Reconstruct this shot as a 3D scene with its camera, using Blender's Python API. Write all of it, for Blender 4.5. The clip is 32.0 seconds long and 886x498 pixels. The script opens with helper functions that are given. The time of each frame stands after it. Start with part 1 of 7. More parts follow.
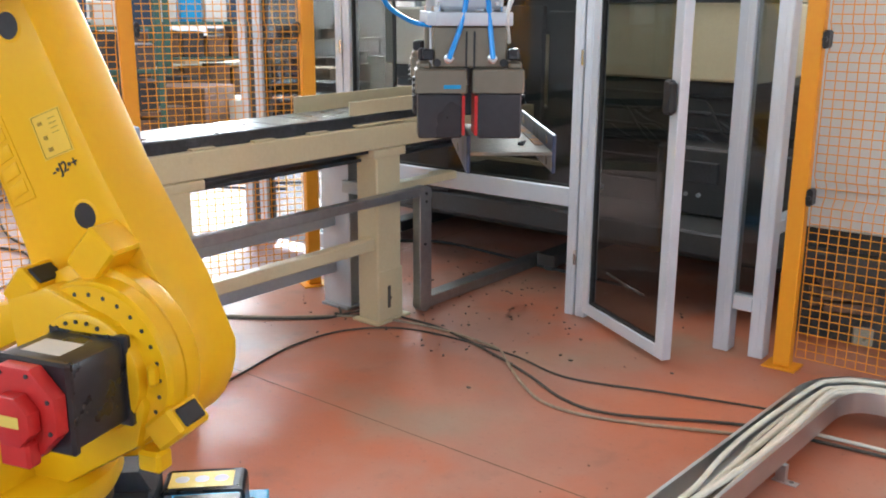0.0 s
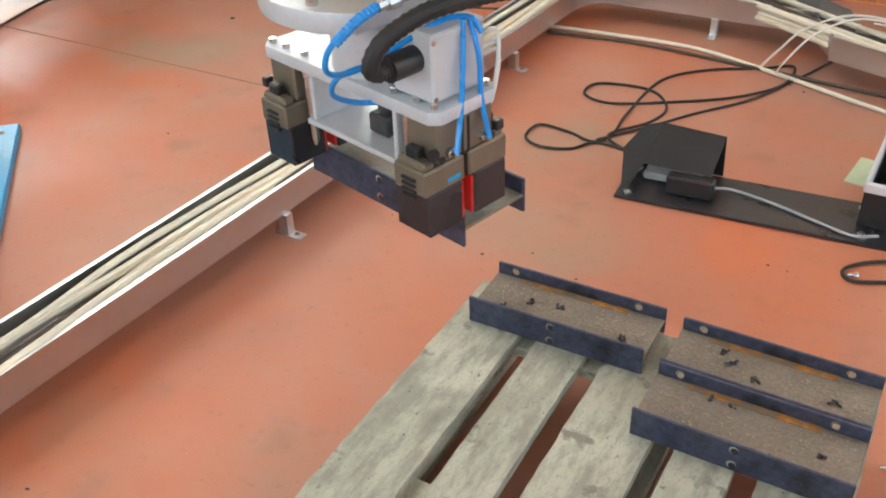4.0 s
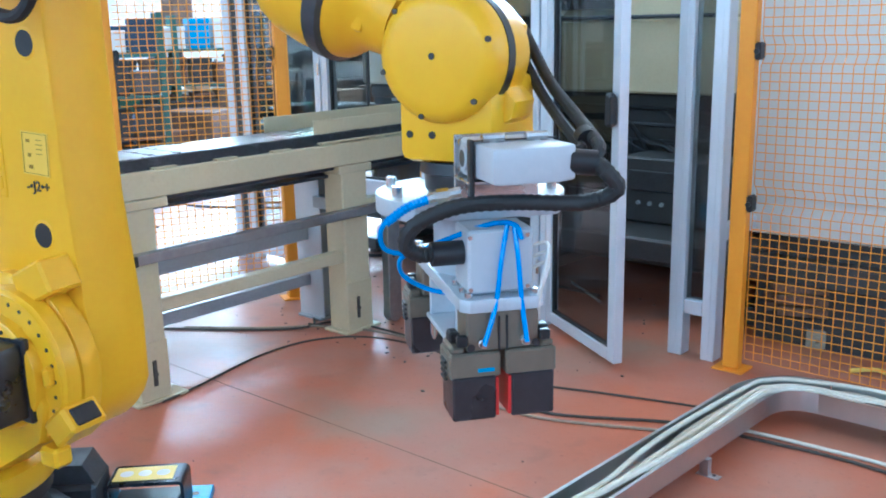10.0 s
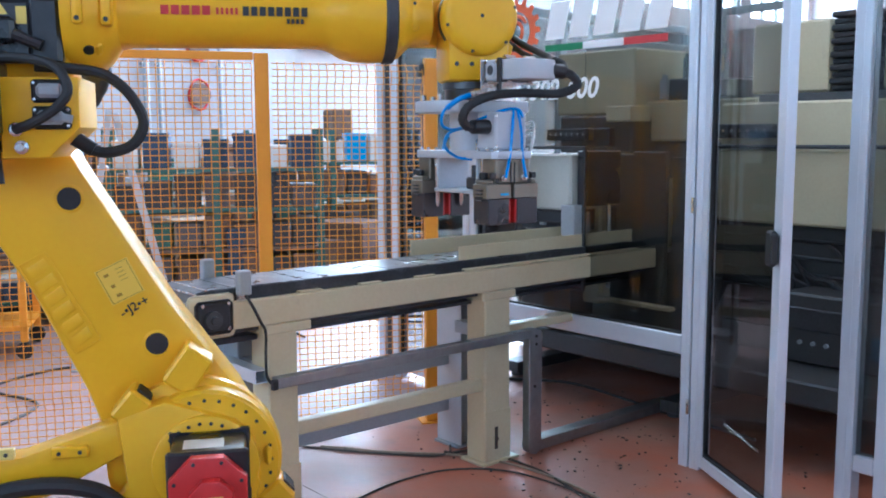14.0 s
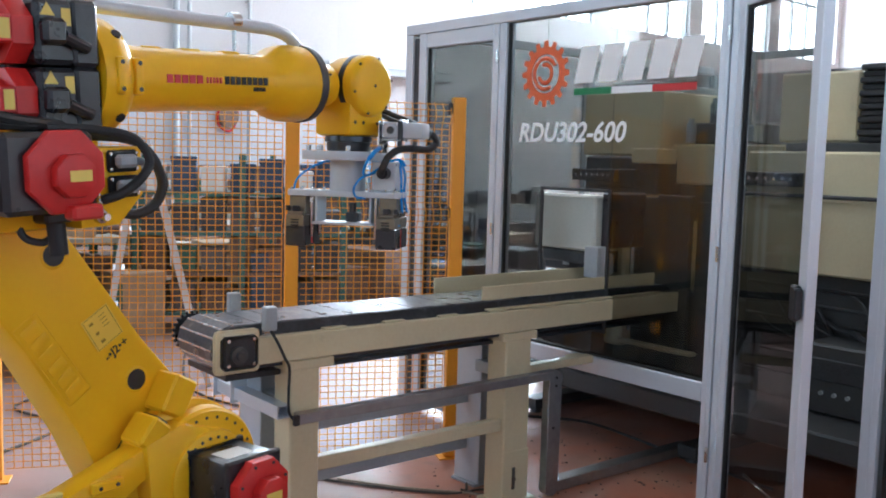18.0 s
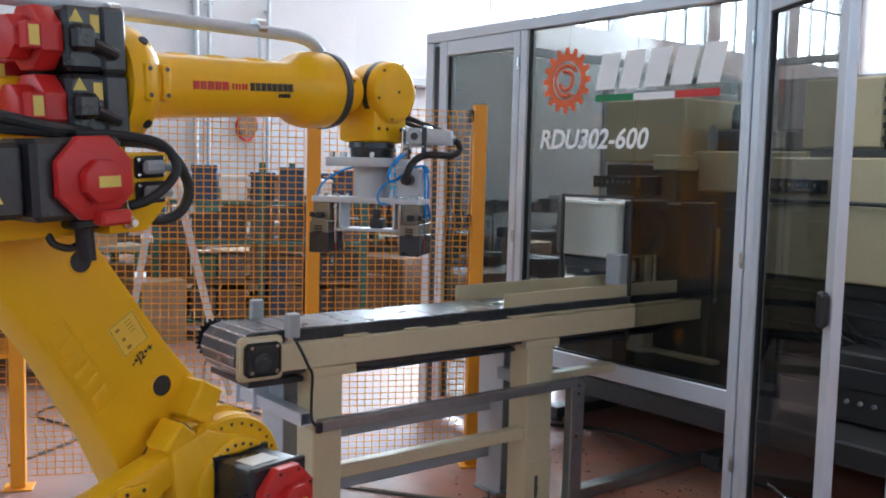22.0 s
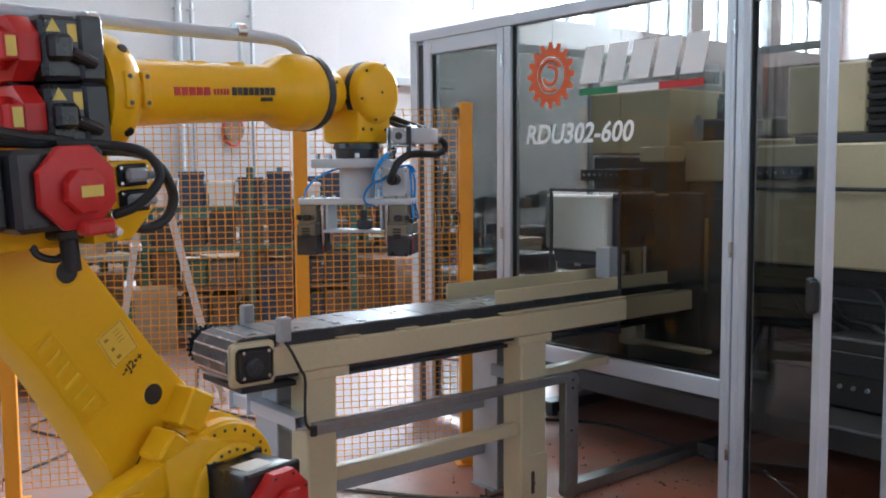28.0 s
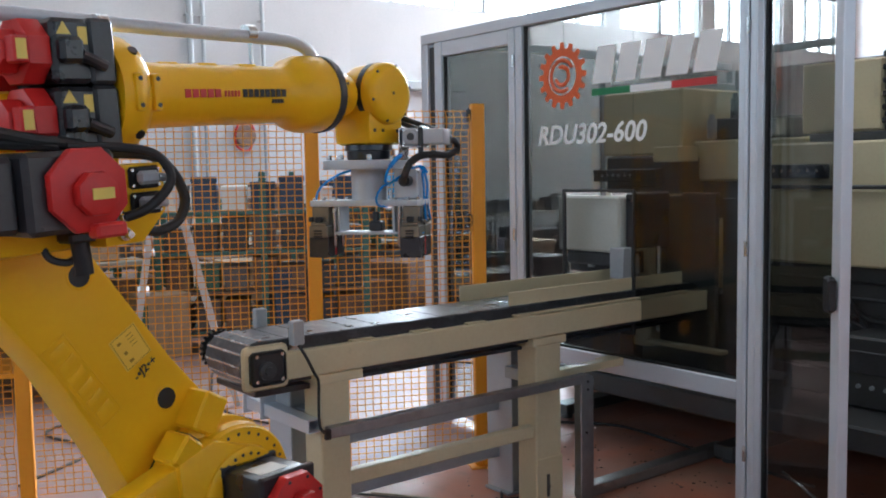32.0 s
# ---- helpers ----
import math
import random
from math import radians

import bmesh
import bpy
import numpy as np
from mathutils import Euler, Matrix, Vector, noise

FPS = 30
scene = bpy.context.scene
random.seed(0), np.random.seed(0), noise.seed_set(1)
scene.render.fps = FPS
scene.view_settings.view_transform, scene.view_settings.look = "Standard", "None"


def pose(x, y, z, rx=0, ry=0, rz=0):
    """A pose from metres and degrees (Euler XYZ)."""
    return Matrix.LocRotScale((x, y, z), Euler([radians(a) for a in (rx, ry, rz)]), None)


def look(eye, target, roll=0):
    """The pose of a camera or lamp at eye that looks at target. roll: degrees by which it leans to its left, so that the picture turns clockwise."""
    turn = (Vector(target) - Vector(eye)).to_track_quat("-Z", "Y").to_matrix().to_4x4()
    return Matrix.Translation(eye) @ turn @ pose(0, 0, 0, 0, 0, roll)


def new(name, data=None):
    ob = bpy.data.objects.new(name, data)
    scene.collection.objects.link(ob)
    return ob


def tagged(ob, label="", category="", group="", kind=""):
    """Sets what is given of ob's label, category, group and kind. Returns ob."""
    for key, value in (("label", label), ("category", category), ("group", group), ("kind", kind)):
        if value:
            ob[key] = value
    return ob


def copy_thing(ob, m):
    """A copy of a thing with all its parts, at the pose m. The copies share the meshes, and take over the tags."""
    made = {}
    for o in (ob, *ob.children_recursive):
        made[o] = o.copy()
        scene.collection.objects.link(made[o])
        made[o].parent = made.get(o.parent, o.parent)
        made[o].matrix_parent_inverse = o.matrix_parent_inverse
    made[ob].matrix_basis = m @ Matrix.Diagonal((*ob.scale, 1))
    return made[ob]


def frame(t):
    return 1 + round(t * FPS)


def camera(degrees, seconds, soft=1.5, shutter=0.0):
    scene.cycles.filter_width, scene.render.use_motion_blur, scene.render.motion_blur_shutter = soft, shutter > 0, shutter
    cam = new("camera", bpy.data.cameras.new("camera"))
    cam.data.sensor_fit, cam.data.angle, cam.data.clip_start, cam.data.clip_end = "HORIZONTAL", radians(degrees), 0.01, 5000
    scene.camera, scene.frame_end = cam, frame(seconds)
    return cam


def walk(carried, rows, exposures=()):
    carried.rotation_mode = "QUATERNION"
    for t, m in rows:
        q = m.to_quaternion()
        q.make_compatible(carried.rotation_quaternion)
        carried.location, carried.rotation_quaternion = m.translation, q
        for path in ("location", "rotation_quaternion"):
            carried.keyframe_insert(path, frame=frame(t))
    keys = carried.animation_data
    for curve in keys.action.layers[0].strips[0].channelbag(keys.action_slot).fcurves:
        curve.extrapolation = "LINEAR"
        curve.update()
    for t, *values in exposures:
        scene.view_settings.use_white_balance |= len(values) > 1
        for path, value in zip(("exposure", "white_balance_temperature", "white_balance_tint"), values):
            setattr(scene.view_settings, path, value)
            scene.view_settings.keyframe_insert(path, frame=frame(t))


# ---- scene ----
cam = camera(50.66, 32.0, soft=1.9)
# seconds, eye x y z, yaw, pitch, lean
PATH = [
    (0, -0.274, -0.120, 1.483, 38.52, -14.65, 0.27),
    (0.5, -0.188, -0.083, 1.486, 40.00, -14.11, 0.17),
    (1, -0.029, -0.051, 1.431, 45.72, -14.97, -0.35),
    (1.5, 0.083, -0.042, 1.411, 44.94, -18.40, -0.23),
    (2, 0.147, -0.054, 1.390, 41.77, -21.97, -1.12),
    (2.5, 0.177, -0.063, 1.363, 38.81, -24.42, -1.73),
    (3, 0.198, -0.044, 1.343, 36.14, -30.95, -3.54),
    (3.5, 0.200, -0.040, 1.344, 32.86, -30.42, -2.51),
    (4, 0.218, -0.046, 1.328, 31.07, -34.30, -2.39),
    (4.5, 0.224, -0.042, 1.309, 28.27, -35.68, -1.32),
    (6.5, 0.228, -0.029, 1.298, 26.77, -38.63, -2.28),
    (7, 0.230, -0.034, 1.300, 27.14, -38.16, -2.13),
    (7.5, 0.230, -0.029, 1.352, 29.17, -30.61, -3.64),
    (8, 0.181, -0.029, 1.361, 32.32, -26.80, -1.83),
    (8.5, 0.171, -0.025, 1.394, 33.84, -23.07, -1.34),
    (9, 0.152, -0.039, 1.423, 35.37, -19.64, -0.90),
    (9.5, 0.124, -0.037, 1.468, 37.69, -15.95, -0.78),
    (10, 0.101, -0.043, 1.481, 40.72, -13.40, -1.13),
    (10.5, 0.085, -0.021, 1.515, 43.64, -11.52, -1.54),
    (11, 0.069, -0.011, 1.531, 44.62, -9.81, -1.16),
    (11.5, 0.047, -0.012, 1.534, 46.20, -8.47, -0.60),
    (12, 0.050, 0.030, 1.568, 47.65, -8.19, -0.75),
    (12.5, 0.039, 0.031, 1.555, 48.25, -7.69, -0.60),
    (13, 0.036, 0.045, 1.559, 49.50, -7.42, -0.61),
    (13.5, 0.032, 0.042, 1.565, 49.24, -7.12, -0.27),
    (14, 0.024, 0.049, 1.565, 49.65, -6.81, -0.21),
    (14.5, 0.028, 0.048, 1.578, 49.59, -6.49, -0.07),
    (16.5, 0.024, 0.033, 1.633, 50.18, -6.33, 2.17),
    (17, 0.015, 0.024, 1.626, 50.52, -6.08, 2.14),
    (17.5, 0.024, 0.015, 1.645, 50.59, -5.64, 1.92),
    (18, 0.030, 0.012, 1.646, 50.85, -5.44, 1.62),
    (18.5, 0.025, 0.009, 1.628, 51.38, -5.12, 1.51),
    (19, 0.021, 0.002, 1.622, 51.40, -4.95, 1.36),
    (19.5, 0.021, 0.003, 1.641, 51.70, -5.40, 1.26),
    (20, 0.014, -0.000, 1.633, 51.81, -5.53, 1.06),
    (20.5, 0.007, 0.004, 1.638, 51.84, -5.54, 1.20),
    (21, 0.001, 0.004, 1.630, 51.67, -5.33, 1.68),
    (21.5, 0.007, -0.001, 1.646, 51.94, -5.10, 1.44),
    (22, 0.008, -0.001, 1.636, 51.89, -4.92, 1.46),
    (22.5, 0.005, -0.001, 1.639, 51.83, -5.01, 1.44),
    (23, 0.001, 0.001, 1.625, 51.73, -4.82, 1.24),
    (23.5, 0.005, 0.006, 1.630, 51.85, -4.78, 0.94),
    (24, 0.002, 0.018, 1.614, 52.11, -4.72, 0.73),
    (24.5, -0.004, 0.010, 1.624, 52.12, -4.87, 0.77),
    (25, -0.010, 0.015, 1.628, 51.63, -4.93, 0.89),
    (25.5, -0.004, 0.013, 1.637, 51.34, -4.83, 0.97),
    (27.5, 0.006, -0.001, 1.628, 50.90, -4.78, 0.37),
    (28, 0.010, 0.010, 1.635, 51.36, -4.99, -0.40),
    (28.5, 0.009, 0.011, 1.630, 51.65, -4.79, -0.74),
    (29, 0.014, 0.013, 1.629, 52.04, -4.60, -0.89),
    (29.5, 0.008, 0.012, 1.625, 52.26, -4.51, -0.96),
    (30, -0.006, 0.005, 1.619, 52.20, -4.46, -0.84),
    (30.5, -0.001, 0.009, 1.629, 52.21, -4.64, -0.76),
    (31, -0.006, 0.011, 1.624, 52.26, -4.65, -0.90),
    (31.5, -0.003, 0.023, 1.626, 52.30, -4.75, -0.87),
    (32, -0.006, 0.020, 1.624, 52.12, -4.74, -0.98),
]


EXPOSURES = [(0, 1.72, 6100, 3), (3, 1.97, 6900, 3), (6.5, 1.87, 6000, -10), (8, 1.97, 5200, -13), (9, 2.0, 4800, -12), (10, 1.87, 4600, -7), (11, 1.65, 4600, -3), (12, 1.5, 4750, 2), (13, 1.55, 4800, 3), (14.5, 1.28, 5000, 4), (16.5, 1.15, 5550, 4), (20, 0.97, 5650, 4), (25, 0.88, 5750, 4), (28, 0.84, 5780, 4), (30, 0.70, 5800, 4), (32, 0.68, 5800, 4)]


def aim(x, y, z, yaw, pitch, lean):
    a, b = radians(yaw), radians(pitch)
    way = Vector((-math.sin(a) * math.cos(b), math.cos(a) * math.cos(b), math.sin(b)))
    return look((x, y, z), Vector((x, y, z)) + way, lean)


walk(cam, [(t, aim(*row)) for t, *row in PATH], exposures=EXPOSURES)

# ---- light ----
world = bpy.data.worlds.new("sky")
scene.world = world
world.use_nodes = True
sky = world.node_tree.nodes.new("ShaderNodeTexSky")
sky.sky_type, sky.sun_disc = "NISHITA", False
sky.sun_elevation, sky.sun_rotation = radians(38), radians(20)
back = world.node_tree.nodes["Background"]
back.inputs["Strength"].default_value = 0.13
world.node_tree.links.new(sky.outputs["Color"], back.inputs["Color"])


def area_lamp(name, place, target, wide, high, power, colour=(1, 1, 1)):
    data = bpy.data.lights.new(name, "AREA")
    data.shape, data.size, data.size_y, data.energy, data.color = "RECTANGLE", wide, high, power, colour
    ob = new(name, data)
    ob.matrix_world = look(place, target)
    return ob


HALL = (-13.0, 10.0, -10.0, 24.0, 8.0)  # x0, x1, y0, y1, height
# daylight from the west window band
area_lamp("window_light", (-12.7, 15.5, 5.9), (0.0, 5.0, 1.0), 14, 2.6, 4600, (0.90, 0.95, 1.0))
# east and south: unseen fill lamps, added to brighten the front faces
area_lamp("window_light", (9.7, 3.0, 5.0), (0, 2, 0.6), 20, 3.0, 50, (0.93, 0.97, 1.0))
area_lamp("window_light", (-2.0, -9.7, 5.0), (-1, 0, 0.8), 18, 3.0, 190, (0.95, 0.98, 1.0))
# added fill lamp under the ceiling, lifts the west wall and the stock
area_lamp("background_fill", (-9.0, 7.0, 7.4), (-9.0, 7.0, 0), 6, 14, 330, (0.94, 0.97, 1.0))


# ---- materials ----
def paint(name, colour, rough=0.5, metal=0.0, spread=0.06, scale=6.0, grain=60.0, bump=0.05, stain=None, stain_at=0.62, stain_scale=3.0, coat=0.0, gloss=0.5):
    """A surface with a cloudy change of shade, a fine grain, an optional stain colour and a low relief."""
    m = bpy.data.materials.new(name)
    m.use_nodes = True
    nt = m.node_tree
    n, ln = nt.nodes, nt.links
    b = n["Principled BSDF"]
    b.inputs["Metallic"].default_value = metal
    b.inputs["Coat Weight"].default_value = coat
    b.inputs["Specular IOR Level"].default_value = gloss
    co = n.new("ShaderNodeTexCoord")
    big, small = n.new("ShaderNodeTexNoise"), n.new("ShaderNodeTexNoise")
    big.inputs["Scale"].default_value, big.inputs["Detail"].default_value = scale, 4
    small.inputs["Scale"].default_value, small.inputs["Detail"].default_value = grain, 3
    for t in (big, small):
        ln.new(co.outputs["Object"], t.inputs["Vector"])
    mix = n.new("ShaderNodeMixRGB")
    d = spread
    mix.inputs[1].default_value = (*[max(c * (1 - 2.2 * d), 0) for c in colour], 1)
    mix.inputs[2].default_value = (*[min(c * (1 + 2.2 * d), 1) for c in colour], 1)
    ln.new(big.outputs["Fac"], mix.inputs[0])
    fine = n.new("ShaderNodeMixRGB")
    fine.blend_type = "OVERLAY"
    fine.inputs[0].default_value = min(0.9, d * 3)
    ln.new(mix.outputs[0], fine.inputs[1])
    ln.new(small.outputs["Color"], fine.inputs[2])
    last = fine.outputs[0]
    bw = n.new("ShaderNodeRGBToBW")
    ln.new(small.outputs["Color"], bw.inputs[0])
    ln.new(bw.outputs[0], fine.inputs[2])
    if stain:
        st, ramp, over = n.new("ShaderNodeTexNoise"), n.new("ShaderNodeValToRGB"), n.new("ShaderNodeMixRGB")
        st.inputs["Scale"].default_value, st.inputs["Detail"].default_value = stain_scale, 7
        st.inputs["Roughness"].default_value = 0.65
        ln.new(co.outputs["Object"], st.inputs["Vector"])
        ramp.color_ramp.elements[0].position, ramp.color_ramp.elements[1].position = stain_at - 0.08, stain_at + 0.08
        ln.new(st.outputs["Fac"], ramp.inputs[0])
        ln.new(ramp.outputs[0], over.inputs[0])
        ln.new(last, over.inputs[1])
        over.inputs[2].default_value = (*stain, 1)
        last = over.outputs[0]
    ln.new(last, b.inputs["Base Color"])
    mr = n.new("ShaderNodeMapRange")
    mr.inputs["To Min"].default_value, mr.inputs["To Max"].default_value = max(rough - 0.1, 0.04), min(rough + 0.1, 1)
    ln.new(big.outputs["Fac"], mr.inputs["Value"])
    ln.new(mr.outputs[0], b.inputs["Roughness"])
    if bump:
        bp = n.new("ShaderNodeBump")
        bp.inputs["Strength"].default_value, bp.inputs["Distance"].default_value = bump, 0.01
        ln.new(small.outputs["Fac"], bp.inputs["Height"])
        ln.new(bp.outputs[0], b.inputs["Normal"])
    return m


def glass(name, tint=(0.75, 0.77, 0.76), clear=0.75, rough=0.02):
    """Tinted flat glazing: part mirror, part clear."""
    m = bpy.data.materials.new(name)
    m.use_nodes = True
    n, ln = m.node_tree.nodes, m.node_tree.links
    n.remove(n["Principled BSDF"])
    tr, gl, mx, fr = n.new("ShaderNodeBsdfTransparent"), n.new("ShaderNodeBsdfGlossy"), n.new("ShaderNodeMixShader"), n.new("ShaderNodeLayerWeight")
    pw, ma = n.new("ShaderNodeMath"), n.new("ShaderNodeMath")
    pw.operation, ma.operation = "POWER", "MULTIPLY_ADD"
    pw.inputs[1].default_value, ma.inputs[1].default_value, ma.inputs[2].default_value = 5.0, 0.9, 0.035
    tr.inputs["Color"].default_value = (*tint, 1)
    gl.inputs["Roughness"].default_value = rough
    fr.inputs["Blend"].default_value = 0.5
    ln.new(fr.outputs["Facing"], pw.inputs[0])
    ln.new(pw.outputs[0], ma.inputs[0])
    ln.new(ma.outputs[0], mx.inputs[0])
    ln.new(tr.outputs[0], mx.inputs[1])
    ln.new(gl.outputs[0], mx.inputs[2])
    ln.new(mx.outputs[0], n["Material Output"].inputs["Surface"])
    return m


def glow(name, colour, strength):
    m = bpy.data.materials.new(name)
    m.use_nodes = True
    b = m.node_tree.nodes["Principled BSDF"]
    b.inputs["Base Color"].default_value = (0, 0, 0, 1)
    b.inputs["Emission Color"].default_value, b.inputs["Emission Strength"].default_value = (*colour, 1), strength
    return m


YELLOW = paint("robot_yellow", (0.86, 0.478, 0.005), 0.36, spread=0.03, scale=3, coat=0.04, bump=0.02, gloss=0.32)
PALEYELLOW = paint("faded_yellow_plate", (0.80, 0.62, 0.18), 0.35, spread=0.04)
BLACK = paint("black_plastic", (0.018, 0.018, 0.02), 0.42, spread=0.15, scale=9)
SATIN = paint("satin_black_metal", (0.022, 0.022, 0.026), 0.3, spread=0.2, scale=12, gloss=0.6)
DARK = paint("dark_grey_casting", (0.045, 0.046, 0.05), 0.5, spread=0.15, scale=8, bump=0.15)
RED = paint("red_paint", (0.55, 0.020, 0.018), 0.4, spread=0.06, scale=8)
CREAM = paint("cream_paint", (0.62, 0.54, 0.345), 0.42, spread=0.04, scale=3, stain=(0.40, 0.34, 0.24), stain_at=0.74, stain_scale=5)
WHITE = paint("white_paint", (0.72, 0.71, 0.67), 0.45, spread=0.04, scale=2)
ALU = paint("anodised_aluminium", (0.66, 0.70, 0.76), 0.36, metal=0.3, spread=0.04, scale=4, grain=90)
MILLED = paint("milled_aluminium", (0.54, 0.57, 0.61), 0.52, metal=0.25, spread=0.05, scale=8, grain=120)
DULLGALV = paint("dull_galvanised_steel", (0.36, 0.365, 0.37), 0.42, metal=0.9, spread=0.08, scale=6, grain=30, bump=0.02)
GALV = paint("galvanised_steel", (0.64, 0.65, 0.66), 0.36, metal=1.0, spread=0.04, scale=5, grain=30, bump=0.02)
GREY = paint("grey_paint", (0.36, 0.38, 0.40), 0.45, spread=0.05, scale=4)
STEEL = paint("bright_steel", (0.6, 0.6, 0.6), 0.25, metal=1.0, spread=0.06, scale=20)
BLUESTEEL = paint("mill_scale_steel", (0.060, 0.070, 0.115), 0.36, metal=0.4, spread=0.3, scale=14, grain=80, bump=0.06, stain=(0.025, 0.026, 0.035), stain_at=0.58, stain_scale=13)
RUST = paint("rusty_web", (0.17, 0.145, 0.115), 0.65, spread=0.2, scale=12, grain=140, bump=0.2, stain=(0.30, 0.14, 0.04), stain_at=0.70, stain_scale=7)
OLIVE = paint("bronze_anodised_aluminium", (0.21, 0.185, 0.14), 0.38, metal=0.5, spread=0.05, scale=10)
ORANGE = paint("orange_powder_coat", (0.84, 0.335, 0.012), 0.42, spread=0.04, scale=4)
BLUE = paint("blue_paint", (0.02, 0.30, 0.60), 0.35, spread=0.06, scale=3, stain=(0.05, 0.20, 0.36), stain_at=0.7)
TUBE = paint("blue_air_tube", (0.012, 0.27, 0.74), 0.28, spread=0.03, coat=0.3)
RUBBER = paint("black_rubber", (0.02, 0.02, 0.021), 0.6, spread=0.2, scale=18, bump=0.1)
BELT = paint("worn_belt", (0.03, 0.033, 0.038), 0.34, spread=0.3, scale=7, stain=(0.10, 0.11, 0.12), stain_at=0.64, stain_scale=9)
BELTSTEEL = paint("oily_belt_steel", (0.085, 0.09, 0.10), 0.30, metal=0.6, spread=0.25, scale=11, grain=70, stain=(0.20, 0.205, 0.21), stain_at=0.60, stain_scale=14)
CABLE = paint("grey_cable", (0.74, 0.71, 0.60), 0.42, spread=0.08, scale=20)
DUSTCABLE = paint("dusty_beige_cable", (0.33, 0.26, 0.185), 0.6, spread=0.15, scale=20)
OLDCABLE = paint("dusty_dark_cable", (0.075, 0.062, 0.05), 0.65, spread=0.2, scale=20)
WOOD = paint("weathered_wood", (0.34, 0.335, 0.275), 0.85, spread=0.17, scale=5, grain=130, bump=0.3, stain=(0.10, 0.095, 0.08), stain_at=0.655, stain_scale=16)
PLASTER = paint("hall_plaster", (0.45, 0.44, 0.45), 0.85, spread=0.05, scale=0.7, stain=(0.38, 0.37, 0.375), stain_at=0.66, stain_scale=0.8)
GLASS = glass("tinted_glass", (0.60, 0.61, 0.60))
CLEAR = glass("clear_glass", (0.96, 0.97, 0.97))
LABEL = paint("yellow_label", (0.78, 0.60, 0.12), 0.4, spread=0.03)
PALELABEL = paint("pale_yellow_label", (0.86, 0.56, 0.06), 0.3, spread=0.02)
PRINT = paint("brown_print", (0.34, 0.19, 0.01), 0.6, spread=0.02)
INK = paint("dark_print", (0.03, 0.03, 0.03), 0.6, spread=0.02)
LETTER = paint("white_vinyl", (0.88, 0.88, 0.87), 0.45, spread=0.02)
FLAGRED = paint("red_vinyl", (0.55, 0.03, 0.03), 0.45, spread=0.02)
FLAGGREEN = paint("green_vinyl", (0.02, 0.20, 0.07), 0.45, spread=0.02)
GEAR = paint("orange_red_vinyl", (0.72, 0.13, 0.035), 0.45, spread=0.03)
GREEN = paint("machine_green", (0.035, 0.115, 0.085), 0.45, spread=0.08)
BROWN = paint("brown_stock", (0.16, 0.10, 0.07), 0.7, spread=0.25, scale=8)
CARD = paint("cardboard", (0.36, 0.26, 0.17), 0.8, spread=0.1)
NAVY = paint("navy_plastic", (0.03, 0.06, 0.11), 0.5, spread=0.1)
# dark grey, deepened so the colour itself holds the cabin's shade
SHADEGREY = paint("dark_grey_with_shade", (0.055, 0.055, 0.056), 0.5, spread=0.08)
PURPLE = paint("dull_violet_grey", (0.11, 0.098, 0.098), 0.6, spread=0.15)


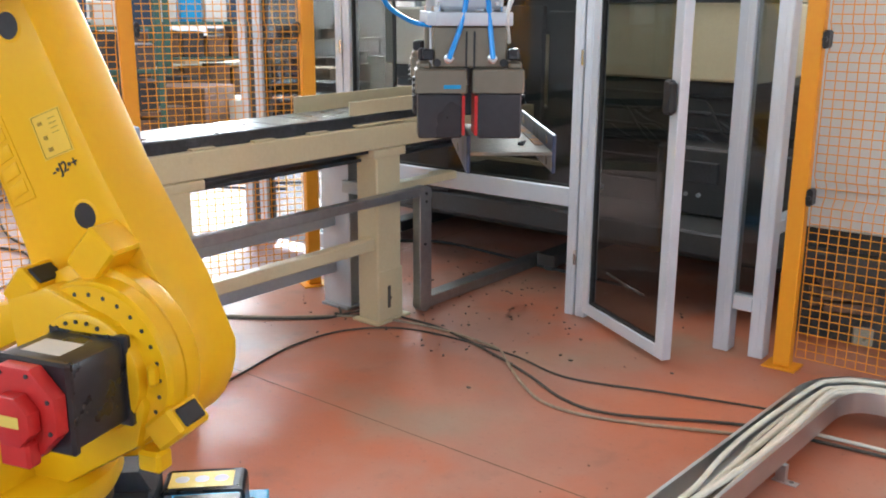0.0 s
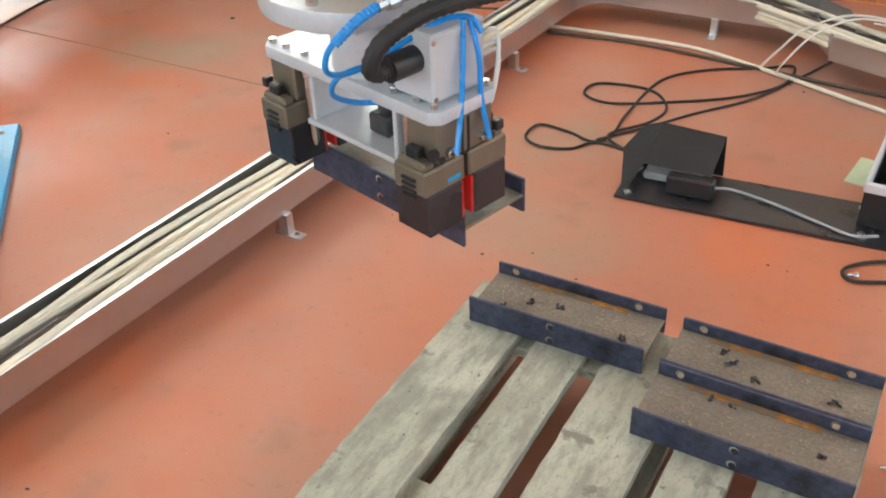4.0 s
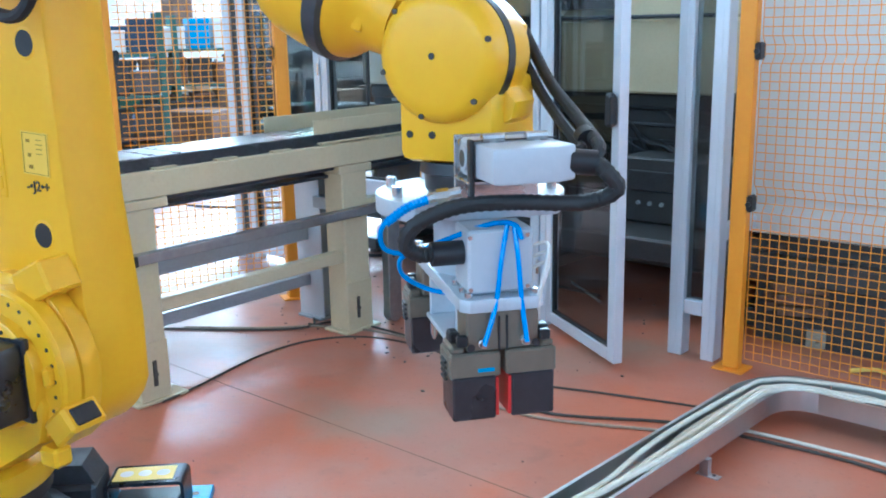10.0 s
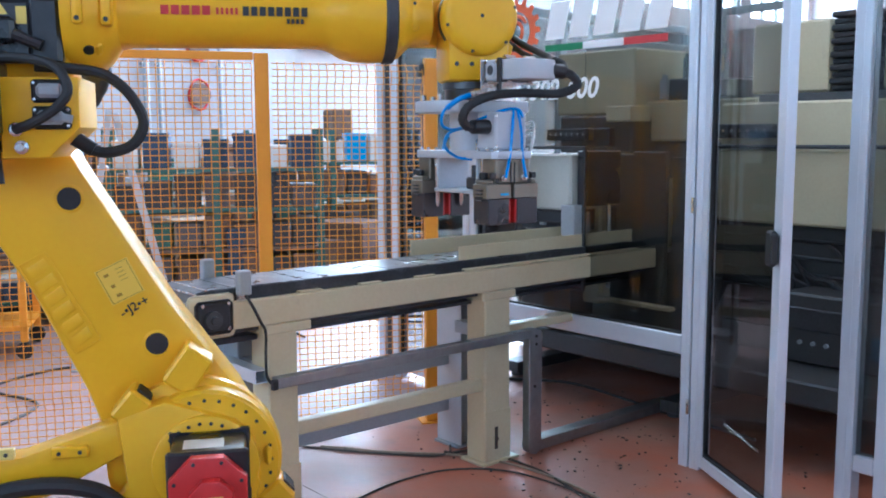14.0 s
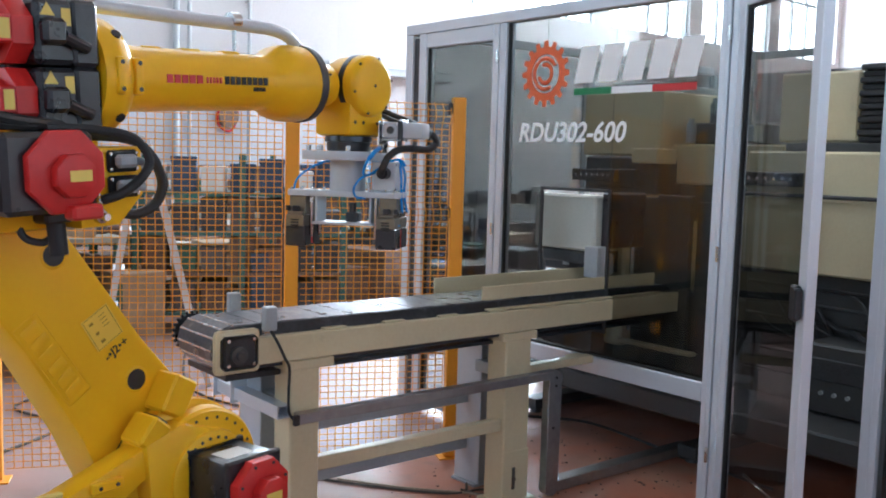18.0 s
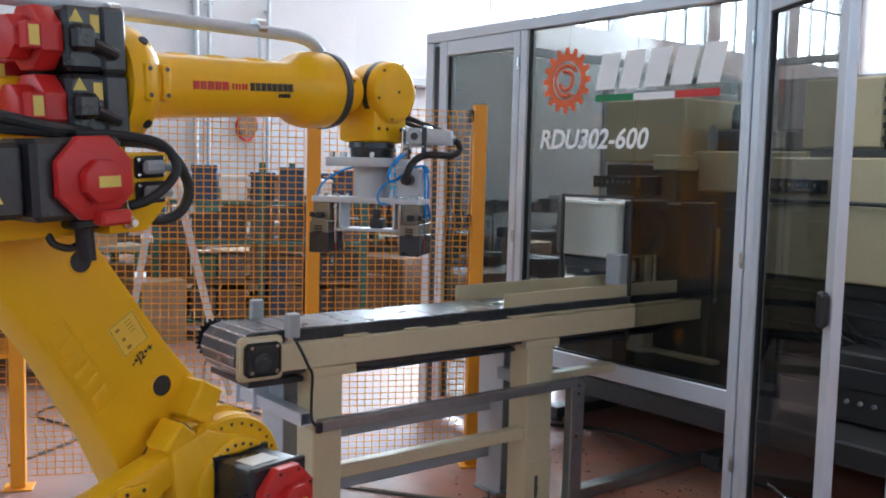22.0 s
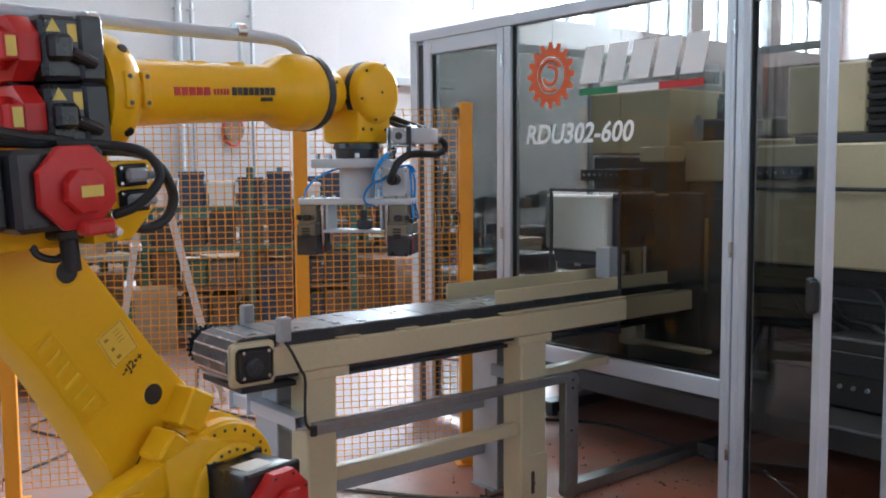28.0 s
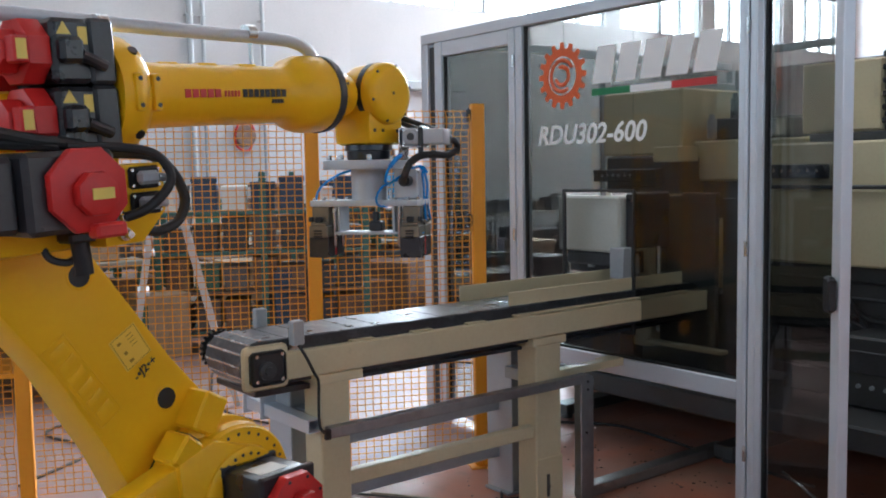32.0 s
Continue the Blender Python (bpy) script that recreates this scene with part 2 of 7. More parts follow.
def floor_material():
    """Worn red industrial screed: cloudy reds, pale scuffs, grey wear, a satin sheen."""
    m = bpy.data.materials.new("red_screed")
    m.use_nodes = True
    n, ln = m.node_tree.nodes, m.node_tree.links
    b = n["Principled BSDF"]
    co = n.new("ShaderNodeTexCoord")

    def cloud(scale, detail, low, high, off):
        mp, t, r = n.new("ShaderNodeMapping"), n.new("ShaderNodeTexNoise"), n.new("ShaderNodeValToRGB")
        mp.inputs["Location"].default_value = (off, off * 2, 0)
        t.inputs["Scale"].default_value, t.inputs["Detail"].default_value = scale, detail
        r.color_ramp.elements[0].position, r.color_ramp.elements[1].position = low, high
        ln.new(co.outputs["Object"], mp.inputs["Vector"])
        ln.new(mp.outputs[0], t.inputs["Vector"])
        ln.new(t.outputs["Fac"], r.inputs[0])
        return r.outputs[0]

    def over(base, fac, colour, amount=1.0):
        x = n.new("ShaderNodeMixRGB")
        mul = n.new("ShaderNodeMath")
        mul.operation = "MULTIPLY"
        mul.inputs[1].default_value = amount
        ln.new(fac, mul.inputs[0])
        ln.new(mul.outputs[0], x.inputs[0])
        if isinstance(base, tuple):
            x.inputs[1].default_value = (*base, 1)
        else:
            ln.new(base, x.inputs[1])
        x.inputs[2].default_value = (*colour, 1)
        return x.outputs[0]

    c = over((0.42, 0.186, 0.125), cloud(0.9, 6, 0.42, 0.60, 0), (0.51, 0.155, 0.072), 0.85)
    c = over(c, cloud(1.7, 7, 0.5, 0.72, 4.1), (0.43, 0.232, 0.170), 0.8)
    c = over(c, cloud(0.55, 5, 0.52, 0.70, 9.7), (0.28, 0.175, 0.145), 0.6)
    c = over(c, cloud(2.6, 9, 0.54, 0.72, 13.3), (0.56, 0.135, 0.045), 0.55)
    c = over(c, cloud(1.3, 9, 0.54, 0.68, 21.0), (0.34, 0.235, 0.165), 0.75)
    c = over(c, cloud(5.0, 8, 0.60, 0.78, 2.3), (0.20, 0.12, 0.085), 0.45)
    c = over(c, cloud(45.0, 3, 0.60, 0.75, 6.0), (0.25, 0.12, 0.08), 0.35)
    c = over(c, cloud(150.0, 2, 0.66, 0.74, 3.0), (0.50, 0.33, 0.26), 0.35)
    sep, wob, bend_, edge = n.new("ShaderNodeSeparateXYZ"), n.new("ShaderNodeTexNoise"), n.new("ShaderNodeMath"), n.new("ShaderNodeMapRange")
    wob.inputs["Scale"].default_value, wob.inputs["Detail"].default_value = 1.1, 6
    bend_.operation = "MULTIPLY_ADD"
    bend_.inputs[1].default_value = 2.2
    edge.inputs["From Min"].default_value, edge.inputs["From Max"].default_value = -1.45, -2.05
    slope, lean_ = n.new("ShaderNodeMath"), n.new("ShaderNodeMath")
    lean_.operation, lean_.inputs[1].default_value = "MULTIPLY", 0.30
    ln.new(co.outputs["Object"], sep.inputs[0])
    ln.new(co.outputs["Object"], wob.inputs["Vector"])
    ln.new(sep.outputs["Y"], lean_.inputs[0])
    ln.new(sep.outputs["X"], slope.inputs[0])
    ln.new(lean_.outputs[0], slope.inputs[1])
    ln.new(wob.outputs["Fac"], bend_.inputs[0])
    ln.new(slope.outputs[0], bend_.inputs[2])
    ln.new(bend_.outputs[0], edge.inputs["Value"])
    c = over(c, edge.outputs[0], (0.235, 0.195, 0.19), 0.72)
    ln.new(c, b.inputs["Base Color"])
    r = n.new("ShaderNodeMapRange")
    r.inputs["To Min"].default_value, r.inputs["To Max"].default_value = 0.42, 0.62
    ln.new(cloud(2.2, 6, 0.3, 0.7, 1.2), r.inputs["Value"])
    ln.new(r.outputs[0], b.inputs["Roughness"])
    bp, t = n.new("ShaderNodeBump"), n.new("ShaderNodeTexNoise")
    t.inputs["Scale"].default_value, t.inputs["Detail"].default_value = 9, 5
    ln.new(co.outputs["Object"], t.inputs["Vector"])
    bp.inputs["Strength"].default_value, bp.inputs["Distance"].default_value = 0.12, 0.01
    ln.new(t.outputs["Fac"], bp.inputs["Height"])
    ln.new(bp.outputs[0], b.inputs["Normal"])
    return m




def pallet_material():
    """Old grey-green softwood: pale weathered faces, dark blotches, fine pits along the grain."""
    m = bpy.data.materials.new("weathered_pallet_wood")
    m.use_nodes = True
    n, ln = m.node_tree.nodes, m.node_tree.links
    b = n["Principled BSDF"]
    b.inputs["Roughness"].default_value = 0.8
    co = n.new("ShaderNodeTexCoord")
    last = None
    height = None
    for scale, stretch, low, high, colour, amount in ((3.0, 1.0, 0.35, 0.65, (0.50, 0.515, 0.43), 0.9), (9.0, 0.35, 0.52, 0.66, (0.27, 0.275, 0.225), 0.75), (14.0, 1.0, 0.61, 0.67, (0.15, 0.145, 0.12), 0.8), (45.0, 0.25, 0.45, 0.65, (0.24, 0.24, 0.20), 0.75), (190.0, 0.5, 0.52, 0.68, (0.20, 0.20, 0.165), 0.4), (5.5, 0.8, 0.56, 0.70, (0.22, 0.225, 0.19), 0.7), (70.0, 0.7, 0.655, 0.70, (0.07, 0.065, 0.05), 0.8)):
        mp, t, r, x = n.new("ShaderNodeMapping"), n.new("ShaderNodeTexNoise"), n.new("ShaderNodeValToRGB"), n.new("ShaderNodeMixRGB")
        mp.inputs["Scale"].default_value = (1, stretch, 1)
        mp.inputs["Location"].default_value = (scale * 1.7, scale, 0)
        t.inputs["Scale"].default_value, t.inputs["Detail"].default_value, t.inputs["Roughness"].default_value = scale, 5, 0.6
        r.color_ramp.elements[0].position, r.color_ramp.elements[1].position = low, high
        r.color_ramp.elements[1].color = (amount, amount, amount, 1)
        ln.new(co.outputs["Object"], mp.inputs["Vector"])
        ln.new(mp.outputs[0], t.inputs["Vector"])
        ln.new(t.outputs["Fac"], r.inputs[0])
        ln.new(r.outputs[0], x.inputs[0])
        if last is None:
            x.inputs[1].default_value = (0.38, 0.385, 0.315, 1)
        else:
            ln.new(last, x.inputs[1])
        x.inputs[2].default_value = (*colour, 1)
        last, height = x.outputs[0], r.outputs[0]
    ln.new(last, b.inputs["Base Color"])
    bp = n.new("ShaderNodeBump")
    bp.invert = True
    bp.inputs["Strength"].default_value, bp.inputs["Distance"].default_value = 0.5, 0.004
    ln.new(height, bp.inputs["Height"])
    ln.new(bp.outputs[0], b.inputs["Normal"])
    return m


PALLET = pallet_material()
FLOOR = floor_material()

# ---- mesh tools ----
X, Y, Z = Vector((1, 0, 0)), Vector((0, 1, 0)), Vector((0, 0, 1))


def mesh():
    return bmesh.new()


def box(bm, a, b, bevel=0.0, m=None, seg=1):
    """A box from corner a to corner b, with bevelled edges, turned by m."""
    t = bmesh.new()
    bmesh.ops.create_cube(t, size=1)
    a, b = Vector(a), Vector(b)
    for v in t.verts:
        v.co = Vector([(a[i] + b[i]) / 2 + v.co[i] * (b[i] - a[i]) for i in range(3)])
    if bevel:
        bmesh.ops.bevel(t, geom=t.edges[:], offset=bevel, segments=seg, affect="EDGES", profile=0.5)
    return join(bm, t, m)


def join(bm, t, m=None):
    if m is not None:
        t.transform(m)
    d = bpy.data.meshes.new("x")
    t.to_mesh(d)
    t.free()
    bm.from_mesh(d)
    bpy.data.meshes.remove(d)
    return bm


def frame_of(way):
    way = Vector(way).normalized()
    side = way.cross(Z if abs(way.z) < 0.95 else X).normalized()
    return side, way.cross(side).normalized(), way


def cyl(bm, p, q, r, r2=None, n=24, m=None):
    """A capped cylinder or cone from p to q."""
    p, q = Vector(p), Vector(q)
    r2 = r if r2 is None else r2
    s, u, w = frame_of(q - p)
    if m is not None:
        p, q, s, u = m @ p, m @ q, m.to_3x3() @ s, m.to_3x3() @ u
    rings = [[bm.verts.new(c + (s * math.cos(2 * math.pi * k / n) + u * math.sin(2 * math.pi * k / n)) * rr) for k in range(n)] for c, rr in ((p, r), (q, r2))]
    for k in range(n):
        bm.faces.new((rings[0][k], rings[0][(k + 1) % n], rings[1][(k + 1) % n], rings[1][k]))
    bm.faces.new(rings[0][::-1])
    bm.faces.new(rings[1])
    return bm


def turned(bm, p, way, profile, n=32, m=None):
    """A turned body: profile rows of (distance along way, radius)."""
    p = Vector(p)
    s, u, w = frame_of(way)
    if m is not None:
        p, s, u, w = m @ p, m.to_3x3() @ s, m.to_3x3() @ u, m.to_3x3() @ w
    rings = [[bm.verts.new(p + w * d + (s * math.cos(2 * math.pi * k / n) + u * math.sin(2 * math.pi * k / n)) * r) for k in range(n)] for d, r in profile]
    for a, b in zip(rings, rings[1:]):
        for k in range(n):
            bm.faces.new((a[k], a[(k + 1) % n], b[(k + 1) % n], b[k]))
    bm.faces.new(rings[0][::-1])
    bm.faces.new(rings[-1])
    return bm


def smooth_path(pts, per=6):
    """Catmull-Rom through the points."""
    pts = [Vector(p) for p in pts]
    if len(pts) < 3:
        return pts
    e = [pts[0] * 2 - pts[1]] + pts + [pts[-1] * 2 - pts[-2]]
    out = []
    for i in range(1, len(e) - 2):
        a, b, c, d = e[i - 1 : i + 3]
        for k in range(per):
            t = k / per
            out.append(0.5 * (2 * b + (c - a) * t + (2 * a - 5 * b + 4 * c - d) * t * t + (3 * b - a - 3 * c + d) * t**3))
    return out + [pts[-1]]


def hose(bm, pts, r, n=8, per=6, ribs=0.0, m=None):
    """A round hose along points; ribs: the depth of its corrugation."""
    path = smooth_path(pts, per)
    if m is not None:
        path = [m @ p for p in path]
    if ribs:
        fine = []
        for a, b in zip(path, path[1:]):
            k = max(1, round((b - a).length / (r * 0.45)))
            fine += [a.lerp(b, i / k) for i in range(k)]
        path = fine + [path[-1]]
    side = None
    rings = []
    for i, p in enumerate(path):
        w = (path[min(i + 1, len(path) - 1)] - path[max(i - 1, 0)]).normalized()
        if side is None:
            side = frame_of(w)[0]
        side = (side - w * side.dot(w)).normalized()
        up = w.cross(side)
        rr = r - (ribs if ribs and i % 2 else 0)
        rings.append([bm.verts.new(p + (side * math.cos(2 * math.pi * k / n) + up * math.sin(2 * math.pi * k / n)) * rr) for k in range(n)])
    for a, b in zip(rings, rings[1:]):
        for k in range(n):
            bm.faces.new((a[k], a[(k + 1) % n], b[(k + 1) % n], b[k]))
    bm.faces.new(rings[0][::-1])
    bm.faces.new(rings[-1])
    return bm


def prism(bm, outline, axis, lo, hi, m=None, bevel=0.0):
    """A flat outline of (a, b) pairs pushed from lo to hi along axis 0, 1 or 2."""
    t = bmesh.new()

    def at(a, b, c):
        return {0: (c, a, b), 1: (a, c, b), 2: (a, b, c)}[axis]

    low = [t.verts.new(at(a, b, lo)) for a, b in outline]
    high = [t.verts.new(at(a, b, hi)) for a, b in outline]
    k = len(outline)
    for i in range(k):
        t.faces.new((low[i], low[(i + 1) % k], high[(i + 1) % k], high[i]))
    t.faces.new(low[::-1])
    t.faces.new(high)
    bmesh.ops.recalc_face_normals(t, faces=t.faces[:])
    if bevel:
        rim = [e for e in t.edges if abs(e.verts[0].co[axis] - e.verts[1].co[axis]) < 1e-6]
        bmesh.ops.bevel(t, geom=rim, offset=bevel, segments=2, affect="EDGES", profile=0.5)
    return join(bm, t, m)


def finish(bm, name, material, crease=35):
    bmesh.ops.recalc_face_normals(bm, faces=bm.faces[:])
    d = bpy.data.meshes.new(name)
    bm.to_mesh(d)
    bm.free()
    d.polygons.foreach_set("use_smooth", [True] * len(d.polygons))
    d.set_sharp_from_angle(angle=radians(crease))
    d.materials.append(material)
    return d


def part(name, bm, material, parent=None, label="", at=None):
    ob = new(name, finish(bm, name, material))
    if parent is not None:
        ob.parent = parent
    if at is not None:
        ob.matrix_basis = at
    return tagged(ob, label) if label else ob


def thing(name, label, category, at=None, group="", kind=""):
    ob = new(name)
    ob.empty_display_size = 0.05
    if at is not None:
        ob.matrix_basis = at
    return tagged(ob, label, category, group, kind)


def solid(name, bm, material, label, category="", group="", kind="", at=None):
    """A thing or a piece of the setting that is one mesh."""
    ob = part(name, bm, material, None, "", at)
    return tagged(ob, label, category, group, kind)


def lettering(name, words, size, material, parent, m, shear=0.0, extrude=0.0008, align="LEFT", width=None, bold=0.012):
    """Raised or stuck-on writing as a mesh, standing on its base line in the x-y plane of m."""
    cu = bpy.data.curves.new(name, "FONT")
    cu.body, cu.size, cu.extrude, cu.shear, cu.align_x, cu.resolution_u = words, size, extrude, shear, align, 3
    cu.offset = size * bold
    tmp = bpy.data.objects.new(name, cu)
    scene.collection.objects.link(tmp)
    bpy.context.view_layer.update()
    d = bpy.data.meshes.new_from_object(tmp.evaluated_get(bpy.context.evaluated_depsgraph_get()))
    bpy.data.objects.remove(tmp)
    bpy.data.curves.remove(cu)
    if width:
        xs = [v.co.x for v in d.vertices]
        k = width / max(1e-6, max(xs) - min(xs))
        for v in d.vertices:
            v.co.x = (v.co.x - min(xs)) * k
    d.materials.clear()
    d.materials.append(material)
    ob = new(name, d)
    ob.parent = parent
    ob.matrix_basis = m
    return ob


# ---- the hall ----
x0, x1, y0, y1, top = HALL
bm = mesh()
box(bm, (-40, -40, -0.2), (40, 40, 0))
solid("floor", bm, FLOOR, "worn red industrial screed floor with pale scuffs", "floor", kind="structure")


def wall_with_band(name, p, q, low, high, bays, label):
    """A wall from p to q with a band of tall windows between low and high: piers, sill wall, head wall, sashes and panes."""
    p, q = Vector((*p, 0)), Vector((*q, 0))
    way, span = (q - p).normalized(), (q - p).length
    m = Matrix.Translation(p) @ Matrix.Rotation(math.atan2(way.y, way.x), 4, "Z")
    bm = mesh()
    box(bm, (0, 0, 0), (span, 0.25, low))
    box(bm, (0, 0, high), (span, 0.25, top))
    pier = 0.45
    bay = span / bays
    for k in range(bays + 1):
        c = k * bay
        box(bm, (max(c - pier / 2, 0), 0, low), (min(c + pier / 2, span), 0.25, high))
    solid(name, bm, PLASTER, "pale plastered workshop wall with a band of high windows", "wall", kind="structure", at=m)
    for k in range(bays):
        a, b = k * bay + pier / 2, (k + 1) * bay - pier / 2
        win = thing("window_%d" % (k + 1), "tall grey metal window with bright panes", "window", m, kind="structure")
        bm = mesh()
        for xx in np.linspace(a, b, 5):
            box(bm, (xx - 0.03, 0.08, low), (xx + 0.03, 0.16, high))
        for zz in (low, (low + high) / 2, high):
            box(bm, (a, 0.085, zz - 0.03), (b, 0.155, zz + 0.03))
        part("window_frame", bm, GREY, win)
        bm = mesh()
        box(bm, (a, 0.11, low), (b, 0.12, high))
        pane = part("pane", bm, CLEAR, win)
        pane.visible_shadow = False


wall_with_band("wall_west", (x0, 8.3), (x0, y1), 4.45, 7.2, 5, "west")
# unseen east and south walls, windows made up, added to close the hall
wall_with_band("wall_east", (x1, y1), (x1, y0), 2.8, 6.4, 8, "east")
wall_with_band("wall_south", (x1, y0), (x0, y0), 2.8, 6.4, 6, "south")
bm = mesh()
box(bm, (x0 - 0.25, y0, 0), (x0, 8.3, top))
solid("wall_west_end", bm, PLASTER, "pale plastered workshop wall", "wall", kind="structure")
bm = mesh()
box(bm, (x0, y1, 0), (x1, y1 + 0.25, top))
solid("wall_north", bm, PLASTER, "pale plastered workshop end wall", "wall", kind="structure")
bm = mesh()
box(bm, (x0 - 0.25, y0 - 0.25, top), (x1 + 0.25, y1 + 0.25, top + 0.2))
for k in range(8):
    yy = y0 + 1.5 + k * 4.2
    box(bm, (x0, yy - 0.15, top - 0.5), (x1, yy + 0.15, top))
solid("ceiling", bm, WHITE, "white concrete ceiling with deep beams", "ceiling", kind="structure")
bm = mesh()
box(bm, (x0 - 3.0, 4, 2), (x0 - 2.9, 30, 12))
solid("backdrop", bm, glow("bright_sky", (0.92, 0.96, 1.0), 11.0), "bright overcast sky outside the windows", "sky", kind="structure")

# expansion joints sawn into the floor
bm = mesh()
box(bm, (-9, 2.206, 0.0), (-0.9, 2.210, 0.0008))
box(bm, (0.31, -4, 0.0), (0.313, 3.6, 0.0008))
box(bm, (-4.0, -4, 0.0), (-3.996, 9, 0.0008))
solid("floor_joint", bm, paint("joint_filler", (0.20, 0.12, 0.07), 0.7, spread=0.2), "thin dark saw-cut joints in the floor", "joint", kind="structure")

# ---- machine enclosure ----
YW = 3.714
DEEP = 0.08


def post(bm, a, b, lo, hi, y=YW):
    box(bm, (a, y, lo), (b, y + DEEP, hi), 0.004)
    box(bm, ((a + b) / 2 - 0.006, y - 0.002, lo + 0.01), ((a + b) / 2 + 0.006, y + 0.004, hi - 0.01))


enc = thing("machine_enclosure", "silver aluminium machine enclosure with tinted glass panels", "enclosure", kind="structure")
for a, b in ((-4.955, -4.885), (-4.815, -4.745), (-4.112, -4.060), (-4.052, -3.998), (-2.556, -2.505), (-2.497, -2.442), (-1.785, -1.715), (-1.625, -1.56)):
    bm = mesh()
    post(bm, a, b, 0.0, 2.44)
    part("post", bm, ALU, enc)
# dark strip standing in for the shaded open gap between the posts
bm = mesh()
box(bm, (-4.885, YW + 0.02, 0.02), (-4.815, YW + 0.06, 2.42))
part("dark_gap_strip", bm, DARK, enc)
bm = mesh()
box(bm, (-4.955, YW - 0.002, 2.442), (-1.56, YW + DEEP + 0.002, 2.505), 0.004)
part("header", bm, ALU, enc)
for a, b, lo, hi in ((-3.996, -2.558, 0.54, 0.632), (-4.743, -4.114, 0.05, 0.14), (-4.743, -4.114, 2.35, 2.44), (-1.713, -1.627, 0.20, 0.268)):
    bm = mesh()
    box(bm, (a, YW + 0.004, lo), (b, YW + 0.07, hi), 0.004)
    part("rail", bm, ALU, enc)
# side and back frames of the cabin
for y in (5.4, 7.0):
    for xx in (-4.955, -1.63):
        bm = mesh()
        box(bm, (xx, y, 0), (xx + 0.07, y + 0.07, 2.44), 0.004)
        part("post", bm, ALU, enc)
for xx in (-4.95, -1.625):
    for zz in (0.54, 2.445):
        bm = mesh()
        box(bm, (xx, YW + 0.09, zz), (xx + 0.06, 7.0, zz + 0.06), 0.004)
        part("rail", bm, ALU, enc)


def pane(name, a, b, lo, hi, y, mat=GLASS, parent=None, label=""):
    bm = mesh()
    box(bm, (a, y, lo), (b, y + 0.006, hi))
    return part(name, bm, mat, parent or enc, label)


YG = YW + 0.03
# the big window has a cut-out for the conveyor
CUT = (-3.69, -3.20, 0.77, 1.505)
pane("pane", -3.998, CUT[0], 0.63, 2.444, YG)
pane("pane", CUT[1], -2.556, 0.63, 2.444, YG)
pane("pane", CUT[0], CUT[1], CUT[3], 2.444, YG)
pane("pane", CUT[0], CUT[1], 0.63, CUT[2], YG)
pane("pane", -4.745, -4.112, 0.14, 2.35, YG)
pane("pane", -1.715, -1.625, 0.268, 2.444, YG)
# the two low grey panels are added to keep west light off the floor
for nm, a, b, mt in (("side_pane", (-4.935, 3.83, 0.62), (-4.929, 7.0, 2.44), GLASS), ("back_pane", (-4.88, 7.03, 0.62), (-1.64, 7.036, 2.44), GLASS), ("side_light_block", (-4.94, 5.0, 0.05), (-4.92, 7.0, 0.54), GREY), ("back_closing_panel", (-4.88, 7.02, 0.05), (-1.64, 7.04, 0.54), GREY)):
    bm = mesh()
    box(bm, a, b)
    part(nm, bm, mt, enc)
bm = mesh()
for a, b in (((CUT[0] - 0.01, CUT[2] - 0.01), (CUT[0] + 0.006, CUT[3] + 0.01)), ((CUT[1] - 0.006, CUT[2] - 0.01), (CUT[1] + 0.01, CUT[3] + 0.01)), ((CUT[0], CUT[3] - 0.006), (CUT[1], CUT[3] + 0.01)), ((CUT[0], CUT[2] - 0.01), (CUT[1], CUT[2] + 0.006))):
    box(bm, (a[0], YG - 0.006, a[1]), (b[0], YG + 0.012, b[1]), 0.002)
part("edge_trim", bm, RUBBER, enc, "black rubber edging round the conveyor cut-out")
for xx in (-4.112, -4.745, -3.998, -2.556):
    bm = mesh()
    w = 0.012 if xx in (-4.745, -3.998) else -0.012
    box(bm, (min(xx, xx + w), YG - 0.008, 0.64 if xx > -4 else 0.14), (max(xx, xx + w), YG + 0.012, 2.44 if xx > -4 else 2.35))
    part("gasket", bm, RUBBER, enc)
bm = mesh()
box(bm, (-3.99, YG - 0.008, 0.632), (-2.56, YG + 0.012, 0.644))
part("gasket", bm, RUBBER, enc)
for zz in (0.30, 1.25, 2.25):
    for xx in (-4.056, -2.501):
        bm = mesh()
        cyl(bm, (xx, YW - 0.012, zz - 0.035), (xx, YW - 0.012, zz + 0.035), 0.009, n=10)
        part("hinge", bm, STEEL, enc)


# writing on the glass
def on_glass(x, z):
    return Matrix.Translation((x, YG - 0.003, z)) @ Matrix.Rotation(radians(90), 4, "X")


lettering("model_number", "RDU302-600", 0.148, LETTER, enc, on_glass(-3.890, 1.764), shear=0.22, width=0.785, bold=0.018)
# maker's mark: plain slanted blocks in place of its letters, flag stripe and gear
bm = mesh()
bx0, bx1, bz0, bz1 = -3.478, -2.665, 2.072, 2.262
step = (bx1 - bx0) / 5
for k in range(5):
    a = bx0 + k * step
    w = step * 0.8
    lean = 0.045
    prism(bm, [(a, bz0), (a + w, bz0), (a + w + lean, bz1), (a + lean, bz1)], 1, YG - 0.004, YG - 0.0025)
part("maker_mark", bm, LETTER, enc, "white slanted lettering blocks on the glass")
for k, mt in enumerate((FLAGGREEN, LETTER, FLAGRED)):
    bm = mesh()
    a = -3.476 + k * 0.262
    box(bm, (a, YG - 0.004, 2.010), (a + 0.260, YG - 0.0025, 2.045))
    part("stripe", bm, mt, enc)
bm = mesh()
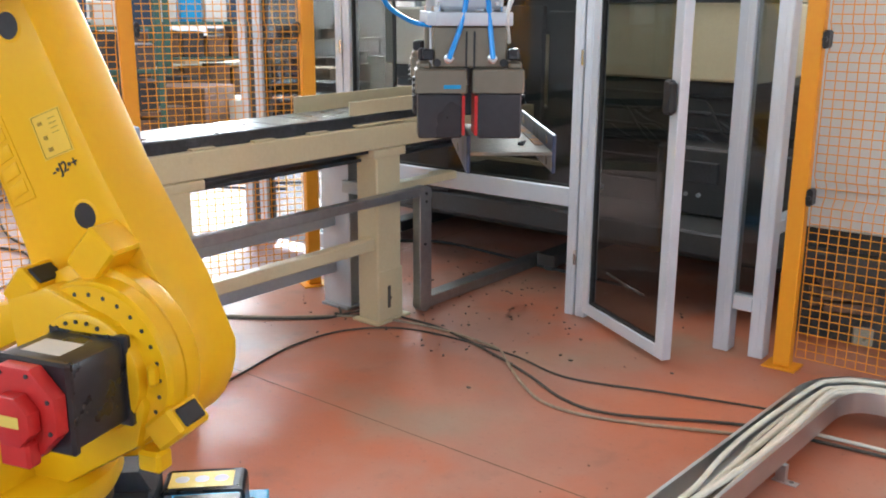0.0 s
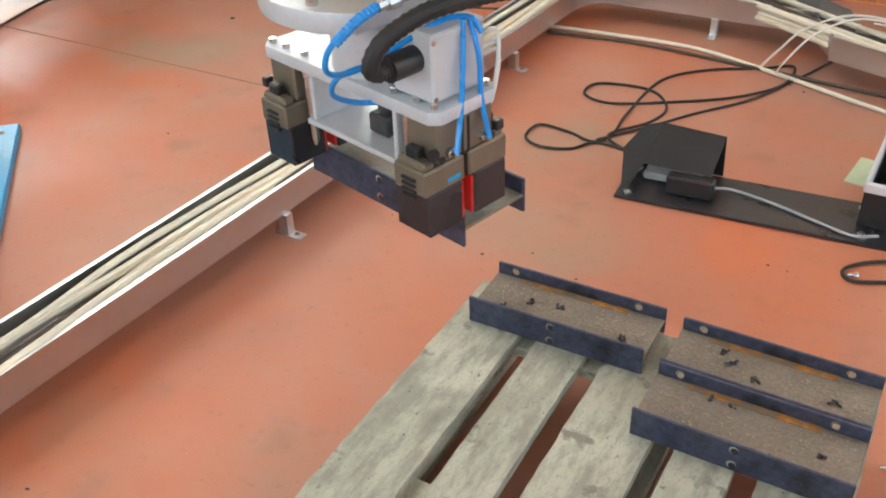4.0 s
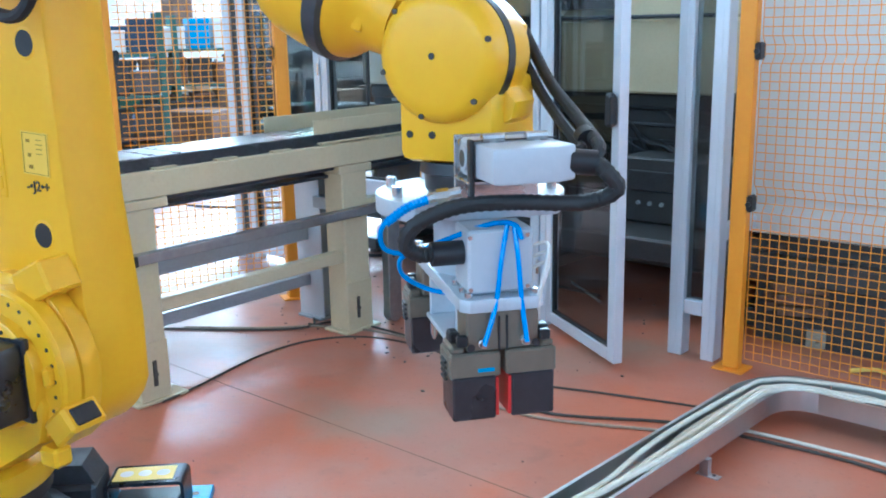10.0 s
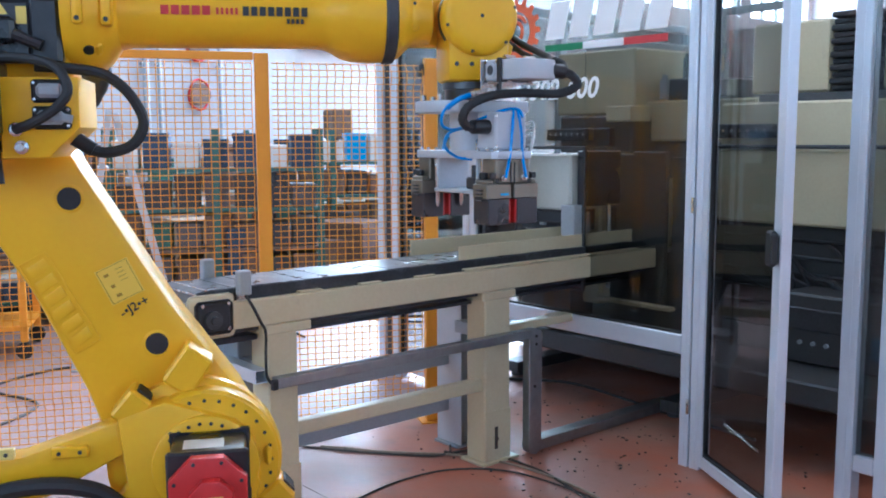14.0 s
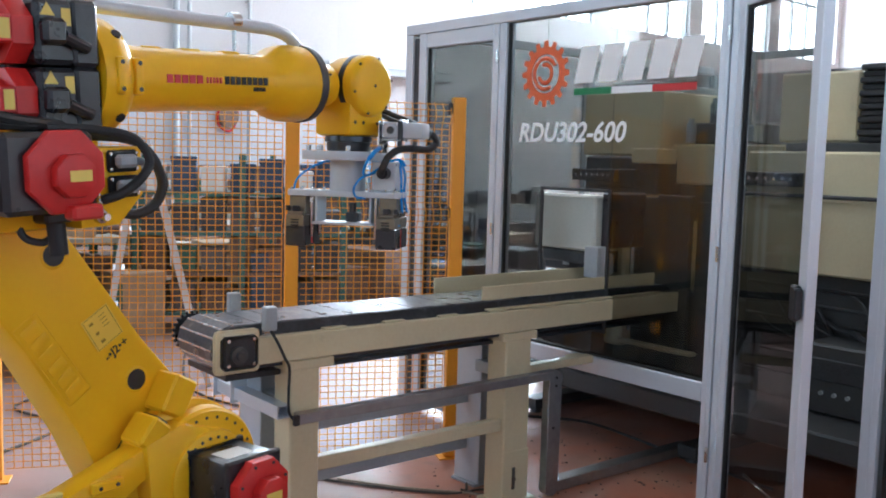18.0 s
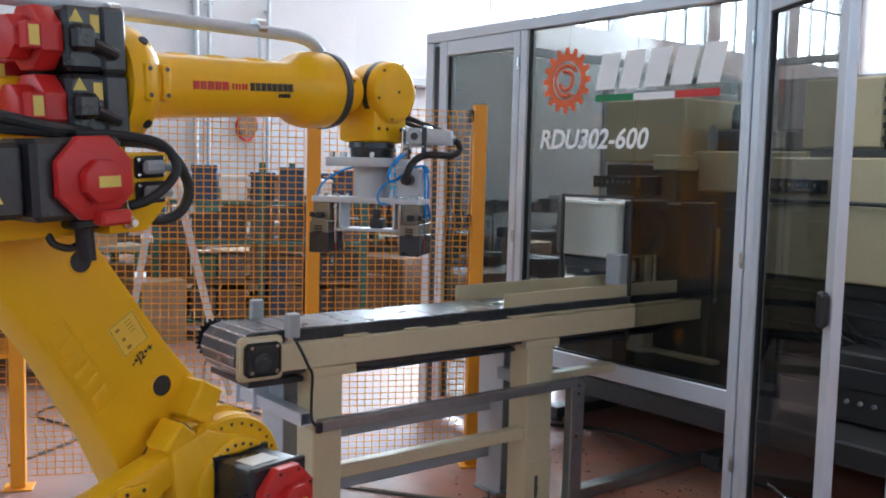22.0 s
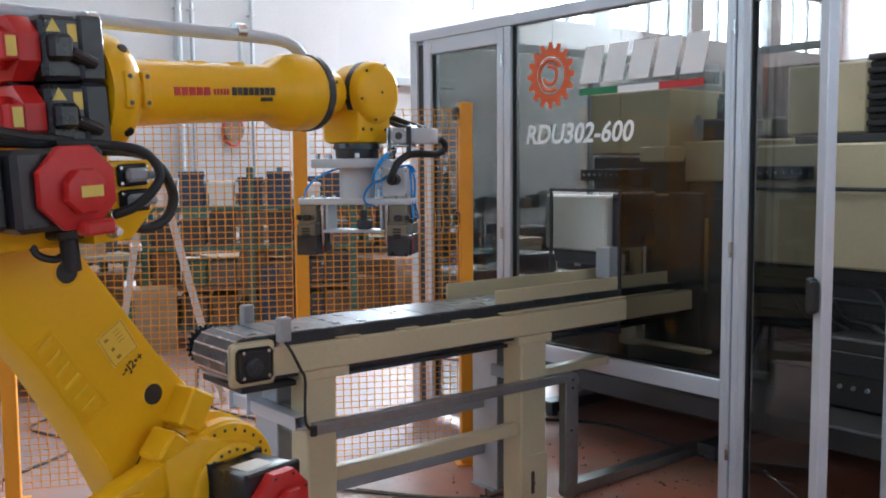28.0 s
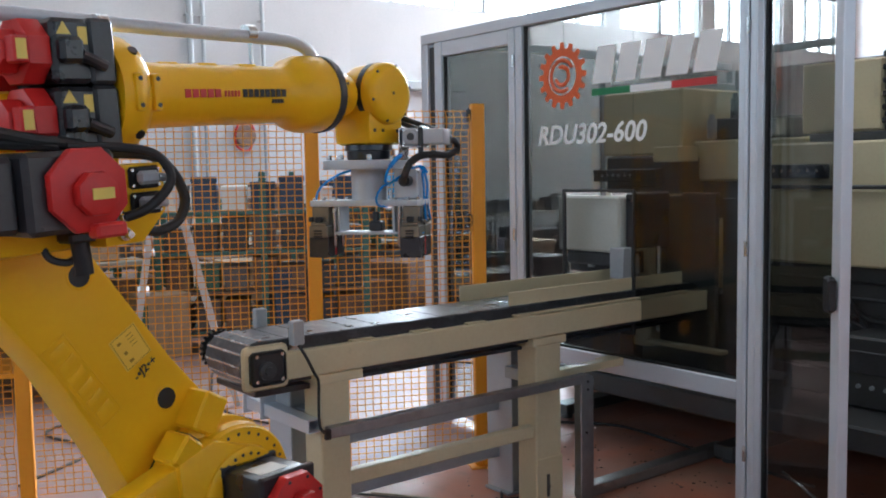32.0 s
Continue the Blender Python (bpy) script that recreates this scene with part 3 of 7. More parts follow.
gx, gz, R = -3.698, 2.135, 0.148
ring = []
for k in range(16):
    for j, rr in ((-0.30, 1.0), (-0.18, 1.22), (0.18, 1.22), (0.30, 1.0)):
        an = 2 * math.pi * (k + j) / 16
        ring.append((gx + R * rr * math.cos(an), gz + R * rr * math.sin(an)))
n = len(ring)
inner = [(gx + R * 0.72 * math.cos(2 * math.pi * (i // 4 + (-0.3, -0.18, 0.18, 0.3)[i % 4]) / 16), gz + R * 0.72 * math.sin(2 * math.pi * (i // 4 + (-0.3, -0.18, 0.18, 0.3)[i % 4]) / 16)) for i in range(n)]
vo = [bm.verts.new((a, YG - 0.003, b)) for a, b in ring]
vi = [bm.verts.new((a, YG - 0.003, b)) for a, b in inner]
for i in range(n):
    bm.faces.new((vo[i], vo[(i + 1) % n], vi[(i + 1) % n], vi[i]))
for a0, a1, r in ((30, 300, 0.085), (200, 470, 0.05)):
    arc = [(gx + r * math.cos(radians(a)), YG - 0.004, gz + r * math.sin(radians(a))) for a in np.linspace(a0, a1, 14)]
    hose(bm, arc, 0.011, 4, 1)
part("gear_mark", bm, GEAR, enc, "orange gear emblem stuck on the glass")

# open hinged door of the cabin
HINGE = Vector((-2.436, YW + 0.036, 0))
door = thing("door_1", "open narrow aluminium door with tinted glass", "door", Matrix.Translation(HINGE) @ Matrix.Rotation(radians(-30.7), 4, "Z"), kind="structure")
DW = 0.700
for a, b, lo, hi in ((0.004, 0.058, 0.03, 2.42), (DW - 0.06, DW, 0.03, 2.42), (0.058, DW - 0.06, 0.03, 0.085), (0.058, DW - 0.06, 2.36, 2.42)):
    bm = mesh()
    box(bm, (a, -0.045, lo), (b, 0.0, hi), 0.003)
    part("stile" if b - a < 0.1 else "rail", bm, ALU, door)
bm = mesh()
box(bm, (0.05, -0.026, 0.08), (DW - 0.052, -0.02, 2.365))
pd = part("pane", bm, GLASS, door)
bm = mesh()
for a, b in ((0.058, 0.07), (DW - 0.072, DW - 0.06)):
    box(bm, (a, -0.035, 0.085), (b, -0.012, 2.36))
for a, b in ((0.085, 0.097), (2.348, 2.36)):
    box(bm, (0.058, -0.035, a), (DW - 0.06, -0.012, b))
part("gasket", bm, RUBBER, door)
bm = mesh()
box(bm, (DW - 0.075, -0.075, 1.06), (DW - 0.02, -0.045, 1.20), 0.01)
box(bm, (DW - 0.03, -0.085, 1.07), (DW - 0.005, -0.05, 1.19), 0.006)
part("door_handle", bm, BLACK, door, "black plastic pull handle")
bm = mesh()
cyl(bm, (-0.02, -0.07, 0.28), (0.30, -0.30, 0.28), 0.008, n=10)
part("door_stay", bm, STEEL, enc, "thin steel door stay rod", at=Matrix.Translation((-2.42, YW + 0.28, -0.1)))

# ---- the cream machine inside the cabin ----
mac = thing("machining_centre", "large cream machine tool behind tinted glass", "machine")
# low and rear parts in SHADEGREY have the cabin's shade painted in
pieces = [
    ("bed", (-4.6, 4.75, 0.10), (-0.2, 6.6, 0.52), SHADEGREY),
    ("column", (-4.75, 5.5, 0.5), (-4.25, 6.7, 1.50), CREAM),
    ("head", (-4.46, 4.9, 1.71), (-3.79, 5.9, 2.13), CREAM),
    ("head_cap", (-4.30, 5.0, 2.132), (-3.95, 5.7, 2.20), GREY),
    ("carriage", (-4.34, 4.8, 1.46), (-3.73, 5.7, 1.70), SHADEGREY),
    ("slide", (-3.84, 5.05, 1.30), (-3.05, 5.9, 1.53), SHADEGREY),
    ("beam", (-3.78, 5.0, 1.535), (-2.98, 6.1, 1.79), CREAM),
    ("motor_box", (-3.70, 5.1, 1.795), (-3.30, 5.6, 1.93), DARK),
    ("side_cover", (-2.97, 4.60, 1.10), (-2.0, 5.9, 1.497), CREAM),
    ("side_cover", (-2.97, 4.62, 1.503), (-2.0, 5.9, 1.745), CREAM),
    ("upper_cover", (-2.93, 4.85, 1.80), (-2.47, 5.8, 2.18), CREAM),
    ("upper_cover", (-2.19, 4.85, 1.80), (-1.70, 5.8, 2.18), CREAM),
    ("duct_block", (-2.85, 4.80, 1.75), (-2.05, 5.2, 1.795), DARK),
    ("back_closing_panel", (-4.7, 6.35, 0.52), (-1.7, 6.45, 1.62), SHADEGREY),
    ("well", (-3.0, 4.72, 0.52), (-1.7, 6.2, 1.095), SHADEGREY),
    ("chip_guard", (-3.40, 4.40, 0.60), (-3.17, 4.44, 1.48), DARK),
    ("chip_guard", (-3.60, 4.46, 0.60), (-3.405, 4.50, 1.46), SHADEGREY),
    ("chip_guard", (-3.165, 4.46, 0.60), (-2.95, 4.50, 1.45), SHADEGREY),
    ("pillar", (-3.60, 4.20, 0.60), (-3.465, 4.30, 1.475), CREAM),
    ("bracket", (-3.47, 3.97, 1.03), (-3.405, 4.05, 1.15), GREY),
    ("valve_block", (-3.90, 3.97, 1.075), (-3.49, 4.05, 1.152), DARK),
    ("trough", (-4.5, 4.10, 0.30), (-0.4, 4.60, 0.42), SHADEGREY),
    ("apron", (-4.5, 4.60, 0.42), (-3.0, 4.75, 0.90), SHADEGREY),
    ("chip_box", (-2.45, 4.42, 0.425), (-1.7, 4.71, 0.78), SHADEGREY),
    ("screen", (-2.40, 4.405, 0.60), (-2.10, 4.42, 0.71), DARK),
    ("lamp_bar", (-3.5, 4.62, 0.44), (-2.9, 4.70, 0.47), GREY),
]
for nm, a, b, mt in pieces:
    bm = mesh()
    box(bm, a, b, 0.012 if min(abs(a[i] - b[i]) for i in range(3)) > 0.05 else 0.004)
    part(nm, bm, mt, mac)
bm = mesh()
cyl(bm, (-3.42, 4.22, 0.70), (-3.42, 4.22, 1.45), 0.016, n=16)
part("guide_rod", bm, STEEL, mac)
bm = mesh()
box(bm, (-3.42, 4.10, 0.665), (-2.91, 4.16, 0.685), 0.003, Matrix.Translation((0, 0, -0.02)))
part("plank", bm, CREAM, mac)
for zz, xa, xb, yy in ((1.54, -4.27, -3.91, 4.60), (1.555, -3.0, -2.62, 4.56)):
    bm = mesh()
    box(bm, (xa, yy, zz), (xb, yy + 0.05, zz + 0.075), 0.003)
    strip = part("bolt_strip", bm, SATIN, mac)
    for k in range(7):
        c = xa + 0.04 + k * (xb - xa - 0.08) / 6
        bm = mesh()
        cyl(bm, (c, yy + 0.002, zz + 0.04), (c, yy - 0.01, zz + 0.04), 0.009, n=8)
        part("bolt", bm, STEEL, strip)
for k in range(3):
    bm = mesh()
    cyl(bm, (-2.34 + k * 0.07, 4.42, 0.535), (-2.34 + k * 0.07, 4.405, 0.535), 0.011, n=10)
    part("knob", bm, GREY, mac, "small pale grey indicator")
for k, (xx, zz) in enumerate(((-3.62, 1.86), (-3.45, 1.98), (-3.2, 1.86), (-2.75, 1.66), (-2.35, 2.12))):
    bm = mesh()
    cyl(bm, (xx, 4.98, zz - 0.06), (xx, 4.98, zz + 0.06), 0.03, n=14)
    cyl(bm, (xx, 4.98, zz + 0.06), (xx, 4.98, zz + 0.09), 0.018, n=12)
    part("valve", bm, SATIN if k % 2 else GREY, mac)
rs = random.Random(31)
for k in range(12):
    xa, za = rs.uniform(-2.9, -2.1), rs.uniform(0.8, 1.05)
    bm = mesh()
    hose(bm, [(xa, 4.70, za), (xa + 0.1, 4.66, za - 0.04), (xa + 0.2, 4.66, za - rs.uniform(0.0, 0.2)), (xa + rs.uniform(0.1, 0.4), 4.70, 0.70)], rs.choice((0.008, 0.014)), 8)
    part("pipe", bm, (DARK, BLACK, SHADEGREY, RUBBER)[k % 4], mac)
for a in (-4.35, -3.1, -1.7, -0.6):
    bm = mesh()
    box(bm, (a, 4.3, 0.03), (a + 0.12, 6.2, 0.10), 0.004)
    cyl(bm, (a + 0.06, 4.36, 0.0), (a + 0.06, 4.36, 0.05), 0.04, n=14)
    part("foot_beam", bm, SHADEGREY, mac)
# bellows, window frame and small fittings of the machine
for k in range(12):
    z = 1.80 + k * 0.034
    bm = mesh()
    box(bm, (-2.45, 4.83 - 0.03 * (k % 2), z), (-2.21, 5.2, z + 0.030), 0.006)
    part("bellows_fold", bm, RUBBER, mac, "black rubber bellows fold")
for a, b in (((-3.84, 5.9, 1.92), (-3.79, 5.95, 2.46)), ((-3.30, 5.9, 1.92), (-3.25, 5.95, 2.46)), ((-3.79, 5.9, 2.41), (-3.30, 5.95, 2.46)), ((-3.79, 5.9, 1.92), (-3.30, 5.95, 1.97))):
    bm = mesh()
    box(bm, a, b, 0.004)
    part("window_frame", bm, GREY, mac)
for a, b, mt in (((-3.86, 4.70, 1.66), (-3.66, 4.90, 1.755), CREAM), ((-4.18, 4.74, 1.50), (-3.86, 4.80, 1.62), BLACK), ((-3.30, 4.90, 1.80), (-3.12, 5.0, 1.90), GREY), ((-3.05, 4.55, 1.50), (-2.02, 4.60, 1.52), DARK)):
    bm = mesh()
    box(bm, a, b, 0.006)
    part("fitting", bm, mt, mac)
for k in range(5):
    bm = mesh()
    zz = 0.66 + 0.09 * k
    cyl(bm, (-2.95, 4.68, zz), (-1.75, 4.68, zz - 0.01), 0.010, n=8)
    part("pipe", bm, (DARK, BLACK, RUBBER)[k % 3], mac)
# white box seen through the cut-out
wb = thing("control_box", "off-white steel box above the conveyor outlet", "box")
bm = mesh()
box(bm, (-3.95, 3.95, 1.155), (-3.475, 4.06, 1.47), 0.012)
part("body", bm, paint("pale_grey_enamel", (0.56, 0.56, 0.50), 0.6, spread=0.04, scale=3), wb)
bm = mesh()
box(bm, (-3.90, 4.0, 1.03), (-3.51, 4.40, 1.153), 0.004)
part("underside", bm, SATIN, wb)
bm = mesh()
box(bm, (-3.74, 3.98, 1.06), (-3.70, 4.0, 1.2), 0.003)
part("bracket", bm, GREY, wb)
bm = mesh()
box(bm, (-3.50, 3.90, 1.02), (-3.40, 3.99, 1.19), 0.004)
part("bracket", bm, GREY, wb)
bm = mesh()
box(bm, (-3.80, 4.1, 0.43), (-3.60, 4.3, 1.03))
part("stand", bm, DARK, wb)
bm = mesh()
box(bm, (-3.475, 4.0, 1.18), (-3.40, 4.30, 1.49), 0.01)
part("side_rail", bm, SATIN, wb)

# ---- conveyor ----
CX0, CX1 = -3.585, -3.147
conv = thing("conveyor", "cream belt conveyor with black worn belt on steel legs", "conveyor")
for xa, xb, mt in ((CX1 - 0.05, CX1, CREAM), (CX0, CX0 + 0.05, CREAM)):
    bm = mesh()
    box(bm, (xa, 1.70, 0.842), (xb, 4.30, 0.948), 0.004)
    part("side_beam", bm, mt, conv)
bm = mesh()
bw0, bw1 = CX0 + 0.095, CX1 - 0.035
n = 6
loop = []
yA, yB, zc, rr = 1.612, 4.2, 0.908, 0.086
for k in range(n + 1):
    an = math.pi / 2 + math.pi * k / n
    loop.append((yA + rr * math.cos(an), zc + rr * math.sin(an)))
for k in range(n + 1):
    an = -math.pi / 2 + math.pi * k / n
    loop.append((yB + rr * math.cos(an), zc + rr * math.sin(an)))
prism(bm, loop, 0, bw0, bw1)
part("belt", bm, BELT, conv, "worn dark grey conveyor belt")
# hinged steel plates of the belt: round the nose, then along the top
chord = 2 * rr * math.sin(math.pi / n / 2)
for k in range(n):
    an = math.pi / 2 + math.pi * (k + 0.5) / n
    c = Vector((0, yA + rr * math.cos(math.pi / n / 2) * math.cos(an), zc + rr * math.cos(math.pi / n / 2) * math.sin(an)))
    m = Matrix.Translation(c) @ Matrix.Rotation(an - math.pi / 2, 4, "X")
    bm = mesh()
    box(bm, (bw0 + 0.006, -chord * 0.44, 0.0), (bw1 - 0.006, chord * 0.44, 0.006), 0.0015, m)
    pl = part("belt_plate", bm, BELTSTEEL, conv, "oily dark hinged steel plate")
    bm = mesh()
    cyl(bm, m @ Vector((bw0 + 0.004, chord * 0.5, 0.001)), m @ Vector((bw1 - 0.004, chord * 0.5, 0.001)), 0.006, n=8)
    part("hinge_rod", bm, STEEL, pl)
for k in range(23):
    ya = yA + 0.004 + k * 0.108
    bm = mesh()
    box(bm, (bw0 + 0.006, ya, zc + rr), (bw1 - 0.006, ya + 0.1055, zc + rr + 0.003 + 0.0008 * (k % 3)))
    part("belt_plate", bm, BELTSTEEL, conv)
for k in range(7):
    bm = mesh()
    ya = 2.0 + k * 0.30
    box(bm, (CX1 - 0.075, ya, 0.949), (CX1 - 0.008, ya + 0.11, 0.957), 0.002)
    part("wear_strip", bm, CREAM, conv)
bm = mesh()
turned(bm, (bw0 - 0.060, yA - 0.004, zc + 0.012), X, [(0, 0.074), (0.012, 0.074), (0.014, 0.04), (0.03, 0.04)], 36)
for k in range(22):
    an = 2 * math.pi * k / 22
    box(bm, (0, -0.006, 0.070), (0.012, 0.006, 0.084), 0.002, Matrix.Translation((bw0 - 0.060, yA - 0.004, zc + 0.012)) @ Matrix.Rotation(an, 4, "X"))
part("sprocket", bm, SATIN, conv, "oily black drive sprocket")
bm = mesh()
box(bm, (CX1 - 0.035, 1.525, 0.815), (CX1 - 0.005, 1.715, 0.985), 0.02, seg=2)
part("bearing_plate", bm, CREAM, conv)
bm = mesh()
box(bm, (CX1 - 0.006, 1.545, 0.835), (CX1 + 0.012, 1.695, 0.965), 0.015)
fl = part("bearing_flange", bm, BLACK, conv)
bm = mesh()
turned(bm, (CX1 + 0.01, 1.612, 0.893), X, [(0, 0.036), (0.016, 0.034), (0.018, 0.018), (0.03, 0.016)], 20)
part("shaft_end", bm, DARK, fl)
for a, b in ((-0.05, -0.045), (0.055, -0.045), (-0.05, 0.05), (0.055, 0.05)):
    bm = mesh()
    cyl(bm, (CX1 + 0.011, 1.62 + a, 0.9 + b), (CX1 + 0.018, 1.62 + a, 0.9 + b), 0.008, n=6)
    part("bolt", bm, STEEL, fl)
for xa, xb in ((CX1 - 0.06, CX1 - 0.054), (CX0 + 0.02, CX0 + 0.026)):
    bm = mesh()
    box(bm, (xa, 2.885, 0.95), (xb, 4.15, 1.062), 0.002)
    box(bm, (min(xa, xb), 2.885, 0.955), (max(xa, xb) + (0.05 if xa > -3.4 else -0.04), 4.15, 0.962), 0.002)
    part("side_guide", bm, CREAM, conv)
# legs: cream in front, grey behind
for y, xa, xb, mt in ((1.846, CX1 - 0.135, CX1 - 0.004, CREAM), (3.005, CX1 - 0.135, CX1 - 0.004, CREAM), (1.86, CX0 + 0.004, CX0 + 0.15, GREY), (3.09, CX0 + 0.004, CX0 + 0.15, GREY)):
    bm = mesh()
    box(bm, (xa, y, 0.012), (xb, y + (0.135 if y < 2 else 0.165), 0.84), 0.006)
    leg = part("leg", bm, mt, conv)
    bm = mesh()
    box(bm, (xa - 0.015, y - 0.03, 0), (xb + 0.02, y + 0.21, 0.014), 0.003)
    part("foot_plate", bm, mt, leg)
    if xa > -3.4:
        bm = mesh()
        box(bm, (xa - 0.01, y - 0.02, 0.80), (xb + 0.004, y + 0.20, 0.839), 0.004)
        part("top_plate", bm, mt, leg)
        bm = mesh()
        box(bm, (xb - 0.002, y - 0.003, 0.014), (xb + 0.005, y + (0.138 if y < 2 else 0.168), 0.26), 0.003)
        part("sleeve", bm, mt, leg)
        bm = mesh()
        cyl(bm, (xb, y + 0.07, 0.12), (xb + 0.012, y + 0.07, 0.12), 0.012, n=8)
        box(bm, (xb + 0.002, y + 0.06, 0.07), (xb + 0.010, y + 0.08, 0.18), 0.003)
        part("anchor_slot", bm, OLDCABLE, leg)
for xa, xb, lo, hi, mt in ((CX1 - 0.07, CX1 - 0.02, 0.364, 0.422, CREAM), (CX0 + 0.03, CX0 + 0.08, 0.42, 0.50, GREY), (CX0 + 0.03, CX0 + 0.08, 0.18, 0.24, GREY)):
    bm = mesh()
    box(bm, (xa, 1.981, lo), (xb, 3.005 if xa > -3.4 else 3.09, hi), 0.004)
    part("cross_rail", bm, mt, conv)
for y, d in ((1.86, 0.135), (3.09, 0.165)):
    for ya in (y - 0.008, y + d):
        bm = mesh()
        box(bm, (CX0 - 0.012, ya, 0.014), (CX0 + 0.175, ya + 0.008, 0.84), 0.002)
        part("leg_flange", bm, MILLED, conv)
for y in (1.88, 3.06):
    bm = mesh()
    box(bm, (CX0 + 0.15, y, 0.60), (CX1 - 0.136, y + 0.06, 0.66), 0.003)
    part("tie_bar", bm, GREY, conv)
bm = mesh()
box(bm, (CX0 + 0.10, 1.99, 0.775), (CX1 - 0.10, 4.1, 0.79))
part("return_belt", bm, BELT, conv)
# square tube across the front legs, open at its end, with upright lugs and a tension bolt
bm = mesh()
ta, tb_, tl, th = 1.785, 1.840, 0.615, 0.668
for a, b in (((ta, tl), (tb_, tl + 0.005)), ((ta, th - 0.005), (tb_, th)), ((ta, tl + 0.005), (ta + 0.005, th - 0.005)), ((tb_ - 0.005, tl + 0.005), (tb_, th - 0.005))):
    box(bm, (CX0 - 0.10, a[0], a[1]), (CX1 + 0.002, b[0], b[1]), 0.001)
part("cross_tube", bm, ALU, conv, "pale grey square tube with an open end")
for xx in (CX0 - 0.10, CX0 + 0.06):
    bm = mesh()
    box(bm, (xx, 1.770, 0.600), (xx + 0.008, 1.845, 0.720), 0.002)
    part("lug", bm, ALU, conv)
bm = mesh()
box(bm, (CX0 + 0.02, 1.60, 0.775), (CX1 - 0.07, 1.84, 0.800), 0.003)
part("scraper_tray", bm, SATIN, conv, "dark steel tray under the belt nose")
bm = mesh()
cyl(bm, (CX0 - 0.15, 1.80, 0.690), (CX0 - 0.09, 1.80, 0.690), 0.007, n=8)
cyl(bm, (CX0 - 0.162, 1.80, 0.690), (CX0 - 0.15, 1.80, 0.690), 0.013, n=6)
part("tension_bolt", bm, SATIN, conv)
# galvanised cable duct: along the legs, down, and over the floor
duct = thing("cable_duct", "galvanised rectangular cable duct along the conveyor legs", "duct")
bm = mesh()
box(bm, (CX1 - 0.003, 1.86, 0.592), (CX1 + 0.045, 3.30, 0.634), 0.003)
part("run", bm, DULLGALV, duct)
bm = mesh()
box(bm, (CX1 - 0.003, 3.255, 0.05), (CX1 + 0.045, 3.345, 0.60), 0.004)
part("drop", bm, DULLGALV, duct)
bm = mesh()
cyl(bm, (CX1 - 0.003, 3.30, 0.59), (CX1 + 0.046, 3.30, 0.59), 0.046, n=24)
part("elbow", bm, DULLGALV, duct)
bm = mesh()
cyl(bm, (CX1 - 0.003, 3.30, 0.05), (CX1 + 0.046, 3.30, 0.05), 0.046, n=24)
part("elbow", bm, DULLGALV, duct)
bm = mesh()
box(bm, (CX1 - 0.06, 3.34, 0.004), (CX1 + 0.02, 4.47, 0.06), 0.004)
part("run", bm, DULLGALV, duct)
for yy, zz in ((3.30, 0.60), (3.30, 0.56), (3.29, 0.35)):
    bm = mesh()
    cyl(bm, (CX1 + 0.044, yy, zz), (CX1 + 0.051, yy, zz), 0.007, n=8)
    part("screw", bm, SATIN, duct)
bm = mesh()
box(bm, (-3.35, 3.62, 0.60), (-3.29, 3.72, 0.635), 0.003)
box(bm, (-3.30, 3.05, 0.60), (-3.24, 3.72, 0.64), 0.003)
part("stub", bm, CREAM, duct)
# photo sensors at the belt's end
for nm, xx, yy, mt in (("sensor", CX1 + 0.0, 1.752, GREY), ("sensor", CX0 + 0.04, 1.80, GREY)):
    s = thing("photo_sensor", "small grey photoelectric sensor on a bent bracket", "sensor", Matrix.Translation((xx, yy, 0.95)), "photo sensors")
    bm = mesh()
    box(bm, (-0.028, -0.026, 0.02), (0.01, 0.026, 0.115), 0.005)
    part("housing", bm, mt, s)
    bm = mesh()
    box(bm, (-0.035, -0.022, -0.02), (-0.029, 0.022, 0.09), 0.001)
    part("bracket", bm, STEEL, s)
    if xx > -3.4:
        bm = mesh()
        hose(bm, [(0.004, 0.0, 0.02), (0.03, 0.015, -0.02), (0.03, 0.05, -0.09), (0.018, 0.075, -0.13), (0.02, 0.072, -0.22), (0.022, 0.072, -0.30), (0.025, 0.09, -0.335)], 0.006)
        part("lead", bm, RUBBER, s)
bm = mesh()
box(bm, (CX1 + 0.030, 1.835, 0.590), (CX1 + 0.050, 1.862, 0.632), 0.004)
part("gland", bm, BLACK, duct)

# ---- robot ----
BASE = Vector((-2.392, 0.822, 0.03))
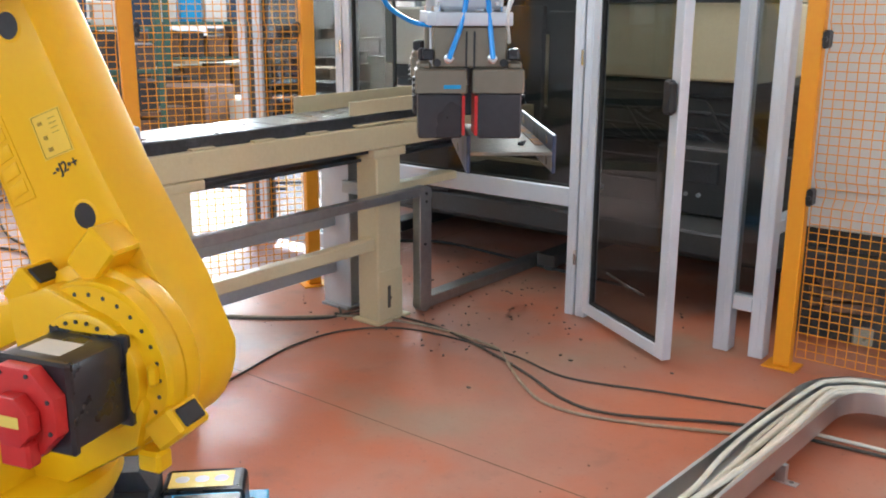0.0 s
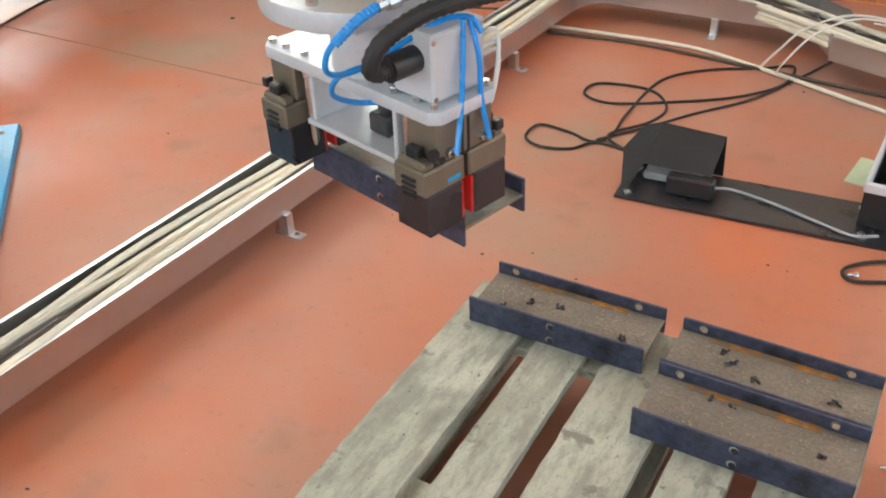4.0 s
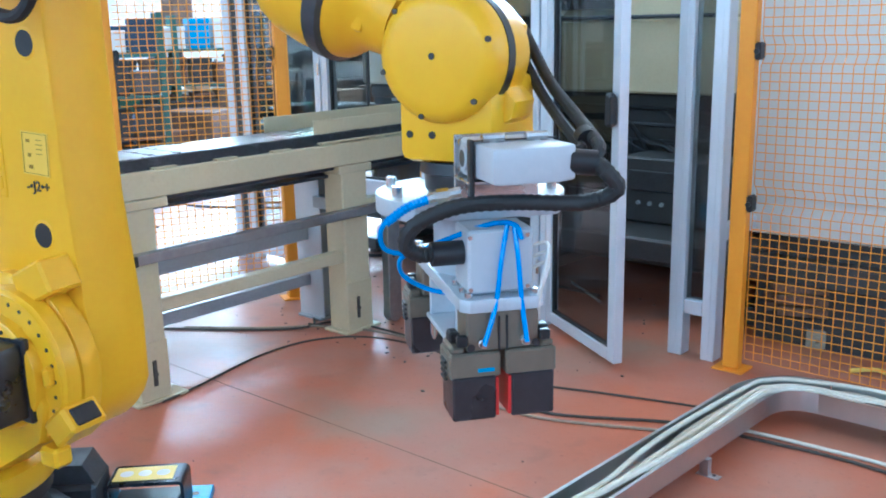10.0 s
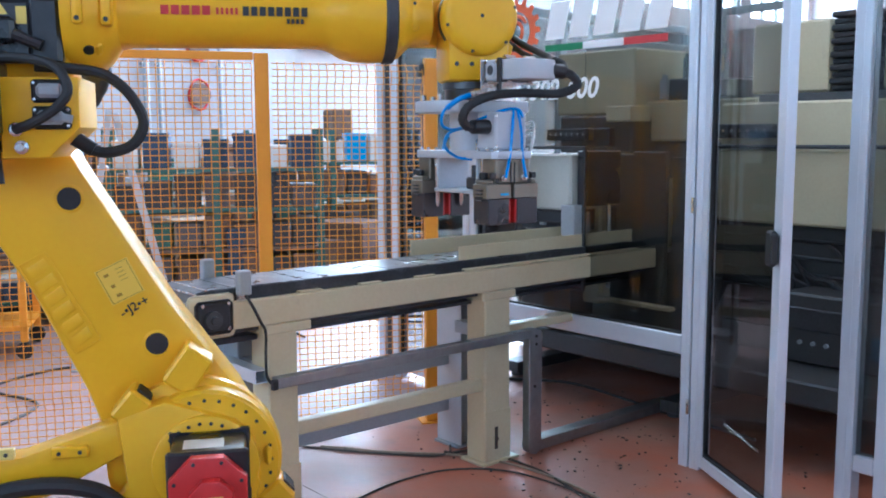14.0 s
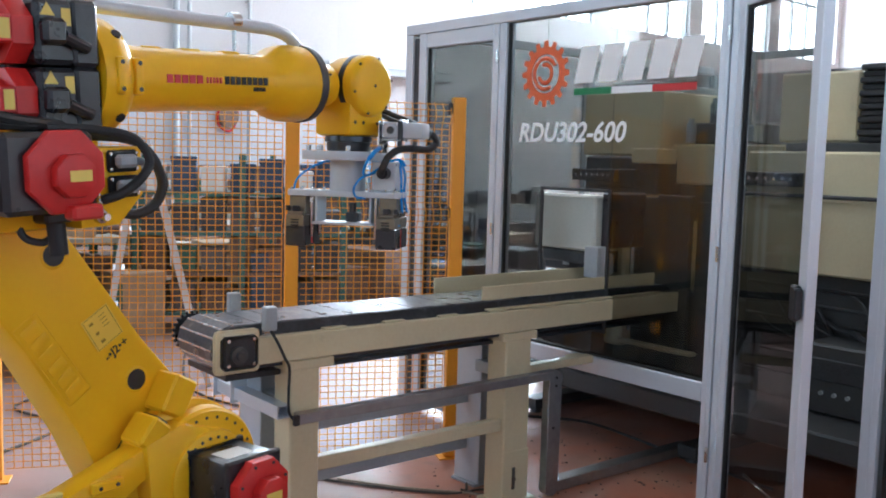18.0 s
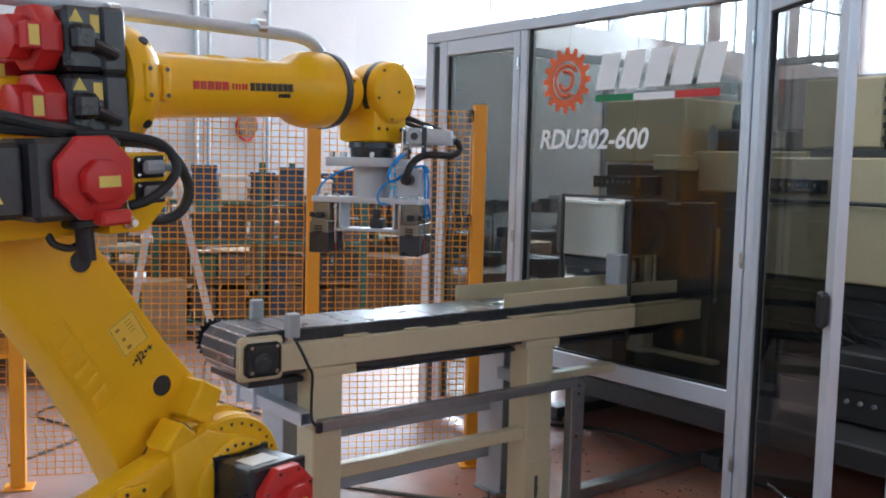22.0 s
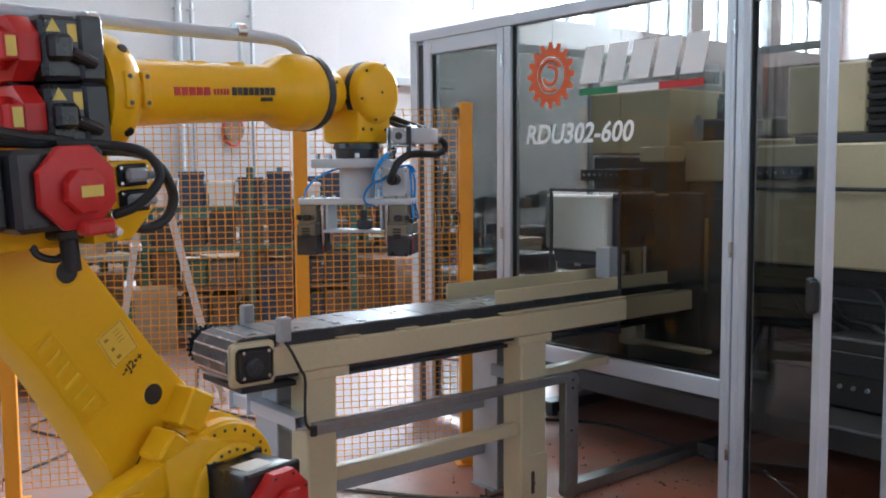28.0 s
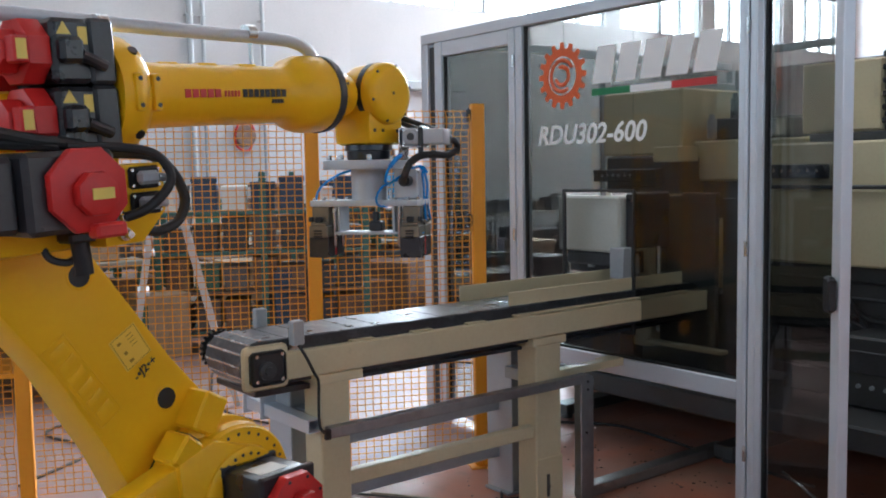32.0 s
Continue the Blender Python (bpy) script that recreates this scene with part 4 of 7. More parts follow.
# seconds, wrist centre x y z, tool heading in degrees
TOOL = [
    (0.0, -1.262, 1.168, 1.818, -48.2),
    (1.0, -1.080, 1.118, 1.653, -47.9),
    (2.0, -0.875, 1.090, 1.485, -44.0),
    (3.0, -0.690, 1.060, 1.302, -31.0),
    (4.0, -0.525, 1.012, 1.130, -15.3),
    (4.5, -0.470, 1.030, 1.036, -11.0),
    (6.2, -0.330, 1.100, 0.735, -3.0),
    (6.6, -0.330, 1.100, 0.735, -3.0),
    (7.0, -0.318, 1.085, 0.815, -2.2),
    (7.5, -0.395, 1.092, 0.935, -8.8),
    (8.0, -0.500, 1.100, 1.034, -13.9),
    (8.5, -0.600, 1.110, 1.126, -19.5),
    (9.0, -0.685, 1.118, 1.226, -24.5),
    (9.5, -0.770, 1.123, 1.338, -30.5),
    (10.0, -0.845, 1.125, 1.438, -36.3),
    (11.0, -1.005, 1.132, 1.648, -45.0),
    (12.0, -1.125, 1.130, 1.847, -49.0),
    (13.0, -1.402, 1.435, 1.860, -38.5),
    (13.5, -1.632, 1.627, 1.867, -24.0),
    (14.0, -1.883, 1.773, 1.875, -7.5),
    (14.5, -2.112, 1.848, 1.879, 9.5),
    (15.2, -2.375, 1.850, 1.881, 27.5),
    (16.2, -2.630, 1.755, 1.880, 39.5),
    (32.0, -2.630, 1.755, 1.880, 39.5),
]


def tool_at(t):
    """Monotone cubic between the rows."""
    rows = TOOL
    t = min(max(t, rows[0][0]), rows[-1][0])
    i = max(k for k in range(len(rows) - 1) if rows[k][0] <= t)
    out = []

    def slope(k, c):
        if k in (0, len(rows) - 1):
            return 0.0
        a = (rows[k][c] - rows[k - 1][c]) / (rows[k][0] - rows[k - 1][0])
        b = (rows[k + 1][c] - rows[k][c]) / (rows[k + 1][0] - rows[k][0])
        return 0.0 if a * b <= 0 else 2 * a * b / (a + b)

    h = rows[i + 1][0] - rows[i][0]
    s = (t - rows[i][0]) / h
    for c in range(1, 5):
        p, q, a, b = rows[i][c], rows[i + 1][c], slope(i, c), slope(i + 1, c)
        out.append((1 + 2 * s) * (1 - s) ** 2 * p + s * (1 - s) ** 2 * h * a + s * s * (3 - 2 * s) * q + s * s * (s - 1) * h * b)
    return out


def links(t):
    """Poses in the robot's space of turret, upper arm, forearm and wrist, and the tool's pose in the world, from where the wrist centre is.
    Each link: x to its right, y ahead, z up."""
    x, y, z, g = tool_at(t)
    w = Vector((x, y, z)) - BASE
    reach, rise = math.hypot(w.x, w.y) - 0.312, w.z - 0.67
    one, two, drop = 1.075, math.hypot(1.28, 0.225), math.atan2(0.225, 1.28)
    far = math.hypot(reach, rise)
    lift = math.atan2(rise, reach) + math.acos((one * one + far * far - two * two) / (2 * one * far))
    bend = math.atan2(rise - one * math.sin(lift), reach - one * math.cos(lift)) - drop
    turn = Matrix.Rotation(math.atan2(-w.x, w.y), 4, "Z")
    arm = turn @ Matrix.Translation((0, 0.312, 0.67)) @ Matrix.Rotation(lift - math.pi / 2, 4, "X")
    fore = Matrix.Translation((arm @ Matrix.Translation((0, 0, one))).translation) @ turn @ Matrix.Rotation(bend, 4, "X")
    wrist = Matrix.Translation(w) @ turn
    tool = Matrix.Translation(BASE + w) @ Matrix.Rotation(radians(g), 4, "Z")
    return turn, arm @ Matrix.Translation((0.018, 0, 0)), fore, wrist, tool


robot = thing("robot", "large yellow six-axis industrial robot on a blue floor plate", "robot", Matrix.Translation(BASE))
# fixed foot
bm = mesh()
turned(bm, (0, 0, 0.05), Z, [(0, 0.29), (0.06, 0.27), (0.16, 0.235), (0.26, 0.225)], 40)
foot = part("foot", bm, DARK, robot, "dark grey cast robot foot")
FR = Matrix.Rotation(radians(-44.3), 4, "Z")
bm = mesh()
box(bm, (-0.30, -0.30, 0.0), (0.30, 0.30, 0.05), 0.01)
part("foot_plate", bm, DARK, foot)
for a, b in (((-0.16, -0.48, 0.04), (0.16, -0.2, 0.22)), ((-0.27, -0.12, 0.05), (0.27, 0.12, 0.15)), ((-0.12, -0.27, 0.05), (0.12, 0.29, 0.16))):
    bm = mesh()
    box(bm, a, b, 0.014, seg=2)
    part("rib", bm, DARK, foot)
for xa, xb in ((-0.37, -0.20), (0.20, 0.37)):
    for ya, yb in ((0.10, 0.31), (-0.31, -0.10)):
        bm = mesh()
        box(bm, (xa, ya, 0.0), (xb, yb, 0.16), 0.012, FR)
        prism(bm, [(ya, 0.158), (yb, 0.158), ((ya + yb) / 2 + 0.07, 0.22), ((ya + yb) / 2 - 0.07, 0.22)], 0, xa + 0.02, xb - 0.02, FR, bevel=0.006)
        part("mounting_foot", bm, DARK, foot)
bm = mesh()
box(bm, (-0.21, 0.0, 0.02), (0.21, 0.22, 0.10), 0.015, FR)
part("rib", bm, DARK, foot)
for a, b in ((-0.25, -0.25), (0.25, -0.25), (-0.25, 0.25), (0.25, 0.25), (-0.25, 0.1), (0.25, 0.1)):
    bm = mesh()
    cyl(bm, (a, b, 0.05), (a, b, 0.068), 0.018, n=6)
    part("bolt", bm, STEEL, foot)
# turret
bm = mesh()
turned(bm, (0, 0, 0.31), Z, [(0, 0.27), (0.03, 0.285), (0.07, 0.285), (0.09, 0.24)], 48)
box(bm, (-0.10, -0.27, 0.36), (0.19, 0.16, 0.52), 0.03, seg=2)
prism(bm, [(0.02, 0.36), (0.20, 0.36), (0.46, 0.52), (0.49, 0.62), (0.43, 0.80), (0.25, 0.86), (0.13, 0.82), (0.15, 0.64), (0.06, 0.53)], 0, -0.075, 0.045, bevel=0.015)
box(bm, (-0.03, -0.40, 0.42), (0.12, -0.18, 0.60), 0.03, seg=2)
turned(bm, (-0.085, 0.320, 0.673), X, [(0, 0.222), (0.02, 0.228), (0.055, 0.228), (0.070, 0.205)], 48)
turned(bm, (-0.02, 0.350, 0.681), X, [(0, 0.200), (0.035, 0.196), (0.040, 0.190), (0.046, 0.188), (0.048, 0.152), (0.050, 0.140), (0.072, 0.136), (0.076, 0.130), (0.078, 0.10)], 56)
prism(bm, [(-0.62, 0.66), (-0.10, 0.735), (0.18, 0.825), (0.22, 0.76), (-0.05, 0.62), (-0.62, 0.56)], 0, -0.06, 0.03, bevel=0.012)
turret = part("turret", bm, YELLOW, robot, "yellow cast turret with a bolted shoulder hub")
for ya, yb, za, mt in ((-0.205, -0.115, 0.748, PALEYELLOW), (-0.030, 0.060, 0.742, YELLOW)):
    bm = mesh()
    box(bm, (0.028, ya, za - 0.014), (0.048, yb, za + 0.014), 0.003)
    cp = part("cover_plate", bm, mt, turret)
    for f in (0.22, 0.78):
        bm = mesh()
        c = Vector((0.048, ya + (yb - ya) * f, za))
        cyl(bm, c, c + X * 0.003, 0.0055, n=8)
        part("screw", bm, DARK, cp)
bm = mesh()
hose(bm, [(0.03, -0.32, 0.56), (0.05, -0.20, 0.64), (0.06, -0.05, 0.665), (0.06, 0.08, 0.64), (0.06, 0.16, 0.57)], 0.022, 10)
hose(bm, [(0.02, -0.34, 0.52), (0.06, -0.20, 0.59), (0.08, -0.04, 0.62), (0.08, 0.07, 0.59), (0.08, 0.14, 0.52)], 0.016, 10)
part("hose", bm, RUBBER, turret, "black cable hoses looping beside the turret")
bm = mesh()
cyl(bm, (-0.015, -0.16, 0.7285), (-0.015, -0.16, 0.7315), 0.028, n=24)
part("sticker", bm, LETTER, turret, "small oval sticker on the casting")
bm = mesh()
turned(bm, (0, 0, 0.26), Z, [(0, 0.255), (0.05, 0.255)], 40)
part("ring", bm, BLACK, turret)
for k in range(28):
    an = 2 * math.pi * k / 28
    bm = mesh()
    c = Vector((0.024, 0.350 + 0.170 * math.cos(an), 0.681 + 0.170 * math.sin(an)))
    cyl(bm, c, c + X * 0.004, 0.0052, n=8)
    part("bolt", bm, DARK, turret)
for k in range(8):
    an = radians(40 + 14 * k)
    bm = mesh()
    c = Vector((0.0575, 0.350 + 0.118 * math.cos(an), 0.681 + 0.118 * math.sin(an)))
    cyl(bm, c, c + X * 0.003, 0.005, n=8)
    part("screw", bm, DARK, turret)
bm = mesh()
box(bm, (0.045, 0.268, 0.588), (0.215, 0.455, 0.772), 0.014, seg=2)
box(bm, (0.040, 0.258, 0.578), (0.058, 0.465, 0.782), 0.004)
box(bm, (0.200, 0.262, 0.582), (0.222, 0.461, 0.778), 0.006)
shm = part("shoulder_motor", bm, SATIN, turret, "black servo motor block")


def octagon(c, r, lo, hi, bm, axis=0):
    o = [(c[0] + r * math.cos(radians(22.5 + 45 * k)), c[1] + r * math.sin(radians(22.5 + 45 * k))) for k in range(8)]
    prism(bm, o, axis, lo, hi, bevel=0.006)


HUBC = (0.362, 0.680)
bm = mesh()
octagon(HUBC, 0.101, 0.222, 0.258, bm)
octagon((HUBC[0] + 0.008, HUBC[1] - 0.006), 0.056, 0.258, 0.292, bm)
box(bm, (0.250, HUBC[0] - 0.03, HUBC[1] - 0.105), (0.286, HUBC[0] + 0.045, HUBC[1] - 0.05), 0.006)
cap = part("motor_cap", bm, RED, shm, "red octagonal motor end cap")
for k in range(8):
    an = radians(22.5 + 45 * k)
    bm = mesh()
    c = Vector((0.257, HUBC[0] + 0.086 * math.cos(an), HUBC[1] + 0.086 * math.sin(an)))
    cyl(bm, c, c + X * 0.004, 0.005, n=6)
    part("screw", bm, DARK, shm)
bm = mesh()
box(bm, (0.2922, HUBC[0] - 0.022, HUBC[1] - 0.016), (0.2930, HUBC[0] + 0.036, HUBC[1] + 0.008))
part("plate_label", bm, LABEL, shm)
bm = mesh()
prism(bm, [(0.115, 0.615), (0.153, 0.615), (0.134, 0.655)], 1, 0.2668, 0.2676)
part("warning_label", bm, LABEL, shm, "yellow warning triangle")
bm = mesh()
prism(bm, [(0.126, 0.621), (0.142, 0.621), (0.134, 0.640)], 1, 0.2660, 0.2667)
part("print", bm, INK, shm)
# thin white rectangle on top of the motor block
bm = mesh()
box(bm, (0.105, 0.30, 0.7722), (0.175, 0.40, 0.7730))
part("plate_label", bm, WHITE, shm, "flat white patch on the motor top")
bm = mesh()
octagon((0.12, -0.02), 0.085, 0.52, 0.58, bm, 2)
octagon((0.12, -0.02), 0.055, 0.58, 0.62, bm, 2)
part("motor_cap", bm, RED, turret, "red octagonal motor end cap")
bm = mesh()
box(bm, (0.04, -0.10, 0.44), (0.20, 0.06, 0.522), 0.01)
part("swing_motor", bm, SATIN, turret)
for a in (0.0, 0.2):
    bm = mesh()
    box(bm, (0.0, 0.30 + a * 0.2 + 0.16, 0.47 + a), (0.05, 0.52, 0.52 + a), 0.008)
    part("lug", bm, YELLOW, turret)
for ya, za, tilt in ((0.185, 0.845, -40), (0.545, 0.575, -50)):
    m = Matrix.Translation((-0.06, ya, za)) @ Matrix.Rotation(radians(tilt), 4, "X")
    bm = mesh()
    box(bm, (0.0, -0.045, -0.06), (0.10, 0.025, 0.03), 0.008, m)
    st = part("stop_block", bm, YELLOW, turret)
    bm = mesh()
    box(bm, (0.015, -0.03, 0.028), (0.085, 0.015, 0.036), 0.004, m)
    part("buffer", bm, RUBBER, st)
# upper arm: flat tapering casting left of the hub
bm = mesh()
sil = []
for a in np.linspace(200, 340, 12):
    sil.append((0.210 * math.cos(radians(a)), 0.216 * math.sin(radians(a))))
sil += [(0.198, 0.10), (0.164, 0.40), (0.150, 0.80), (0.152, 1.0)]
for a in np.linspace(0, 180, 12):
    sil.append((0.15 * math.cos(radians(a)), 1.075 + 0.15 * math.sin(radians(a))))
sil += [(-0.14, 0.9), (-0.125, 0.6), (-0.145, 0.30), (-0.18, 0.1)]
prism(bm, sil, 0, -0.285, -0.105, bevel=0.022)
box(bm, (-0.115, -0.055, -0.045), (-0.02, 0.060, 0.04), 0.007, Matrix.Translation((0, 0.115, 0.225)) @ Matrix.Rotation(radians(26), 4, "X"))
upper = part("upper_arm", bm, YELLOW, robot, "yellow tapering upper arm casting with dark round holes")
bm = mesh()
turned(bm, (-0.106, 0, 0), X, [(0, 0.219), (0.021, 0.219)], 48)
part("seal_ring", bm, BLACK, upper)
for ud, ua, r in ((0.076, 0.318, 0.030), (0.084, 0.762, 0.030)):
    bm = mesh()
    turned(bm, (-0.1035, ud, ua), X, [(-0.03, r), (0.0, r)], 20)
    h = part("hole_plug", bm, BLACK, upper, "dark recessed round hole")
    bm = mesh()
    n = 24
    turned(bm, (-0.105, ud, ua), X, [(0, r + 0.008), (0.0012, r + 0.006), (0.0012, r)], n)
    part("hole_rim", bm, YELLOW, h)
m = Matrix.Translation((-0.1035, 0.080, 0.512)) @ Matrix.Rotation(radians(-3), 4, "X") @ Matrix.Diagonal((1, 0.84, 0.72, 1))
bm = mesh()
box(bm, (-0.001, -0.055, -0.07), (0.0, 0.055, 0.07), 0, m)
lb = part("warning_label", bm, PALELABEL, upper, "yellow warning label with small print")
bm = mesh()
for a, b, c, d in ((-0.05, 0.05, 0.0645, 0.066), (-0.05, 0.05, -0.066, -0.0645), (-0.05, -0.0485, -0.066, 0.066), (0.0485, 0.05, -0.066, 0.066), (-0.035, -0.020, 0.035, 0.045), (0.005, 0.03, 0.045, 0.047), (0.005, 0.03, 0.030, 0.032), (0.005, 0.03, 0.015, 0.017), (0.005, 0.03, 0.0, 0.002), (-0.03, -0.018, -0.012, 0.0), (-0.028, -0.012, -0.05, -0.038)):
    box(bm, (0.0002, a, c), (0.001, b, d), 0, m)
part("print", bm, PRINT, lb)
lettering("axis_mark", "-\u2022J2\u2022+", 0.034, INK, upper, Matrix.Translation((-0.1032, 0.038, 0.424)) @ Matrix.Rotation(radians(90), 4, "Z") @ Matrix.Rotation(radians(90), 4, "X"))
bm = mesh()
for k in range(6):
    z0 = 0.415 + k * 0.042
    prism(bm, [(-0.104, z0), (-0.052, z0 + 0.006), (-0.052, z0 + 0.036), (-0.104, z0 + 0.030)], 0, -0.1055, -0.1030, bevel=0.0008)
for a, b in (((-0.118, 0.400), (-0.114, 0.675)), ((-0.042, 0.400), (-0.038, 0.675)), ((-0.114, 0.400), (-0.042, 0.404)), ((-0.114, 0.671), (-0.042, 0.675))):
    box(bm, (-0.1055, a[0], a[1]), (-0.1030, b[0], b[1]), 0.0008)
part("cast_mark", bm, YELLOW, upper, "raised cast lettering blocks in the yellow casting")
# forearm with its motors
AX = 0.228
bm = mesh()
turned(bm, (0, 0.262, AX), Y, [(0, 0.150), (0.04, 0.153), (0.068, 0.147), (0.094, 0.128), (0.112, 0.104), (0.120, 0.091), (0.145, 0.086), (0.30, 0.084), (0.595, 0.0825), (0.618, 0.085), (0.638, 0.093), (0.662, 0.107), (0.690, 0.115), (0.735, 0.118), (0.770, 0.116)], 56)
fore = part("forearm", bm, YELLOW, robot, "yellow tubular forearm with a bolted flange")
for a, b in (((-0.105, -0.14, -0.13), (0.135, 0.13, 0.10)), ((-0.13, -0.06, 0.06), (0.0, 0.25, 0.24)), ((-0.10, 0.10, 0.03), (0.10, 0.27, 0.14))):
    bm = mesh()
    box(bm, a, b, 0.02, seg=2)
    part("elbow_housing", bm, YELLOW, fore)
for d in (0.45, 0.58, 0.72):
    bm = mesh()
    box(bm, (-0.03, d, AX + 0.05), (0.03, d + 0.07, AX + 0.086), 0.008)
    part("mounting_pad", bm, YELLOW, fore)
for k in range(4):
    bm = mesh()
    box(bm, (-0.020, 0.31, 0.098), (0.020, 0.347, 0.145), 0.008, Matrix.Translation((0, 0, AX)) @ Matrix.Rotation(radians(90 * k + 45), 4, "Y"))
    part("flange_lug", bm, YELLOW, fore)
for xa, xb, ya in ((0.132, 0.160, 0.288), (0.095, 0.142, 0.350)):
    bm = mesh()
    box(bm, (xa, ya, AX - 0.046), (xb, ya + 0.026, AX + 0.046), 0.009, seg=2)
    pad = part("screw_pad", bm, YELLOW, fore)
    for s in (-1, 1):
        bm = mesh()
        cyl(bm, (xb - 0.002, ya + 0.013, AX + s * 0.032), (xb + 0.001, ya + 0.013, AX + s * 0.032), 0.006, n=10)
        part("screw", bm, SATIN, pad)
for s in (-1, 1):
    an = radians(42 * s)
    d = Vector((math.cos(an), 0, math.sin(an)))
    c = Vector((0, 0.318, AX)) + d * 0.140
    bm = mesh()
    cyl(bm, c, c + d * 0.014, 0.0125, n=14)
    part("plug", bm, SATIN, fore)
bm = mesh()
turned(bm, (0, 1.033, AX), Y, [(0, 0.117), (0.004, 0.120), (0.028, 0.118), (0.032, 0.110)], 48)
part("seal_ring", bm, DARK, fore)
bm = mesh()
turned(bm, (0, 1.066, AX), Y, [(0, 0.108), (0.012, 0.104), (0.030, 0.086), (0.045, 0.074), (0.075, 0.070), (0.095, 0.066)], 36)
box(bm, (-0.118, 1.09, AX - 0.068), (-0.055, 1.32, AX + 0.066), 0.022, seg=2)
box(bm, (-0.075, 1.085, AX - 0.060), (0.048, 1.168, AX + 0.062), 0.020, seg=2)
box(bm, (0.040, 1.085, AX - 0.040), (0.072, 1.125, AX + 0.044), 0.010, seg=2)
frk = part("wrist_fork", bm, YELLOW, fore)
for dy, dz in ((1.096, 0.034), (1.112, 0.030), (1.096, -0.03)):
    bm = mesh()
    cyl(bm, (0.072, dy, AX + dz), (0.0745, dy, AX + dz), 0.0045, n=8)
    part("screw", bm, SATIN, frk)
for k in range(8):
    an = 2 * math.pi * (k + 0.5) / 8
    bm = mesh()
    c = Vector((0.128 * math.cos(an), 0.318, AX + 0.128 * math.sin(an)))
    cyl(bm, c, c + Y * 0.016, 0.012, n=8)
    part("bolt", bm, STEEL if k % 2 else SATIN, fore)
for xa, za, ln in ((0.055, 0.322, -0.10), (-0.105, 0.245, -0.10), (0.055, 0.168, -0.10)):
    bm = mesh()
    box(bm, (xa - 0.075, -ln, za - 0.074), (xa + 0.075, 0.20, za + 0.074), 0.012)
    box(bm, (xa + 0.072, 0.105, za - 0.03), (xa + 0.105, 0.165, za + 0.03), 0.01)
    cyl(bm, (xa + 0.09, 0.16, za - 0.01), (xa + 0.09, 0.22, za - 0.035), 0.014, n=10)
    box(bm, (xa - 0.078, 0.19, za - 0.077), (xa + 0.078, 0.261, za + 0.077), 0.01)
    mo = part("wrist_motor", bm, SATIN, fore, "black servo motor block")
    bm = mesh()
    octagon((xa, za), 0.078, -ln - 0.055, -ln, bm, 1)
    octagon((xa, za), 0.052, -ln - 0.105, -ln - 0.055, bm, 1)
    box(bm, (xa + 0.045, -ln - 0.095, za - 0.03), (xa + 0.085, -ln - 0.06, za + 0.03), 0.004)
    cap = part("motor_cap", bm, RED, mo, "red octagonal motor end cap")
    bm = mesh()
    box(bm, (xa + 0.0855, -ln - 0.09, za - 0.022), (xa + 0.0862, -ln - 0.066, za + 0.022))
    part("plate_label", bm, LABEL, mo)
    bm = mesh()
    prism(bm, [(0.112, za + 0.036), (0.148, za + 0.036), (0.130, za + 0.066)], 0, xa + 0.0752, xa + 0.0762)
    part("warning_label", bm, LABEL, mo)
    bm = mesh()
    box(bm, (xa + 0.0752, 0.165, za + 0.015), (xa + 0.0762, 0.188, za + 0.055))
    part("plate_label", bm, LABEL, mo)
bm = mesh()
box(bm, (0.125, -0.075, -0.078), (0.275, 0.140, 0.098), 0.012)
box(bm, (0.10, -0.24, -0.07), (0.24, -0.07, 0.09), 0.012)
em = part("elbow_motor", bm, SATIN, fore, "black servo motor block")
bm = mesh()
octagon((0.055, 0.012), 0.097, 0.275, 0.300, bm)
octagon((0.058, 0.004), 0.050, 0.300, 0.330, bm)
box(bm, (0.285, 0.045, -0.092), (0.328, 0.120, -0.060), 0.006)
part("motor_cap", bm, RED, em, "red octagonal motor end cap")
bm = mesh()
box(bm, (0.3305, 0.040, -0.008), (0.3315, 0.092, 0.016))
part("plate_label", bm, LABEL, em)
bm = mesh()
prism(bm, [(-0.170, -0.035), (-0.124, -0.035), (-0.147, 0.016)], 0, 0.2405, 0.2415)
part("warning_label", bm, LABEL, em)
# connector panel in front of the elbow
bm = mesh()
prism(bm, [(0.135, -0.125), (0.235, -0.125), (0.305, -0.055), (0.305, 0.058), (0.135, 0.058)], 0, -0.06, 0.210, bevel=0.005)
pn = part("connector_panel", bm, YELLOW, fore)
for za in (0.000, -0.060):
    bm = mesh()
    box(bm, (0.210, 0.205, za), (0.220, 0.288, za + 0.052), 0.006)
    cn = part("connector", bm, BLACK, pn, "black plug connector")
    bm = mesh()
    box(bm, (0.2205, 0.218, za + 0.010), (0.242, 0.276, za + 0.042), 0.008)
    cyl(bm, (0.231, 0.272, za + 0.026), (0.231, 0.292, za + 0.022), 0.010, n=10)
    part("connector_hood", bm, GREY, pn, "worn grey metal plug hood")
    for k in range(4):
        bm = mesh()
        cyl(bm, (0.220, 0.212 + 0.070 * (k % 2), za + 0.008 + 0.036 * (k // 2)), (0.224, 0.212 + 0.070 * (k % 2), za + 0.008 + 0.036 * (k // 2)), 0.004, n=6)
        part("screw", bm, STEEL, cn)
for ya in (0.175, 0.185):
    bm = mesh()
    turned(bm, (0.210, ya - 0.005, -0.060 if ya < 0.18 else -0.100), X, [(0, 0.016), (0.015, 0.016), (0.017, 0.01), (0.035, 0.009)], 10)
    part("fitting", bm, STEEL, pn)
bm = mesh()
